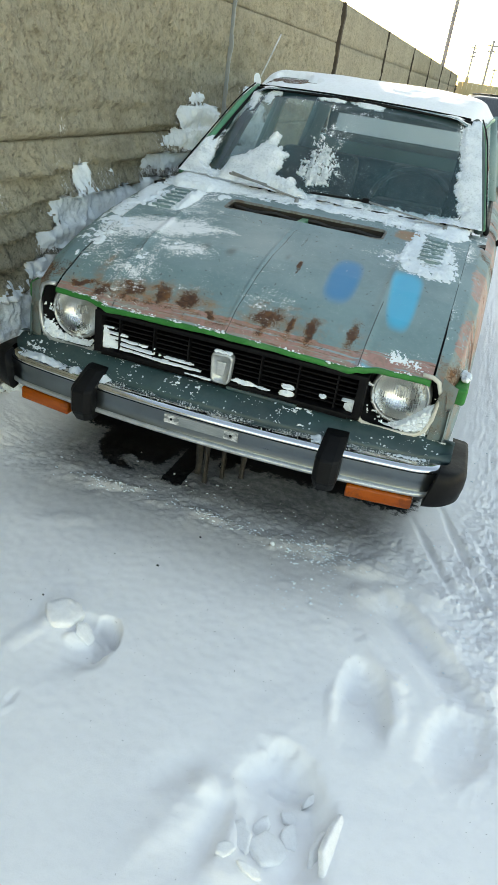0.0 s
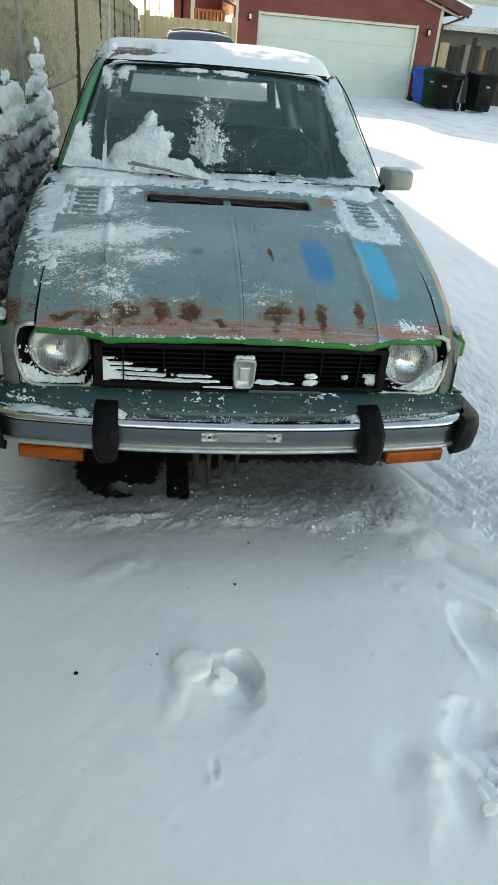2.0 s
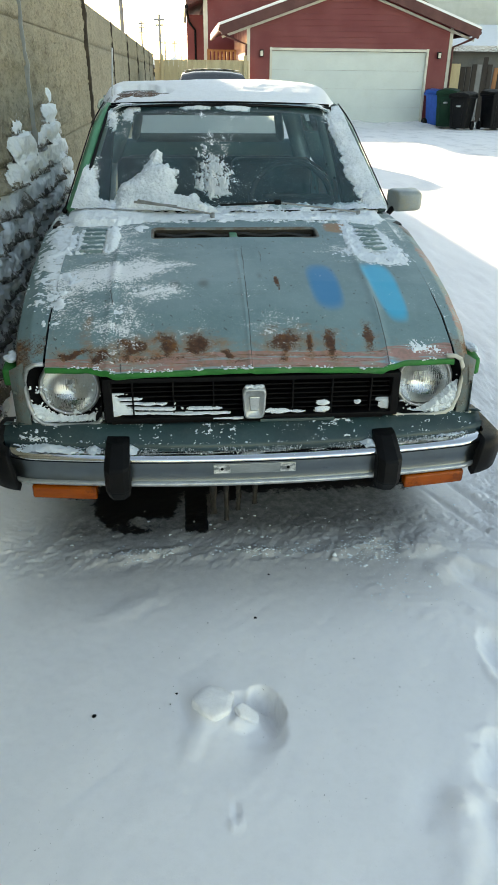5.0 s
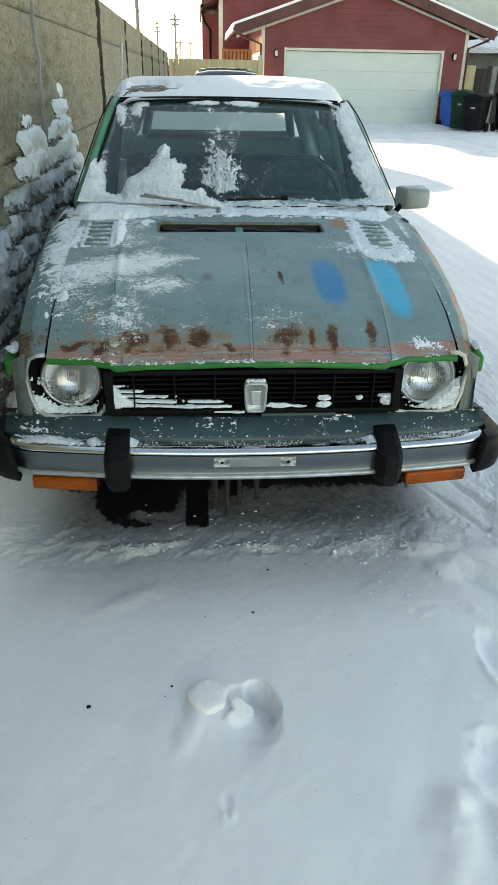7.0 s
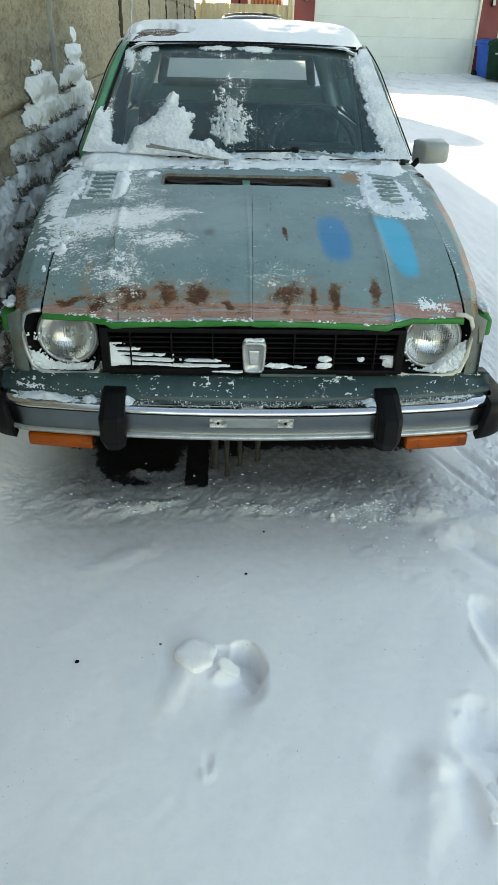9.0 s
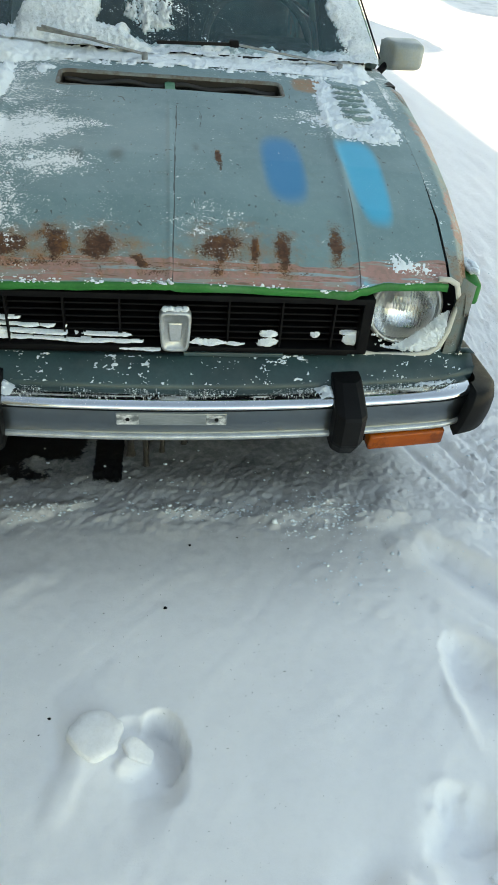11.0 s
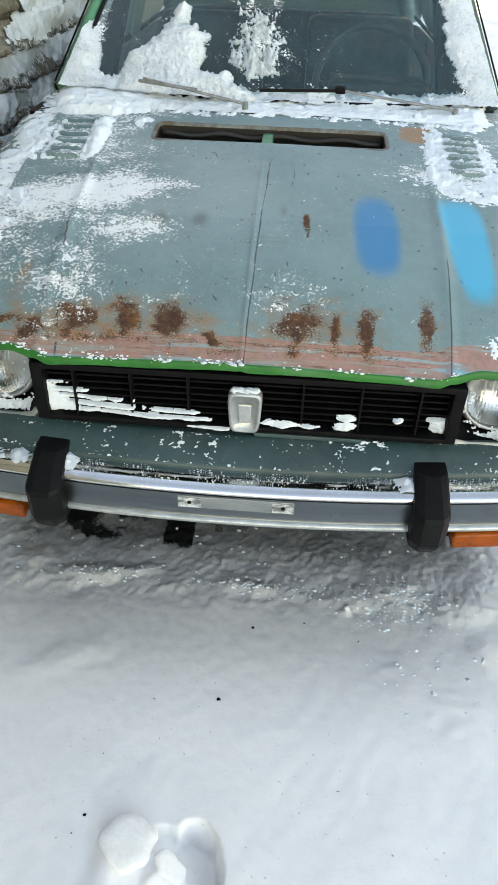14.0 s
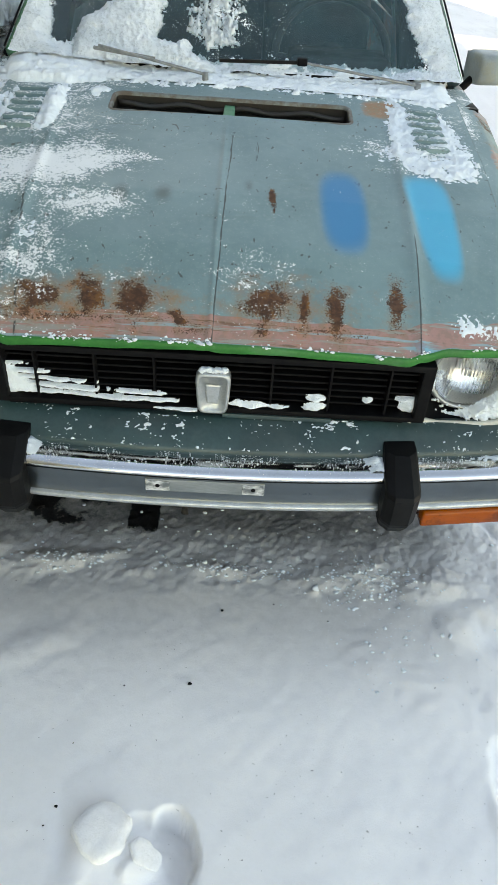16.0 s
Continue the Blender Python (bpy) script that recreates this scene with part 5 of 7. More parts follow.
me = grid_mesh("roof", roof_point, span(-1, 1, 60), span(0, 1, 60))
at = attrs(me, ("rust", "pink", "green", "blue", "cyan", "stain", "dark", "smudge", "frost"))
for i, v in enumerate(me.vertices):
    at["frost"][i].value = 0.5
    at["rust"][i].value = 1.0 * blob(v.co.x, v.co.y, -0.37, 1.72, 0.25, 0.22)
    at["stain"][i].value = 0.6 * blob(v.co.x, v.co.y, -0.36, 1.74, 0.2, 0.2)
finish("roof", me, M_HOOD, car)
me = grid_mesh("headlining", lambda u, v: roof_point(u * 0.97, v, -0.03), span(-1, 1, 20), span(0, 1, 20))
finish("headlining", me, M_LINER, car)
part("visor_gap", tube([screen_point(u, 1.0, 0.0) + Vector((0, 0.006, 0.012)) for u in span(-0.98, 0.98, 30)], 0.006, 6), M_BLACK, car)

for side in (-1, 1):
    # screen pillar, drip rail, side window frame and panes
    out = 0.022 if side < 0 else 0.036
    pts = [screen_point(side * 1.0, s, 0.0) + Vector((side * (out - 0.022 * max(0.0, (s - 0.7) / 0.3) ** 2), 0.02, 0.004 * s)) for s in span(0, 1.0, 16)]
    part("screen_pillar", tube(pts, 0.019, 10), M_PILLAR if side < 0 else M_TEAL, car, "green painted windscreen pillar" if side < 0 else "", True)
    rail = [p + Vector((side * 0.018, 0.012, 0.004)) for p in pts] + [roof_point(side, v) + Vector((side * 0.006, 0, 0.0)) for v in span(0.03, 1, 24)]
    part("drip_rail", tube(rail, 0.006, 6), M_PILLAR, car, "thin green-edged drip rail", True)
    seal = [p + Vector((side * 0.006, -0.002, 0.011)) for p in rail[:17]]
    part("rail_seal", tube(seal, 0.003, 6), M_RUBBER, car, "black edge of the drip rail", True)
    # black inner trim of the pillar, seen through the glass
    bm = bmesh.new()
    rows = []
    for s in span(0.0, 0.98, 12):
        a, b = screen_point(side * 0.965, s, -0.012), screen_point(side * (0.80 + 0.15 * s), s, -0.02)
        rows.append([bm.verts.new(q) for q in (a, b, b + Vector((0, 0.05, -0.01)), a + Vector((0, 0.06, 0.0)))])
    for a, b in zip(rows, rows[1:]):
        for k in range(4):
            bm.faces.new((a[k], a[(k + 1) % 4], b[(k + 1) % 4], b[k]))
    part("pillar_trim", bm, M_BLACK, car, "black inner pillar trim")
    for name, ya, yb, w in (("door_pillar", 2.28, 2.28, 0.03), ("tail_pillar", 3.1, 3.38, 0.06)):
        top = roof_point(side * 0.98, clamp((min(ya, 3.12) - 1.545) / 1.605))
        part(name, tube([(side * 0.645, yb, 0.88), ((side * 0.645 + top.x) / 2, (yb + top.y) / 2, (0.88 + top.z) / 2), tuple(top)], w, 8), M_HOOD, car, "", True)
    me = grid_mesh("side_window", lambda u, v: Vector((side * 0.645, 1.24 + u * 2.0, 0.885)).lerp(roof_point(side * 0.985, 0.02 + 0.95 * u), v), span(0, 1, 20), span(0, 1, 6))
    ob = finish("side_window", me, M_SIDEGLASS, car)
    ob.visible_shadow = False
    part("window_rail", tube([(side * 0.65, 1.24 + 2.03 * u, 0.88) for u in span(0, 1, 12)], 0.011, 6), M_RUBBER, car, "", True)
    part("quarter_bar", tube([(side * 0.63, 1.46, 0.89), (side * 0.56, 1.62, 1.14)], 0.008, 6), M_BLACK, car)
# tail window and its surround
def tail_point(u, s):
    return Vector((u * (0.54 - 0.06 * s), 3.36 - 0.20 * s, 0.985 + 0.20 * s))


me = grid_mesh("tail_window", lambda u, s: tail_point(u * 0.9, 0.08 + 0.84 * s), span(-1, 1, 10), span(0, 1, 6))
finish("tail_window", me, M_SIDEGLASS, car).visible_shadow = False
me = grid_mesh("tail_window_snow", lambda u, s: tail_point(u * 0.88, 0.1 + 0.8 * s) + Vector((0, 0.012, 0.008)), span(-1, 1, 10), span(0, 1, 6))
tagged(finish("tail_window_snow", me, M_THIN), "thin snow covering the tail window", "snow", kind="stuff")
loop = [tail_point(-0.9, s) for s in span(0.08, 0.92, 6)] + [tail_point(u * 0.9, 0.92) for u in span(-1, 1, 8)] + [tail_point(0.9, 1 - s) for s in span(0.08, 0.92, 6)] + [tail_point(-u * 0.9, 0.08) for u in span(-1, 1, 8)]
part("tail_frame", tube(loop, 0.028, 8), M_LINER, car, "", True)
# dashboard, wheel, seats
bm = box(-0.60, 0.60, 1.16, 1.42, 0.70, 0.865, 0.03, 3)
dash = part("dashboard", bm, M_CABIN, car, "dark vinyl dashboard", True)
part("instrument_hood", box(0.16, 0.46, 1.28, 1.46, 0.80, 0.915, 0.025, 3), M_CABIN, dash, "", True)
m = Matrix.Translation((0.31, 1.56, 0.86)) @ pose(0, 0, 0, 62, 0, 0)
ring = [m @ Vector((0.185 * math.cos(a), 0.185 * math.sin(a), 0)) for a in span(0, 2 * math.pi, 40)]
sw = part("steering_wheel", tube(ring, 0.013, 8), M_CABIN, car, "thin black steering wheel", True)
for a in (radians(0), radians(180), radians(-90)):
    part("spoke", tube([m @ Vector((0.03 * math.cos(a), 0.03 * math.sin(a), -0.02)), m @ Vector((0.18 * math.cos(a), 0.18 * math.sin(a), 0))], 0.011, 6), M_CABIN, sw)
part("hub", lathe([(0.0, 0.01), (0.05, 0.005), (0.055, -0.03), (0.0, -0.05)], m, 20), M_CABIN, sw, "", True)
for x in (-0.31, 0.31):
    seat = part("seat", box(x - 0.23, x + 0.23, 1.85, 2.3, 0.45, 0.60, 0.05, 3), M_CABIN, car, "dark vinyl front seat", True)
    bm = box(x - 0.22, x + 0.22, 2.22, 2.36, 0.55, 0.97, 0.05, 3)
    for v in bm.verts:
        v.co.y += (v.co.z - 0.55) * 0.25
    part("backrest", bm, M_CABIN, seat, "", True)
seat = part("rear_seat", box(-0.52, 0.52, 2.85, 3.0, 0.5, 0.93, 0.05, 3), M_CABIN, car, "dark vinyl rear bench", True)

# wipers: flat arms lying low over the cowl
def bar(p, q, w, h):
    p, q = Vector(p), Vector(q)
    d = q - p
    m = Matrix.Translation(p) @ d.to_track_quat("X", "Z").to_matrix().to_4x4()
    bm = box(0, d.length, -w / 2, w / 2, -h / 2, h / 2, min(w, h) * 0.3, 2)
    for v in bm.verts:
        v.co.y *= 1.15 - 0.4 * v.co.x / d.length
    bmesh.ops.transform(bm, matrix=m, verts=bm.verts[:])
    return bm


def wiper(pivot, tip, blade, blade_mat, label):
    w = part("wiper", bar(pivot, tip, 0.011, 0.006), M_WIPER, car, "dull metal wiper arm in snow", True)
    p = Vector(pivot)
    part("pivot", cyl(p + Vector((0, 0, -0.035)), p + Vector((0, 0, 0.005)), 0.010, 0.008, 14), M_WIPER, w, "", True)
    part("wiper_blade", bar(*blade, 0.007, 0.009), blade_mat, w, label)
    return w


w1 = wiper((0.50, 1.06, 0.900), (0.185, 1.075, 0.935), ((0.20, 1.082, 0.933), (-0.035, 1.083, 0.925)), M_RUBBER, "black wiper blade")
part("blade_clip", box(0.172, 0.20, 1.066, 1.090, 0.926, 0.945, 0.006), M_BLACK, w1)
w2 = wiper((-0.068, 1.02, 0.902), (-0.345, 1.03, 0.952), ((-0.20, 1.035, 0.928), (-0.36, 1.04, 0.944)), M_WIPER, "frosted wiper blade")

# door mirror
bm = box(-0.078, 0.078, -0.06, 0.045, -0.05, 0.05, 0.03, 5)
for v in bm.verts:
    f = sstep(-0.06, 0.045, v.co.y)
    v.co.y += 0.05 * sstep(-0.035, -0.075, v.co.x) * (1 - f)
    v.co.x *= 0.78 + 0.13 * f
    v.co.z *= 0.84 + 0.16 * f - 0.10 * sstep(-0.03, 0.078, v.co.x) * (v.co.z < 0)
bmesh.ops.transform(bm, matrix=pose(0.795, 1.44, 0.885, 0, 0, 8), verts=bm.verts[:])
mir = part("door_mirror", bm, M_MIRROR, car, "grey door mirror with a stained shell", True)
bm = tube([(0.70, 1.42, 0.815), (0.725, 1.425, 0.835), (0.745, 1.435, 0.855)], 0.012, 8)
part("mirror_stalk", bm, M_BLACK, mir, "", True)
part("mirror_glass", box(-0.062, 0.062, 0.046, 0.048, -0.038, 0.040, 0.0, m=pose(0.795, 1.44, 0.885, 0, 0, 8)), M_REFLECT, mir)
# aerial on the pillar
part("aerial", tube([(-0.458, 1.585, 1.285), (-0.462, 1.71, 1.375), (-0.466, 1.833, 1.466)], 0.0035, 6), M_TRIM, car, "thin bent radio aerial", True)

# ---- snow lying on the car ----
def snow_on(name, label, surf, thick, us, vs, mat=None):
    """A lumpy layer over surf(u, v, out) wherever thick(u, v) is above nought."""
    t = {(u, v): thick(u, v) for u in us for v in vs}
    me = grid_mesh(name, lambda u, v: surf(u, v, max(t[(u, v)], -0.004)), us, vs)
    bm = bmesh.new()
    bm.from_mesh(me)
    n = len(vs)
    low = {i for i in range(len(us) * n) if t[(us[i // n], vs[i % n])] <= 0}
    bmesh.ops.delete(bm, geom=[f for f in bm.faces if all(v.index in low for v in f.verts)], context="FACES")
    bm.to_mesh(me)
    bm.free()
    ob = finish(name, drop_loose(me), mat or M_FLUFF)
    return tagged(ob, label, "snow", kind="stuff")


def lumps(x, y, s=30.0):
    return 0.36 * fbm(x, y, 4.0, s, 4) + 0.34 * fbm(x, y, 7.0, s * 2.6, 4) + 0.26 * fbm(x, y, 2.0, s * 7, 3)


def roof_snow(u, v):
    x, y = u * 0.54, 1.545 + 1.6 * v
    t = 0.024 + 0.010 * fbm(x, y, 0, 2.2, 2) + 0.0022 * lumps(x, y, 14)
    t *= 0.22 + 0.78 * sstep(0.02, 0.22, v + 0.03 * fbm(x, y, 2, 9))
    t -= 0.05 * sstep(0.2, 0.75, blob(x, y, -0.37, 1.72, 0.2, 0.15) + 0.3 * fbm(x, y, 5, 14, 3))
    t -= 0.03 * sstep(0.90, 1.0, abs(u)) * (1 if u < 0 else 0.6) + 0.012 * sstep(0.03, 0.0, v)
    return t


snow_on("roof_snow", "smooth white snow lying on the car roof", lambda u, v, o: roof_point(u, v, o + 0.001), roof_snow, span(-1, 1, 150), span(0, 1, 150), M_SNOW)


# outlines of the snow left on the glass: x, and s from the cowl up
HEAP = [(-0.46, -0.05), (-0.43, 0.22), (-0.36, 0.32), (-0.335, 0.38), (-0.305, 0.47), (-0.286, 0.56), (-0.248, 0.55), (-0.258, 0.46), (-0.27, 0.42), (-0.235, 0.415), (-0.198, 0.37), (-0.207, 0.17), (-0.165, 0.14), (-0.13, 0.175), (-0.095, 0.08), (-0.05, 0.03), (0.0, -0.05)]
PATCH = [(-0.118, 0.63), (-0.088, 0.65), (-0.07, 0.50), (-0.03, 0.57), (-0.010, 0.48), (0.006, 0.37), (0.03, 0.27), (0.0, 0.16), (-0.075, 0.13), (-0.13, 0.20), (-0.127, 0.32), (-0.095, 0.42)]


def inside(px, py, poly, k):
    """Distance to the outline of a polygon, above nought inside; k stretches y."""
    best, odd = 1e9, False
    for (ax, ay), (bx, by) in zip(poly, poly[1:] + poly[:1]):
        if (ay > py) != (by > py) and px < ax + (py - ay) / (by - ay) * (bx - ax):
            odd = not odd
        dx, dy, qx, qy = bx - ax, (by - ay) * k, px - ax, (py - ay) * k
        t = clamp((qx * dx + qy * dy) / (dx * dx + dy * dy))
        best = min(best, math.hypot(qx - t * dx, qy - t * dy))
    return best if odd else -best


def screen_snow(u, s):
    x = u * (0.585 - 0.107 * s)
    n = lumps(x, s * 0.575, 26)
    rag = 0.012 * fbm(x, s * 0.575, 6.0, 26, 4) + 0.006 * fbm(x, s * 0.575, 3.0, 90, 3)
    best = -0.02
    # a bank along the foot of the glass
    foot = 0.05 + 0.03 * fbm(x, 0, 0, 7, 3) + 0.03 * sstep(-0.1, -0.4, x) - 0.03 * sstep(0.0, 0.2, x) * sstep(0.5, 0.4, x)
    best = max(best, 0.55 * (foot - s) * 0.575 + 0.010 * n)
    if -0.5 < x < 0.08 and s < 0.75:
        d = inside(x, s, HEAP, 0.575) + rag
        if d > 0:
            best = max(best, 0.024 * sstep(0.0, 0.05, d) + 0.010 * sstep(0.0, 0.02, d) + 0.008 * n + 0.005 * fbm(x, s * 0.575, 4.0, 70, 3) + 0.002)
        d = inside(x, s, PATCH, 0.575) + 0.004 + 1.7 * rag
        if d > 0:
            best = max(best, 0.007 * sstep(0.0, 0.04, d) + 0.024 * fbm(x, s * 0.575, 5.5, 24, 3) + 0.024 * fbm(x, s * 0.575, 9.0, 105, 3) - 0.0075 - 0.004 * sstep(0.3, 0.6, s))
    # along both pillars
    edge = lerp_table(s, [0, 0.06, 0.16, 0.37, 0.59, 0.79, 0.93, 1], [0.54, 0.550, 0.527, 0.484, 0.487, 0.452, 0.45, 0.47])
    d = x - edge + 1.6 * rag
    if d > 0:
        best = max(best, 0.014 * sstep(0.0, 0.03, d) + 0.010 * sstep(0.0, 0.1, d) + 0.008 * n)
    if s < 0.52:
        d = lerp_table(s, [0, 0.05, 0.11, 0.21, 0.29, 0.45, 0.5], [-0.43, -0.475, -0.511, -0.503, -0.516, -0.549, -0.60]) - x + rag
        if d > 0:
            best = max(best, 0.030 * sstep(0.0, 0.05, d) + 0.006 * n + 0.002)
    # scraps by the top corner
    for cx, cs, rx, rs in ((-0.475, 0.93, 0.035, 0.07), (-0.46, 0.84, 0.02, 0.08), (-0.395, 0.92, 0.028, 0.10), (-0.37, 0.97, 0.03, 0.04), (0.05, 0.985, 0.10, 0.04), (-0.1, 0.985, 0.08, 0.03)):
        k = blob(x, s, cx, cs, rx, rs)
        if k > 0:
            best = max(best, 0.010 * (k + 0.8 * n - 0.22))
    return best


snow_on("screen_snow", "scraped and half-melted white snow on the windscreen", lambda u, s, o: screen_point(u, s, o), screen_snow, span(-1.03, 1.075, 310), span(-0.03, 1.0, 170), M_GRAINY)


def hood_snow(x, y):
    n = lumps(x, y, 22 if x < 0.3 else 44)
    f = 1.3 * blob(x, y, -0.425, 0.80, 0.03, 0.16) + 0.8 * blob(x, y, -0.57, 0.82, 0.05, 0.22) + 1.3 * blob(x, y, 0.425, 0.82, 0.045, 0.19) + 1.2 * blob(x, y, 0.50, 0.635, 0.12, 0.065) + 0.7 * blob(x, y, 0.40, 0.68, 0.1, 0.05) + 0.9 * blob(x, y, 0.555, 0.70, 0.045, 0.13) + 0.75 * blob(x, y, 0.515, 0.80, 0.04, 0.1)
    f += 0.42 * blob(x, y, -0.52, 0.55, 0.12, 0.06) + 0.3 * blob(x, y, -0.3, 0.44, 0.08, 0.04) + 0.5 * blob(x, y, -0.56, 0.42, 0.08, 0.2) + 0.7 * blob(x, y, 0.50, 0.185, 0.05, 0.03) + 0.7 * blob(x, y, 0.555, 0.175, 0.04, 0.025)
    f += 0.55 * blob(x, y, -0.37, 0.33, 0.03, 0.06) + 0.45 * blob(x, y, -0.36, 0.25, 0.03, 0.05) + 0.6 * blob(x, y, 0.55, 0.84, 0.05, 0.1)
    f += 1.2 * sstep(0.955, 1.0, y) * (sstep(-0.3, -0.45, x) + 0.75 * sstep(0.45, 0.55, x) + 0.38) + 0.6 * blob(x, y, -0.33, 0.925, 0.05, 0.06)
    if 0.44 < abs(x) < 0.545 and 0.70 < y < 0.95:
        f += (0.42 if x < 0 else 0.5) * (0.5 + 0.5 * math.sin((y - 0.705) / 0.04 * 2 * math.pi)) + 0.12
    f += 0.8 * blob(x, y, -0.425, 0.9, 0.035, 0.14) + 0.5 * blob(x, y, 0.44, 0.86, 0.04, 0.14)
    f -= 1.6 * sstep(0.54, 0.6, abs(x)) * sstep(0.85, 0.95, y)
    if in_scoop(x, y):
        return -1
    return (0.02 if x < 0.3 else 0.011) * (min(f, 1.25 if x < 0.3 else 0.85) + (0.85 if x < 0.3 else 1.35) * n * clamp(f * 5) - 0.42)


snow_on("hood_snow", "thin wind-packed snow and crumbs on the hood", lambda x, y, o: Vector((x, y, hood_z(min(HOOD_R, max(HOOD_L, x)), y) + o)), hood_snow, span(-0.62, 0.64, 305), span(0.165, 1.06, 220))


def cowl_snow(x, v):
    n = lumps(x, v * 0.2, 24)
    return 0.032 * (0.30 + 0.6 * sstep(-0.25, -0.5, x) + 0.25 * sstep(0.4, 0.55, x) + 0.45 * n - 0.22) * sstep(0, 0.2, v) + 0.012 * sstep(0.5, 1.0, v) * (1 + n) - 0.05 * sstep(0.56, 0.66, abs(x) + 0.05 * n)


snow_on("cowl_snow", "lumpy white snow heaped on the cowl under the windscreen", lambda x, v, o: Vector((x, 1.0 + 0.13 * v + 0.06 * (x / 0.585) ** 2 * v, 0.885 - 0.012 * (x / 0.6) ** 2 + 0.02 * v + o)), cowl_snow, span(-0.66, 0.66, 220), span(0, 1, 36))


def fender_snow(y, k):
    return 0.014 * (0.55 * sstep(0.34, 0.1, k) * sstep(0.25, 0.6, y) + 1.0 * lumps(y, k * 0.2, 26) - 0.42)


snow_on("fender_snow", "snow caught along the fender beside the wall", lambda y, k, o: side_point(-1, y, k) + Vector((-0.3 * o, 0, o)), fender_snow, span(0.24, 1.2, 160), span(0, 0.4, 30))


def shelf_snow(x, v):
    n = lumps(x, v * 0.1, 46)
    f = 0.9 * blob(x, v, -0.62, 0.3, 0.1, 0.5) + 0.55 * blob(x, v, 0.18, 0.75, 0.2, 0.3) + 0.4 * blob(x, v, -0.12, 0.5, 0.2, 0.4) + 0.4 * blob(x, v, 0.55, 0.5, 0.18, 0.4) + 0.5 * blob(x, v, -0.42, 0.8, 0.2, 0.3)
    return 0.007 * (0.7 * f + 2.2 * n + 0.5 * fbm(x, v * 0.05, 3, 9, 2) - 0.43)


def shelf_point(x, v, o):
    by = bumper_y(x)
    return Vector((x, by + 0.06 + 0.058 * v, 0.4305 + 0.034 * v + o))


snow_on("valance_snow", "flecks of snow on the teal valance", shelf_point, shelf_snow, span(-0.69, 0.69, 330), span(0, 1, 24))


def bar_snow(x, v):
    n = lumps(x, v * 0.05, 30)
    f = 1.2 * blob(x, v, -0.58, 0.5, 0.12, 0.9) + 1.1 * blob(x, v, -0.345, 0.6, 0.03, 0.9) + 1.1 * blob(x, v, 0.345, 0.6, 0.035, 0.9) + 0.9 * blob(x, v, -0.45, 0.6, 0.03, 0.9) + 0.5 * blob(x, v, 0.6, 0.7, 0.1, 0.5)
    return 0.016 * (f + 0.7 * n - 0.36)


snow_on("bumper_snow", "small heaps of snow on top of the bumper bar", lambda x, v, o: Vector((x, bumper_y(x) + 0.015 + 0.05 * v, 0.4195 + o)), bar_snow, span(-0.69, 0.69, 300), span(0, 1, 14))

# snow lodged in the grille and in the lamp bowls
bm = bmesh.new()
rng = random.Random(5)


def crumb(x, y, z, rx, ry, rz):
    vs = bmesh.ops.create_icosphere(bm, subdivisions=2, radius=1.0)["verts"]
    o = rng.random() * 50
    for v in vs:
        k = 1 + 0.6 * noise.noise(v.co * 2.1 + Vector((o, o, 0)))
        v.co = Vector((x + v.co.x * rx * k, y + v.co.y * ry * k, z + v.co.z * rz * k))


for k in range(26):
    crumb(-0.012 + 0.046 * rng.random(), 0.113, 0.581 + 0.003 * rng.random(), 0.006, 0.008, 0.004)
tagged(part("badge_snow", bm, M_FLUFF, None, "", True), "snow crumbs on top of the badge", "snow", kind="stuff")


def slat_snow(x, z):
    """Flat ribbons of snow on the slats, thicker to the end by the wall."""
    row = (z - 0.499) / 0.0152
    k = math.floor(row + 0.25)
    up = row - k
    edge = fbm(x, k * 2.7, 0, 9, 3) + 0.45 * fbm(x, z, 2, 45, 3) + 0.3 * fbm(x, z, 5, 130, 2)
    reach = lerp_table(k, [-2, -1, 0, 1, 2, 3, 4], [-0.02, -0.02, -0.02, -0.06, -0.24, -0.32, -0.372])
    ribbon = sstep(0.03, -0.03, x - reach - 0.05 * edge) * sstep(0.62 - 0.05 * k, 0.3, up + 0.25) * (1.05 + 0.6 * edge)
    if k == 1 and -0.28 < x < -0.18:
        ribbon *= sstep(-0.1, 0.15, edge)
    if x > -0.02:
        ribbon = 0
    spots = max(blob(x, z, cx, cz, rx, rz) for cx, cz, rx, rz in ((0.085, 0.497, 0.05, 0.012), (0.215, 0.499, 0.032, 0.014), (0.212, 0.519, 0.024, 0.011), (0.318, 0.517, 0.017, 0.010), (0.405, 0.505, 0.022, 0.022), (0.39, 0.521, 0.025, 0.008), (0.14, 0.496, 0.03, 0.007), (-0.395, 0.515, 0.03, 0.045)))
    wedge = sstep(0.0, 0.01, (0.565 - z) * 1.25 - (x + 0.405) + 0.012 * edge) * sstep(0.493, 0.499, z)
    return 0.012 * (max(wedge, ribbon * 0.9, 1.5 * spots + 0.6 * edge * (spots > 0)) - 0.42)


snow_on("grille_snow", "snow lodged in ribbons between the grille slats", lambda x, z, o: Vector((x, 0.1235 + 0.02 * (x / 0.42) ** 2 - o, z)), slat_snow, span(-0.41, 0.43, 420), span(0.482, 0.565, 76))


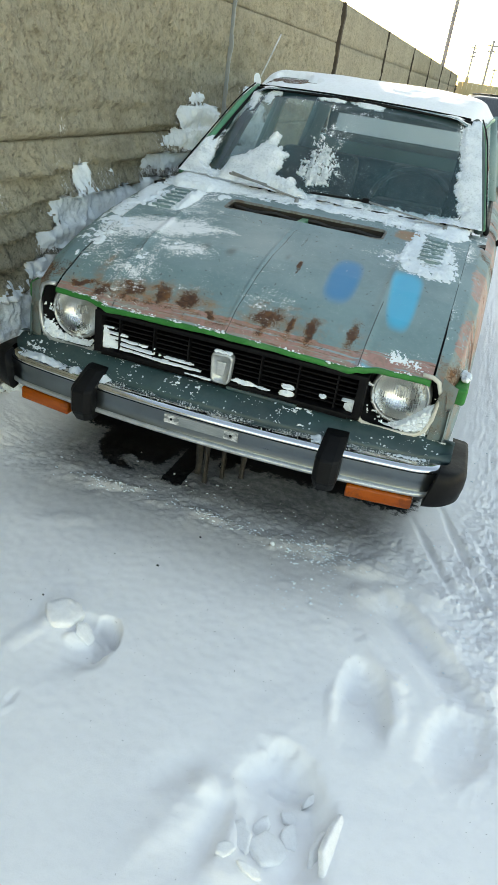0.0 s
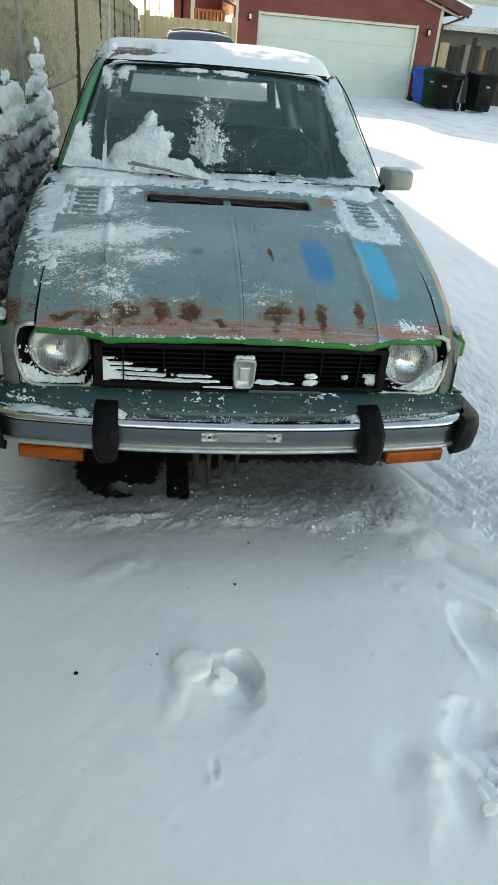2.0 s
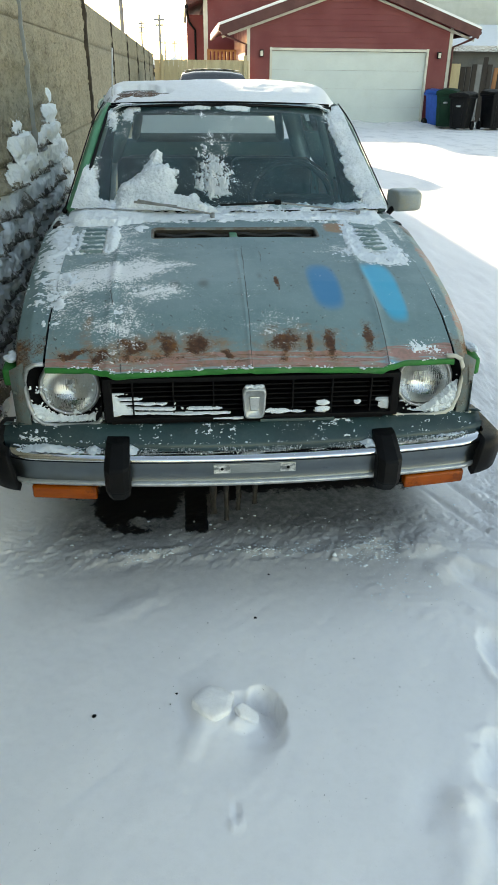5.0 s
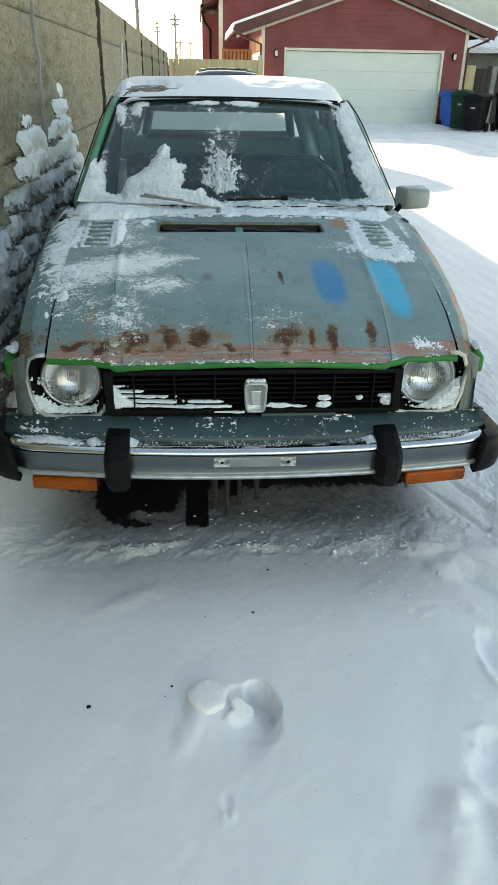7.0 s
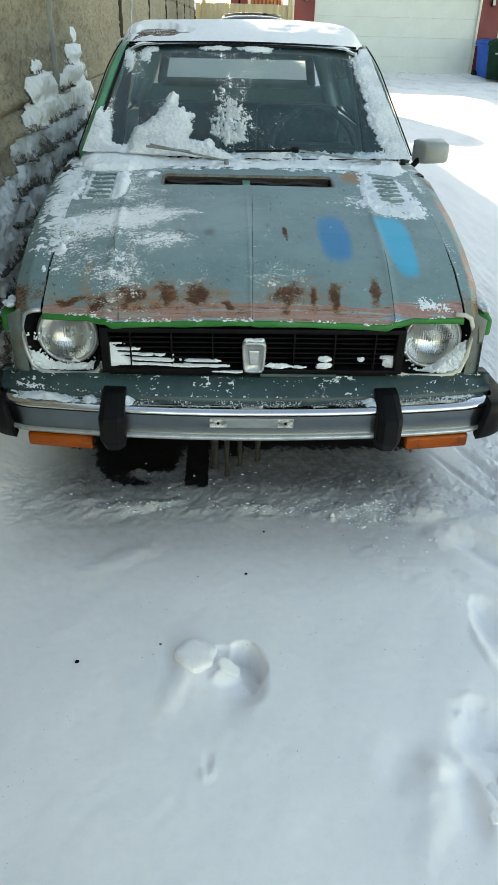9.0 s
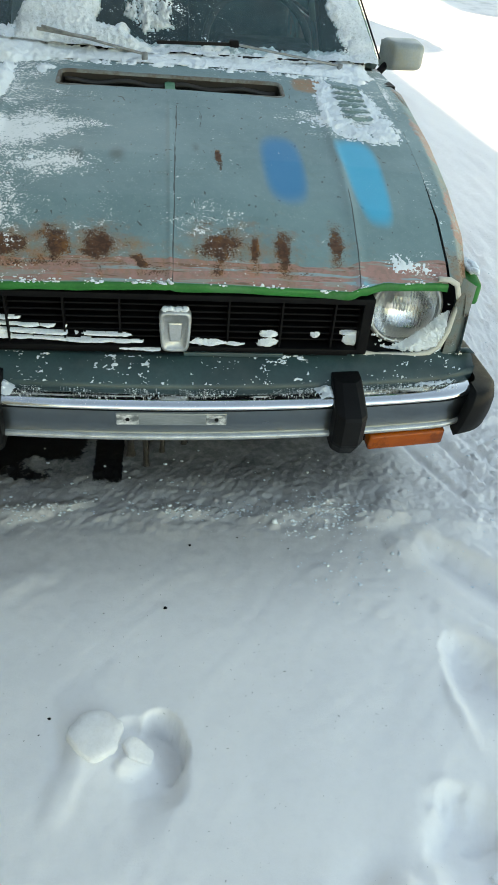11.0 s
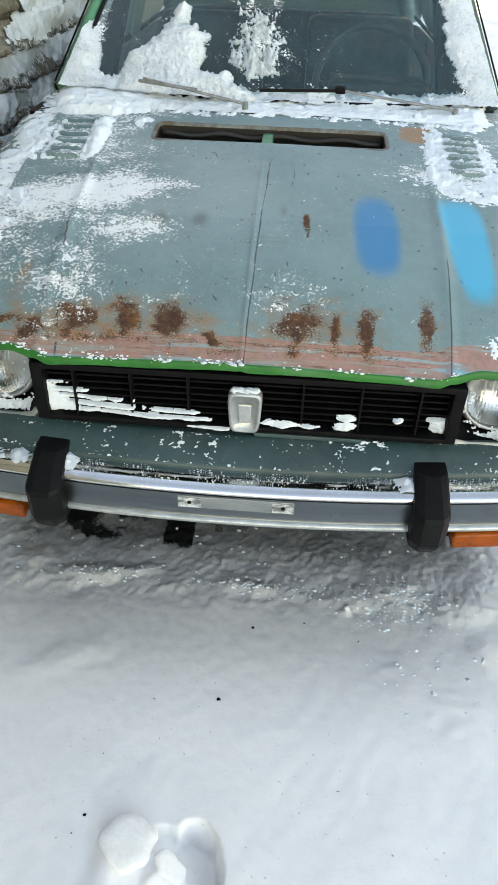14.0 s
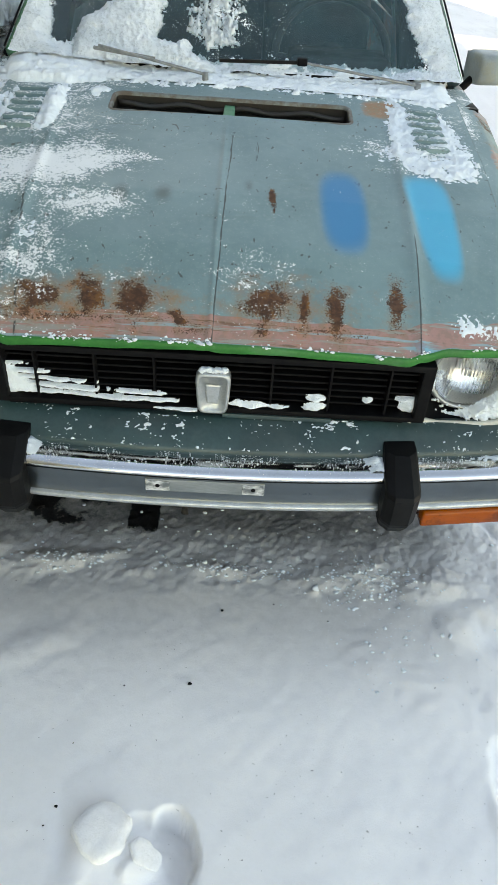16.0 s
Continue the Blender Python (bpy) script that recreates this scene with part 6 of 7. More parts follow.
def bowl_snow(side):
    """Snow packed along the bottom and the outer corner of a lamp surround."""
    def thick(x, z):
        a = abs(x)
        n = lumps(x, z, 40)
        inside = sstep(0.632, 0.625, a) * sstep(0.428, 0.438, a) * sstep(0.460, 0.465, z)
        line = lerp_table(a, [0.43, 0.49, 0.535, 0.58, 0.605, 0.63], [0.492, 0.482, 0.480, 0.494, 0.512, 0.522] if side < 0 else [0.460, 0.464, 0.480, 0.516, 0.545, 0.565])
        return 0.03 * (clamp((line - z) / 0.02, 0, 0.8) + 0.7 * n - 0.22) * inside

    return thick


for side in (-1, 1):
    xs = span(0.42, 0.66, 110)
    snow_on("lamp_snow", "snow packed in the corner of a lamp surround", lambda x, z, o: Vector((x, 0.178 - o, z)), bowl_snow(side), [side * x for x in xs], span(0.456, 0.58, 62))

for side in (-1, 1):
    bm = bmesh.new()
    for k in range(14):
        crumb(side * (0.69 + 0.012 * rng.uniform(-1, 1)), 0.262 + 0.035 * rng.uniform(-1, 1), 0.628 + 0.006 * rng.random(), 0.010, 0.014, 0.007)
    tagged(part("marker_snow", bm, M_FLUFF, None, "", True), "snow on top of the side marker lamp", "snow", kind="stuff")
M_ICE = plain("dirty_ice", (0.06, 0.055, 0.05), (0.025, 0.022, 0.02), 30, 0.35, 0, 0.5, 120, 0.003)
for x, y, r, top in ((-0.105, 0.345, 0.017, 0.30), (-0.062, 0.30, 0.013, 0.29), (-0.018, 0.36, 0.012, 0.30), (0.045, 0.40, 0.014, 0.30)):
    me = grid_mesh("frozen_drip", lambda v, a: (x + (r * (0.55 + 0.9 * v * v + 0.5 * sstep(0.15, 0.0, v)) + 0.006 * fbm(a, v * 4, x * 9, 1.3, 3)) * math.cos(a), y + r * (0.55 + 0.9 * v * v) * math.sin(a), -0.02 + (top + 0.02) * v), span(0, 1, 24), span(0, 2 * math.pi, 12))
    tagged(finish("frozen_drip", me, M_ICE), "dirty grey frozen drip hanging under the front of the car", "ice", "frozen drips under the car")

# broken pieces of crust thrown up by the boots
def snow_piece(x, y, sx, sy, sz, rx, ry, rz, seed):
    """A flat broken plate of crust with an uneven outline and worn edges."""
    r = random.Random(seed)
    b = bmesh.new()
    n = 26
    corners = sorted(r.uniform(-0.25, 0.25) + 2 * math.pi * k / 7 for k in range(7))
    tips = [Vector((math.cos(a), math.sin(a))) * r.uniform(0.82, 1.18) for a in corners]
    out = []
    for k in range(n):
        d = Vector((math.cos(2 * math.pi * k / n), math.sin(2 * math.pi * k / n)))
        best = 1.3
        for p, q in zip(tips, tips[1:] + tips[:1]):
            m = Vector((q.y - p.y, p.x - q.x))
            if m.dot(d) > 1e-6:
                best = min(best, m.dot(p) / m.dot(d)) if m.dot(p) > 0 else best
        out.append(best + r.uniform(-0.04, 0.04))
    rings = []
    for rad, h in ((0.9, -1.0), (1.0, -0.5), (1.0, 0.45), (0.975, 0.8), (0.92, 0.97), (0.6, 1.0), (0.3, 1.02)):
        rings.append([b.verts.new((sx * rad * out[k] * math.cos(2 * math.pi * k / n), sy * rad * out[k] * math.sin(2 * math.pi * k / n), sz * (h + 0.14 * fbm(rad * math.cos(k), rad * math.sin(k), seed, 1.5, 2)))) for k in range(n)])
    for p, q in zip(rings, rings[1:]):
        for k in range(n):
            b.faces.new((p[k], p[(k + 1) % n], q[(k + 1) % n], q[k]))
    b.faces.new(rings[0][::-1])
    b.faces.new(rings[-1])
    bmesh.ops.transform(b, matrix=pose(x, y, ground_height(x, y) + sz * 0.1, rx, ry, rz), verts=b.verts[:])
    tagged(part("snow_chunk", b, M_CRUST, None, "", True), "broken piece of white snow crust beside a boot print", "snow chunk", "broken pieces of snow crust", "object")


for n, a in enumerate(((-0.138, -0.486, 0.050, 0.052, 0.016, 3, 8, 24), (-0.062, -0.520, 0.034, 0.024, 0.008, -4, 22, -30), (0.492, -0.862, 0.020, 0.034, 0.009, 8, -12, 30), (0.545, -0.862, 0.040, 0.034, 0.010, -6, 10, 8), (0.520, -0.815, 0.018, 0.026, 0.008, 10, 8, -24), (0.578, -0.812, 0.020, 0.030, 0.008, 4, 16, 12),
                          (0.566, -0.766, 0.022, 0.014, 0.007, 6, 10, -16), (0.470, -0.905, 0.022, 0.014, 0.008, 10, -6, 18),
                          (0.664, -0.812, 0.036, 0.072, 0.008, 0, 52, -6), (0.642, -0.815, 0.026, 0.055, 0.006, 0, 60, -10), (0.525, -0.925, 0.03, 0.010, 0.010, 12, 12, -10), (0.60, -0.705, 0.03, 0.010, 0.008, 20, 5, 60))):
    snow_piece(*a, n + 3)

# grit and clods on the ground
bm = bmesh.new()
for x, y, r in ((-0.426, -0.503, 0.0055), (0.051, -0.006, 0.0035), (-0.008, -0.195, 0.004), (-0.229, -0.448, 0.0032), (-0.244, -0.482, 0.0016), (-0.143, -0.206, 0.0018), (0.295, -0.02, 0.002), (0.17, 0.02, 0.002)):
    crumb(x, y, ground_height(x, y) + r * 0.4, r, r * 0.8, r * 0.7)
tagged(part("grit", bm, M_BLACK, None, "", True), "scattered dark grit on the snow", "grit", kind="stuff")


def crumbs(name, label, spots, mat):
    """Many small uneven crumbs in one mesh; spots: x, y, z, half sizes."""
    b = bmesh.new()
    bmesh.ops.create_icosphere(b, subdivisions=1, radius=1.0)
    unit = [v.co.copy() for v in b.verts]
    tris = [[v.index for v in f.verts] for f in b.faces]
    b.free()
    vs, fs = [], []
    for x, y, z, rx, ry, rz in spots:
        o, n = rng.random() * 90, len(vs)
        for v in unit:
            k = 1 + 0.7 * noise.noise(v * 1.7 + Vector((o, o, 0)))
            vs.append((x + v.x * rx * k, y + v.y * ry * k, z + v.z * rz * k))
        fs += [[n + i for i in t] for t in tris]
    me = bpy.data.meshes.new(name)
    me.from_pydata(vs, [], fs)
    tagged(finish(name, me, mat), label, "snow", kind="stuff")


spots = []
for cx, cy, sx, sy, n in ((0.40, 0.10, 0.07, 0.035, 260), (0.08, 0.115, 0.08, 0.014, 130), (-0.37, 0.12, 0.05, 0.02, 70), (-0.27, 0.13, 0.03, 0.015, 40), (0.45, -0.08, 0.08, 0.06, 60), (0.85, 0.05, 0.2, 0.12, 60), (0.0, 0.2, 0.5, 0.08, 120), (1.2, 0.6, 0.25, 0.5, 160)):
    for k in range(2 * n):
        x, y = rng.gauss(cx, sx), rng.gauss(cy, sy)
        r = 0.001 + 0.0042 * rng.random() ** 4
        if x > -0.9:
            spots.append((x, y, ground_height(x, y) + r * 0.08, r * rng.uniform(0.8, 1.7), r, r * 0.45))
spots += [(0.27, 0.06, 0.016, 0.009, 0.008, 0.008)]
crumbs("snow_clods", "small clods of churned snow in front of the car", spots, M_FLUFF)
spots = []
for k in range(420):
    x = rng.uniform(-0.57, 0.02) if k < 330 else rng.uniform(0.02, 0.55)
    if fbm(x, 0, 4, 12, 3) < -0.1:
        continue
    r = 0.0008 + 0.0026 * rng.random() ** 2.5
    y = front_edge(x) + rng.gauss(0.0, 0.004)
    spots.append((x, y, hood_z(x, max(y, front_edge(x))) + 0.0015, r * rng.uniform(1, 2), r, r * 0.8))
crumbs("lip_frost", "crumbs of frost along the green front edge", spots, M_FLUFF)
spots = []
for k in range(2400):
    x, v = rng.uniform(-0.66, 0.66), rng.random()
    if fbm(x, v * 0.05, 9, 16, 3) + 0.25 * sstep(0.12, 0.32, x) < -0.02:
        continue
    r = 0.0004 + 0.0013 * rng.random() ** 3
    spots.append((x, bumper_y(x) + 0.020 + 0.04 * v, 0.4205, r * rng.uniform(0.9, 1.6), r, r * 0.7))
for k in range(3400):
    x, v = rng.uniform(-0.68, 0.68), rng.random()
    if fbm(x, v * 0.12, 2, 13, 3) < 0.02:
        continue
    r = 0.0005 + 0.0022 * rng.random() ** 3
    p = shelf_point(x, v, 0.0)
    spots.append((x, p.y, p.z, r * rng.uniform(0.9, 1.7), r, r * 0.7))
crumbs("front_frost", "fine frost crumbs on bumper top and valance", spots, M_FLUFF)

# ---- yard behind: garage, fence, house, bins, parked car, poles ----
GY = 22.5


def clapboard(parent, mat, x0, x1, z0, zfun, y, board=0.15, proud=0.018, facing=-1):
    """Overlapping boards up to zfun(x), each one a slanted strip with a lip, cut to the gable."""
    z, top = z0, max(zfun(x0 + (x1 - x0) * k / 20) for k in range(21))
    while z < top:
        xs = [x for x in span(x0, x1, 160) if zfun(x) > z + board * 0.5]
        if len(xs) > 1:
            bm = bmesh.new()
            a, b = xs[0], xs[-1]
            p = [(a, y + facing * proud, z), (b, y + facing * proud, z), (b, y + facing * 0.002, z + board), (a, y + facing * 0.002, z + board), (a, y, z), (b, y, z)]
            v = [bm.verts.new(q) for q in p]
            bm.faces.new((v[0], v[1], v[2], v[3]))
            bm.faces.new((v[4], v[5], v[1], v[0]))
            part("siding_board", bm, mat, parent)
        z += board


garage = thing("garage", "dark red sided double garage with a white sectional door", "garage", (5.05, GY, 0))
GX0, GX1, RIDGE, EAVE = 1.86, 8.22, 3.86, 2.78


def gable(x):
    return EAVE + (RIDGE - EAVE) * (1 - abs(x - 5.04) / (5.04 - GX0)) + 0.02


clapboard(garage, M_SIDING, GX0, GX1, 2.15, gable, GY)
for a, b in ((GX0, 2.55), (7.53, GX1)):
    clapboard(garage, M_SIDING, a, b, -0.1, lambda x: 2.15, GY)
part("core", box(GX0 + 0.02, 2.52, GY + 0.004, 28.9, -0.1, 2.78), M_SIDING, garage)
part("core", box(7.58, GX1 - 0.02, GY + 0.004, 28.9, -0.1, 2.78), M_SIDING, garage)
part("lintel", box(2.52, 7.58, GY + 0.004, 28.9, 2.16, 2.78), M_SIDING, garage)
for k in range(4):
    z0 = 0.02 + 0.512 * k
    part("door_panel", box(2.62, 7.46, GY + 0.07, GY + 0.11, z0, z0 + 0.5095, 0.004), M_DOOR, garage, "white ribbed door panel")
for name, b in (("jamb", (2.55, 2.62, GY - 0.03, GY + 0.12, -0.05, 2.16)), ("jamb", (7.46, 7.53, GY - 0.03, GY + 0.12, -0.05, 2.16)), ("head_trim", (2.55, 7.53, GY - 0.032, GY + 0.12, 2.075, 2.15)), ("corner_board", (GX0 - 0.02, GX0 + 0.08, GY - 0.03, GY + 0.05, -0.1, 2.8)), ("corner_board", (GX1 - 0.08, GX1 + 0.02, GY - 0.03, GY + 0.05, -0.1, 2.8))):
    part(name, box(*b, 0.006), M_WHITE, garage, "cream painted trim")
for side, xe in ((-1, 1.02), (1, 8.97)):
    d = Vector((xe - 5.04, 0, EAVE - 0.23 - RIDGE))
    L = d.length
    ang = math.degrees(math.atan2(-d.z, abs(d.x)))
    for name, z0, z1, y0, y1, mt in (("roof", 0.02, 0.10, GY - 0.35, 29.2, M_SHINGLE), ("barge_board", -0.17, 0.02, GY - 0.36, GY - 0.32, M_SHINGLE), ("soffit", -0.02, 0.02, GY - 0.34, GY + 0.0, M_SHINGLE), ("roof_snow", 0.1, 0.17, GY - 0.3, 29.0, M_SNOW), ("rake_trim", -0.235, -0.17, GY - 0.06, GY - 0.02, M_WHITE)):
        m = Matrix.Translation((5.04, 0, RIDGE + 0.05)) @ pose(0, 0, 0, 0, side * ang, 0)
        bm = box(0 if side > 0 else -L, L if side > 0 else 0, y0, y1, z0, z1, m=m)
        part(name, bm, mt, garage)
    part("gutter", tube([(xe, GY - 0.3, 2.60), (xe, 29, 2.60)], 0.06, 8), M_SHINGLE, garage)
    x2 = GX0 - 0.04 if side < 0 else GX1 + 0.04
    part("downpipe", tube([(xe, GY - 0.15, 2.56), (xe + (x2 - xe) * 0.3, GY - 0.12, 2.42), (x2, GY - 0.06, 2.22), (x2, GY - 0.05, 0.1)], 0.035, 8), M_SHINGLE, garage)
for x in (2.29, 7.85):
    lamp = part("wall_lamp", box(x - 0.055, x + 0.055, GY - 0.13, GY - 0.02, 1.90, 2.09, 0.01), M_BLACK, garage, "small black and white wall lamp")
    part("lamp_glass", box(x - 0.042, x + 0.042, GY - 0.135, GY - 0.10, 1.92, 2.06, 0.004), M_WHITE, lamp)

# red house behind, with a deck
house = thing("house", "dark red sided two-storey house behind the garage", "house", (4.0, 33, 0))
clapboard(house, M_SIDING, 0.78, 8.8, -0.1, lambda x: 4.05 + max(0, (min(x, 9.6 - x) - 0.78)) * 0.42, 30.0)
part("core", box(0.80, 8.78, 30.02, 38, -0.1, 4.0), M_SIDING, house)
part("bay", box(0.12, 0.80, 31.2, 36, -0.1, 3.55), M_SIDING, house, "red bump-out")
part("corner_board", box(0.76, 0.92, 29.96, 30.06, -0.1, 4.0), M_WHITE, house)
for side, x0, z0, x1, z1 in ((-1, 4.9, 5.75, 0.1, 3.72), (1, 4.9, 5.75, 9.6, 3.72)):
    bm = bmesh.new()
    v = [bm.verts.new(p) for p in ((x0, 29.5, z0), (x1, 29.5, z1), (x1, 38.2, z1), (x0, 38.2, z0), (x0, 29.5, z0 + 0.22), (x1, 29.5, z1 + 0.22), (x1, 38.2, z1 + 0.22), (x0, 38.2, z0 + 0.22))]
    for f in ((0, 1, 2, 3), (4, 5, 6, 7), (0, 1, 5, 4), (1, 2, 6, 5), (2, 3, 7, 6), (3, 0, 4, 7)):
        bm.faces.new([v[k] for k in f])
    part("roof", bm, M_SHINGLE, house, "dark brown roof edge")
part("gutter", tube([(0.1, 29.45, 3.70), (0.1, 38, 3.70)], 0.07, 8), M_BLACK, house)
part("downpipe", tube([(0.12, 31.0, 3.66), (0.2, 31.1, 3.3), (0.45, 31.15, 3.0), (0.45, 31.15, 0)], 0.045, 8), M_BLACK, house)
win = part("window", box(2.15, 2.62, 29.93, 30.05, 2.05, 3.15, 0.01), M_WHITE, house, "white framed window")
part("pane", box(2.22, 2.55, 29.915, 29.93, 2.12, 3.08), M_DARKGLASS, win)
deck = thing("deck", "orange cedar deck with a slatted rail", "deck", (1.6, 28.6, 0))
part("deck_floor", box(0.8, 2.6, 27.6, 29.9, 1.62, 1.74), M_CEDAR, deck)
part("top_rail", box(0.8, 2.5, 27.6, 27.7, 2.17, 2.23), M_CEDAR, deck)
for k in range(12):
    part("baluster", box(0.82 + 0.14 * k, 0.90 + 0.14 * k, 27.62, 27.68, 1.74, 2.17), M_CEDAR, deck)
for x in (0.8, 2.5):
    part("deck_post", box(x, x + 0.1, 27.58, 27.72, 0, 2.25), M_CEDAR, deck)

# board fence at the end of the wall
fence = thing("fence", "pale new wooden board fence at the end of the wall", "fence", (0.4, 22.2, 0))
rng = random.Random(3)
for k in range(20):
    x = -0.96 + 0.142 * k
    h = 1.79 + rng.uniform(-0.004, 0.004)
    part("board", box(x, x + 0.139, 22.2, 22.22 + 0.004 * rng.random(), 0.0, h, 0.003, 1), M_FENCE, fence)
part("rail", box(-0.98, 1.86, 22.225, 22.265, 0.4, 0.49), M_FENCE, fence)
part("rail", box(-0.98, 1.86, 22.225, 22.265, 1.45, 1.54), M_FENCE, fence)
for x in (-0.78, 1.72):
    part("fence_post", box(x, x + 0.1, 22.12, 22.2, 0, 1.92, 0.005), M_FENCE, fence)

# old fence, boards and neighbour's sheds beyond the bins
for k in range(18):
    x = 8.55 + 0.175 * k + (0.1 if k > 0 else 0)
    h = 1.74 + rng.uniform(-0.08, 0.05) + (0.3 if k in (5, 11) else 0)
    mt = M_FENCE if k == 0 else M_CEDAR if k == 7 else M_POLE if k == 4 else M_OLDWOOD
    bm = box(x - (0.06 if k == 0 else 0), x + (0.24 if k == 0 else 0.155), 23.0 + 0.03 * rng.random(), 23.06, 0, h, 0.006, 1)
    bmesh.ops.rotate(bm, verts=bm.verts[:], cent=(x, 23, 0), matrix=Matrix.Rotation(radians(rng.uniform(-0.8, 0.8) + (2.0 if k == 7 else 0)), 3, "Y"))
    label = {M_FENCE: "pale wide upright board leaning behind the bins", M_CEDAR: "orange new upright board behind the bins", M_POLE: "greyed upright fence board behind the bins"}
    tagged(part("fence_board", bm, mt), label.get(mt, "weathered dark upright fence board behind the bins"), "board", "boards behind the bins")
shed = thing("shed", "low grey-sided shed with a snowy roof", "shed", (11.5, 26, 0))
clapboard(shed, M_GREYSIDE, 8.7, 15, -0.1, lambda x: 2.25, 25.5)
part("core", box(8.7, 15, 25.52, 30, -0.1, 2.25), M_GREYSIDE, shed)
part("fascia", box(8.5, 15.2, 25.15, 25.25, 2.2, 2.38), M_SHINGLE, shed)
bm = bmesh.new()
v = [bm.verts.new(p) for p in ((8.5, 25.15, 2.38), (15.2, 25.15, 2.38), (15.2, 30, 3.3), (8.5, 30, 3.3), (8.5, 25.15, 2.2), (15.2, 25.15, 2.2), (15.2, 30, 3.1), (8.5, 30, 3.1))]
for f in ((0, 1, 2, 3), (4, 5, 6, 7), (0, 1, 5, 4), (1, 2, 6, 5), (2, 3, 7, 6), (3, 0, 4, 7)):
    bm.faces.new([v[k] for k in f])
part("snowy_roof", bm, M_SNOW, shed)
far = thing("neighbour_house", "pale green-grey sided neighbouring house", "house", (12, 34, 0))
clapboard(far, M_PALESIDE, 9.2, 20, 0, lambda x: 7.0, 32.0, 0.2)
part("core", box(9.2, 20, 32.02, 40, 0, 7.0), M_PALESIDE, far)
part("roof", box(8.8, 20.4, 31.6, 40.4, 7.0, 7.3), M_SHINGLE, far)


def bin_thing(x, y, mat, label, turn, h=1.05, w=0.58):
    b = thing("wheelie_bin", label, "bin", (x, y, 0), "bins by the garage")
    m = Matrix.Translation((x, y, 0)) @ pose(0, 0, 0, 0, 0, turn)

    def shaped(name, bm, material, taper=True):
        if taper:
            for v in bm.verts:
                k = 0.74 + 0.26 * clamp(v.co.z / h) ** 0.8
                v.co.x *= k
                v.co.y *= k
        bmesh.ops.transform(bm, matrix=m, verts=bm.verts[:])
        return part(name, bm, material, b, "", True)

    body = box(-w / 2, w / 2, -0.33, 0.33, 0.05, h - 0.10, 0.045, 3)
    bmesh.ops.subdivide_edges(body, edges=[e for e in body.edges if abs(e.verts[0].co.z - e.verts[1].co.z) > 0.4], cuts=5)
    shaped("body", body, mat)
    shaped("front_panel", box(-w * 0.34, w * 0.34, -0.338, -0.32, 0.22, h - 0.24, 0.006, 1), mat)
    for sx in (-0.3, 0.3):
        shaped("rib", box(w * sx - 0.02, w * sx + 0.02, -0.345, -0.325, 0.1, h - 0.2, 0.006, 1), mat)
    shaped("rim", box(-w / 2 - 0.025, w / 2 + 0.025, -0.365, 0.355, h - 0.135, h - 0.085, 0.015, 2), mat, False)
    lid = box(-w / 2 - 0.015, w / 2 + 0.015, -0.38, 0.34, h - 0.085, h - 0.03, 0.022, 3)
    bmesh.ops.subdivide_edges(lid, edges=[e for e in lid.edges if abs(e.verts[0].co.x - e.verts[1].co.x) > 0.3], cuts=4)
    for v in lid.verts:
        v.co.z += (0.055 * (1 - (v.co.x / (w / 2 + 0.02)) ** 2) + 0.04 * clamp((v.co.y + 0.38) / 0.7)) * (1 if v.co.z > h - 0.06 else 0)
    shaped("lid", lid, mat, False)
    shaped("lid_lip", box(-0.12, 0.12, -0.41, -0.37, h - 0.09, h - 0.06, 0.008, 2), mat, False)
    shaped("tag", box(-0.07, 0.07, -0.352, -0.340, h - 0.36, h - 0.31, 0.0), M_TRIM)
    part("grip", cyl(m @ Vector((-w / 2, 0.40, h - 0.08)), m @ Vector((w / 2, 0.40, h - 0.08)), 0.018), mat, b, "", True)
    for sx in (-1, 1):
        part("grip_arm", box(sx * w * 0.42 - 0.02, sx * w * 0.42 + 0.02, 0.32, 0.41, h - 0.14, h - 0.06, 0.008, 1, m=m), mat, b)
        part("bin_wheel", cyl(m @ Vector((sx * w * 0.40, 0.28, 0.12)), m @ Vector((sx * w * 0.5, 0.28, 0.12)), 0.12, n=20), M_RUBBER, b, "", True)
    return b


bin_thing(7.86, 22.05, M_BINBLUE, "blue plastic wheelie bin by the garage corner", 20, 1.02, 0.52)
bin_thing(7.90, 21.3, M_BINGREEN, "dark green plastic wheelie bin in snow", -28, 1.05)
bin_thing(8.1, 20.5, M_BINBLACK, "black plastic wheelie bin with a closed lid", -42, 0.98)
bin_thing(9.15, 20.6, M_BINBLACK, "black plastic wheelie bin with snow on its lid", 12, 1.04, 0.66)
snow_on("bin_lid_snow", "thin snow on the lid of a bin", lambda u, v, o: Vector((9.15 + u * 0.3, 20.6 + v * 0.3, 1.04 - 0.02 * v * v - 0.035 * u * u + 0.02 * v + o)), lambda u, v: 0.03 + 0.03 * lumps(u * 0.3, v * 0.3, 9) - 0.06 * sstep(0.75, 1.0, max(abs(u), abs(v))), span(-1, 1, 20), span(-1, 1, 20), M_SNOW)
snow_on("bin_lid_snow", "small heap of snow on the blue bin", lambda u, v, o: Vector((8.0 + u * 0.1, 22.0 + v * 0.12, 1.03 + o)), lambda u, v: 0.05 * (1 - u * u - v * v) + 0.02 * lumps(u * 0.1, v * 0.1, 20), span(-1, 1, 14), span(-1, 1, 14), M_SNOW)
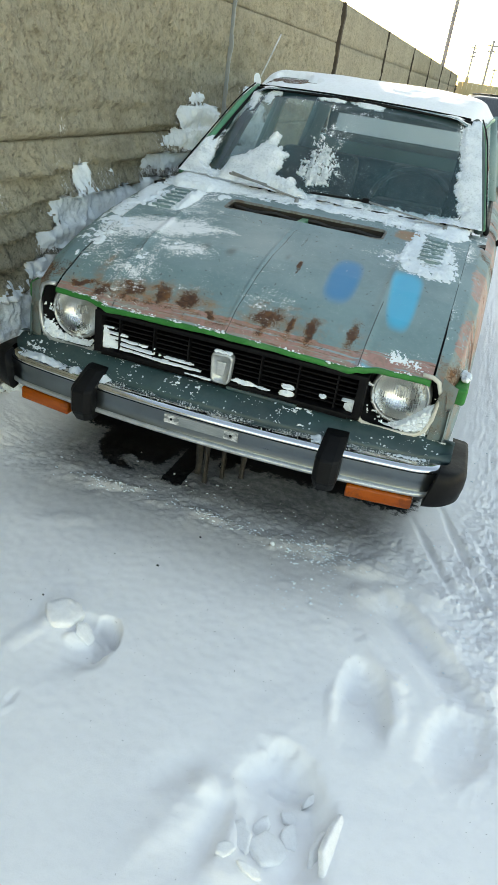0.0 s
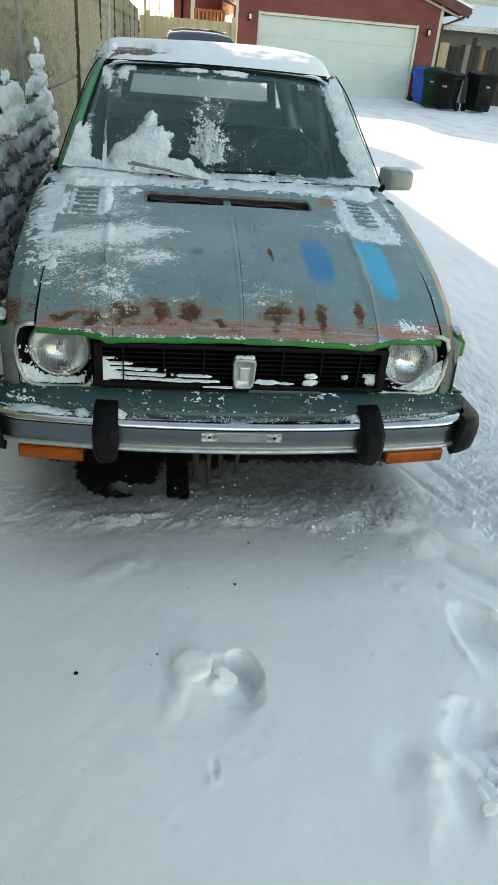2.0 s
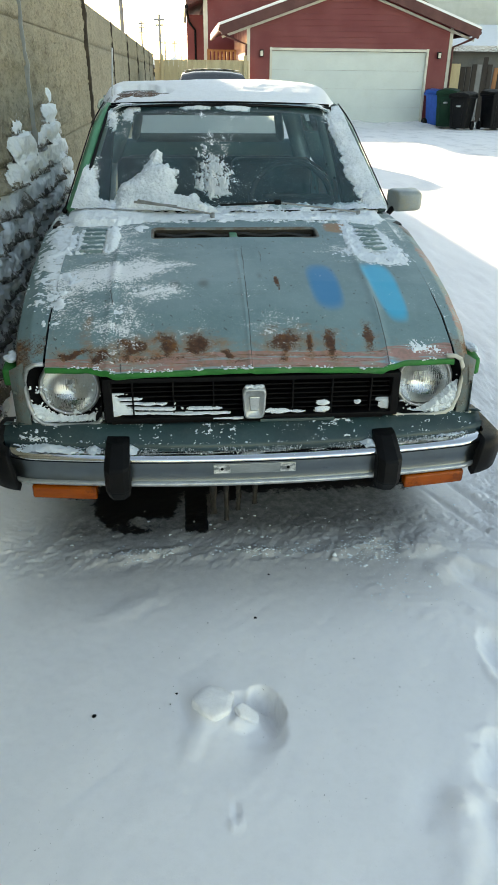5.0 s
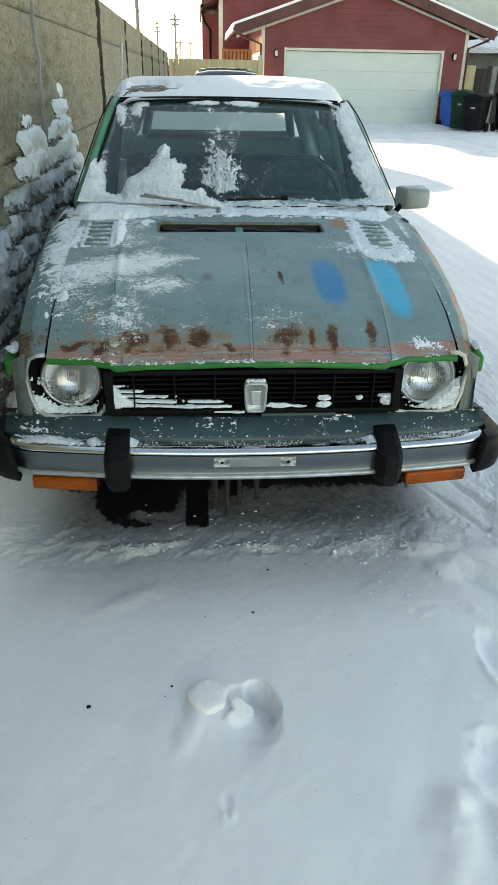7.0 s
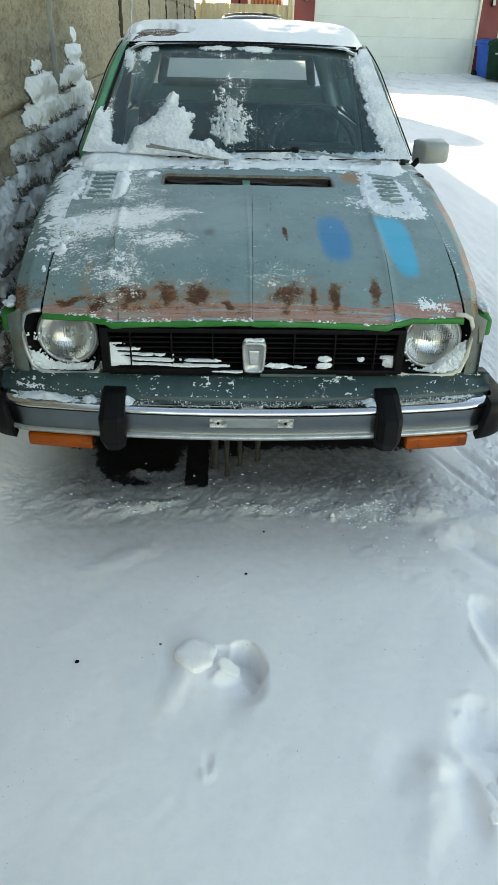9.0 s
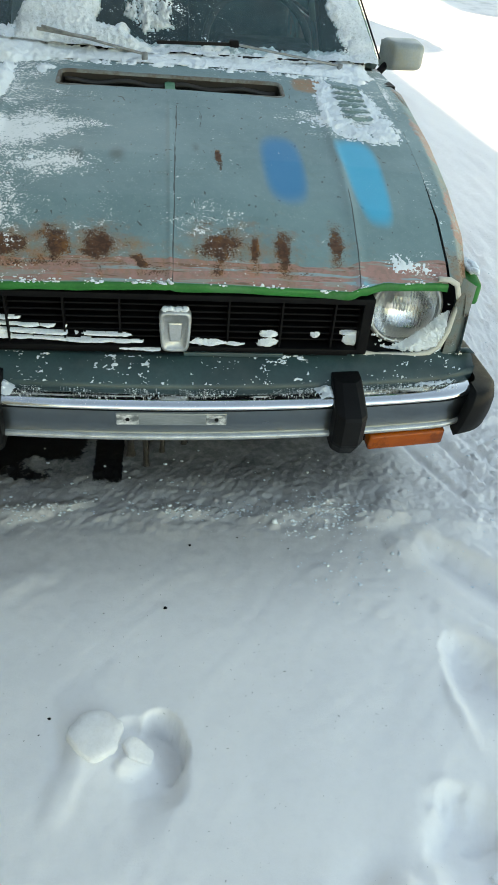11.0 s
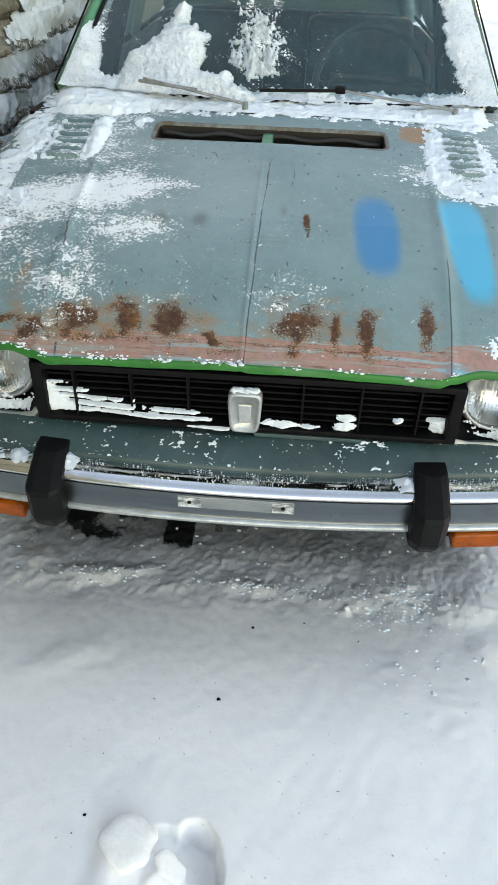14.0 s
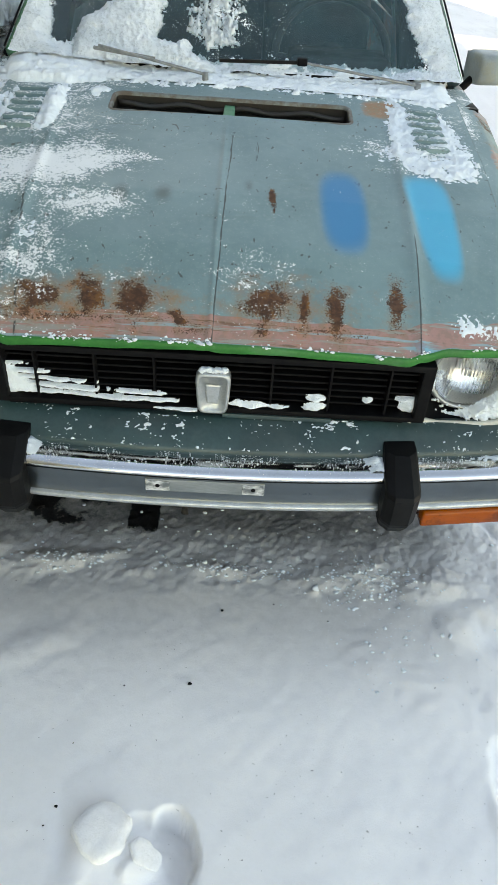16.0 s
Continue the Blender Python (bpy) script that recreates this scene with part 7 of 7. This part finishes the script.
for k, (x, y, r) in enumerate(((8.62, 21.2, 0.13), (8.75, 21.0, 0.1), (8.55, 20.9, 0.08))):
    b = bmesh.new()
    bmesh.ops.create_icosphere(b, subdivisions=3, radius=1.0)
    for v in b.verts:
        v.co *= 1 + 0.35 * noise.noise(v.co * 1.7 + Vector((k * 7, 0, 0)))
        v.co = Vector((x + v.co.x * r * 1.2, y + v.co.y * r, 0.08 + max(v.co.z, -0.6) * r))
    tagged(part("snow_clump", b, M_SNOW, None, "", True), "grey-white lump of shovelled snow between the bins", "snow lump", "lumps between the bins")

# parked car behind the hatchback
parked = thing("parked_car", "dark grey modern hatchback parked in the snow", "car", (0.45, 14.5, 0))


def pc(y, k, side=None):
    """Body section: k 0..1 from the roof or hood centre out and down to the sill."""
    yy = y - 11.0
    zt = lerp_table(yy, [0, 0.15, 0.5, 1.2, 1.35, 2.1, 2.5, 3.6, 4.1, 4.3], [0.70, 0.78, 0.9, 1.0, 1.02, 1.42, 1.475, 1.46, 1.2, 0.9])
    wt = lerp_table(yy, [0, 0.5, 1.2, 1.35, 2.1, 2.5, 3.6, 4.3], [0.55, 0.68, 0.72, 0.72, 0.58, 0.56, 0.55, 0.6])
    wb = lerp_table(yy, [0, 0.3, 0.8, 3.6, 4.3], [0.68, 0.82, 0.87, 0.87, 0.75])
    zs = min(zt - 0.02, lerp_table(yy, [0, 0.5, 1.3, 4.3], [0.66, 0.85, 0.96, 0.98]))
    prof = [(0, zt), (wt * 0.6, zt - 0.012), (wt, zt - 0.05), (max(wt, wb - 0.05), zs), (wb, zs - 0.12), (wb, 0.45), (wb - 0.05, 0.25)]
    s = k * 6
    i = min(int(s), 5)
    f = s - i
    return prof[i][0] * (1 - f) + prof[i + 1][0] * f, prof[i][1] * (1 - f) + prof[i + 1][1] * f


PX = 0.42
me = grid_mesh("body", lambda y, k: (PX + (1 if k >= 0 else -1) * pc(y, abs(k))[0], y, pc(y, abs(k))[1]), span(11.0, 15.3, 90), span(-1, 1, 72))
body = finish("body", me, M_CARGREY, parked)
part("nose", box(PX - 0.66, PX + 0.66, 10.96, 11.05, 0.25, 0.69, 0.03, 2), M_CARGREY, parked)


def glass_patch(y0, y1, k0, k1, off):
    return grid_mesh("glass", lambda y, k: (PX + (1 if k >= 0 else -1) * pc(y, abs(k))[0] + (off if k0 > 0 else -off if k1 < 0 else 0), y - (off if k0 < 0 < k1 else 0), pc(y, abs(k))[1] + (off if k0 < 0 < k1 else 0)), span(y0, y1, 16), span(k0, k1, 24))


finish("windscreen", glass_patch(12.42, 13.18, -0.32, 0.32, 0.012), M_DARKGLASS, parked, "dark windscreen")
for k0, k1 in ((0.35, 0.48), (-0.48, -0.35)):
    finish("side_window", glass_patch(12.9, 14.6, k0, k1, 0.01), M_DARKGLASS, parked)
for side in (-1, 1):
    m = Matrix.Translation((PX + side * 0.66, 11.12, 0.735)) @ pose(0, 0, 0, 70, 0, side * 24)
    lamp = part("headlamp", lathe([(0.0, 0.05), (0.06, 0.04), (0.1, 0.01), (0.11, -0.05)], m, 24), M_REFLECT, parked, "clear headlamp", True)
    bm = box(PX + side * 1.0 - 0.1, PX + side * 1.0 + 0.1, 12.62, 12.74, 0.98, 1.1, 0.03, 3)
    mr = part("door_mirror", bm, M_CARGREY, parked, "", True)
    part("mirror_arm", cyl((PX + side * 0.82, 12.7, 0.99), (PX + side * 0.95, 12.69, 1.02), 0.025), M_BLACK, mr)
    for y in (11.75, 14.4):
        part("wheel", cyl((PX + side * 0.68, y, 0.29), (PX + side * 0.86, y, 0.29), 0.30, n=28), M_RUBBER, parked, "", True)
    part("wiper", tube([(PX + side * 0.2 - 0.3, 12.38, 1.035), (PX + side * 0.2 + 0.25, 12.40, 1.045)], 0.012, 6), M_BLACK, parked)
snow_on("parked_car_snow", "thin snow on the parked car's roof edges", lambda u, v, o: Vector((PX + u * 0.55, 13.45 + v, 1.476 - 0.03 * u * u + o)), lambda u, v: 0.02 * (0.5 + lumps(u * 0.5, v, 6)), span(-0.95, 0.95, 40), span(0, 1, 30), M_SNOW)

# poles and far things beyond the wall
def pole(x, y, h, r, arms):
    p = thing("power_pole", "thin grey overhead-line pole beyond the wall", "pole", (x, y, 0), "overhead-line poles")
    part("mast", cyl((x, y, 0), (x, y, h), r, r * 0.75, 10), M_POLE, p)
    for z, w in arms:
        part("cross_arm", box(x - w, x + w, y - 0.06, y + 0.06, z - 0.06, z + 0.06), M_POLE, p)


pole(-3.1, 40, 9.5, 0.11, ((8.9, 0.5),))
pole(-1.95, 70, 6.1, 0.12, ((5.7, 0.45), (5.3, 0.35)))
pole(-4.4, 88, 6.7, 0.1, ((6.4, 0.3), (6.0, 0.3), (5.6, 0.3)))
pole(-2.2, 105, 5.6, 0.1, ((5.2, 0.5),))
pole(-1.1, 130, 6.4, 0.12, ((6.0, 0.5),))
pole(8.2, 150, 9.0, 0.16, ((8.0, 1.0),))
rng = random.Random(11)
for k in range(9):
    x, y = -16 + 5.2 * k + rng.uniform(-1, 1), 118 + rng.uniform(-8, 14)
    w, h = rng.uniform(1.6, 2.6), rng.uniform(2.6, 3.4)
    f = thing("far_house", "small far house with a snowy roof", "house", (x, y, 0), "far houses")
    part("wall", box(x - w, x + w, y, y + 7, 0, h), M_FARHOUSE, f)
    bm = bmesh.new()
    v = [bm.verts.new(p) for p in ((x - w - 0.4, y - 0.4, h), (x + w + 0.4, y - 0.4, h), (x, y - 0.4, h + 1.5), (x - w - 0.4, y + 7.4, h), (x + w + 0.4, y + 7.4, h), (x, y + 7.4, h + 1.5))]
    for q in ((0, 1, 2), (3, 5, 4), (0, 2, 5, 3), (1, 4, 5, 2), (0, 3, 4, 1)):
        bm.faces.new([v[j] for j in q])
    part("roof", bm, M_SNOW, f)
    for s in (-0.5, 0.4):
        wn = part("window", box(x + s * w - 0.5, x + s * w + 0.5, y - 0.06, y + 0.02, 1.2, 2.5), M_DARKGLASS, f)
# bare scrub along the horizon
bm = bmesh.new()
for k in range(700):
    x, y = rng.uniform(-40, 30), 140 + rng.uniform(-4, 8)
    h = 3.0 + 3.6 * rng.random() * (0.6 + 0.6 * fbm(x, 0, 0, 0.06))
    b = [bm.verts.new((x + rng.uniform(-1.2, 1.2) * s, y, z)) for s, z in ((1, 0), (1, 0), (0.7, h))]
    bm.faces.new(b)
tagged(part("far_scrub", bm, M_TREES), "dark bare scrub along the horizon", "scrub", kind="stuff")
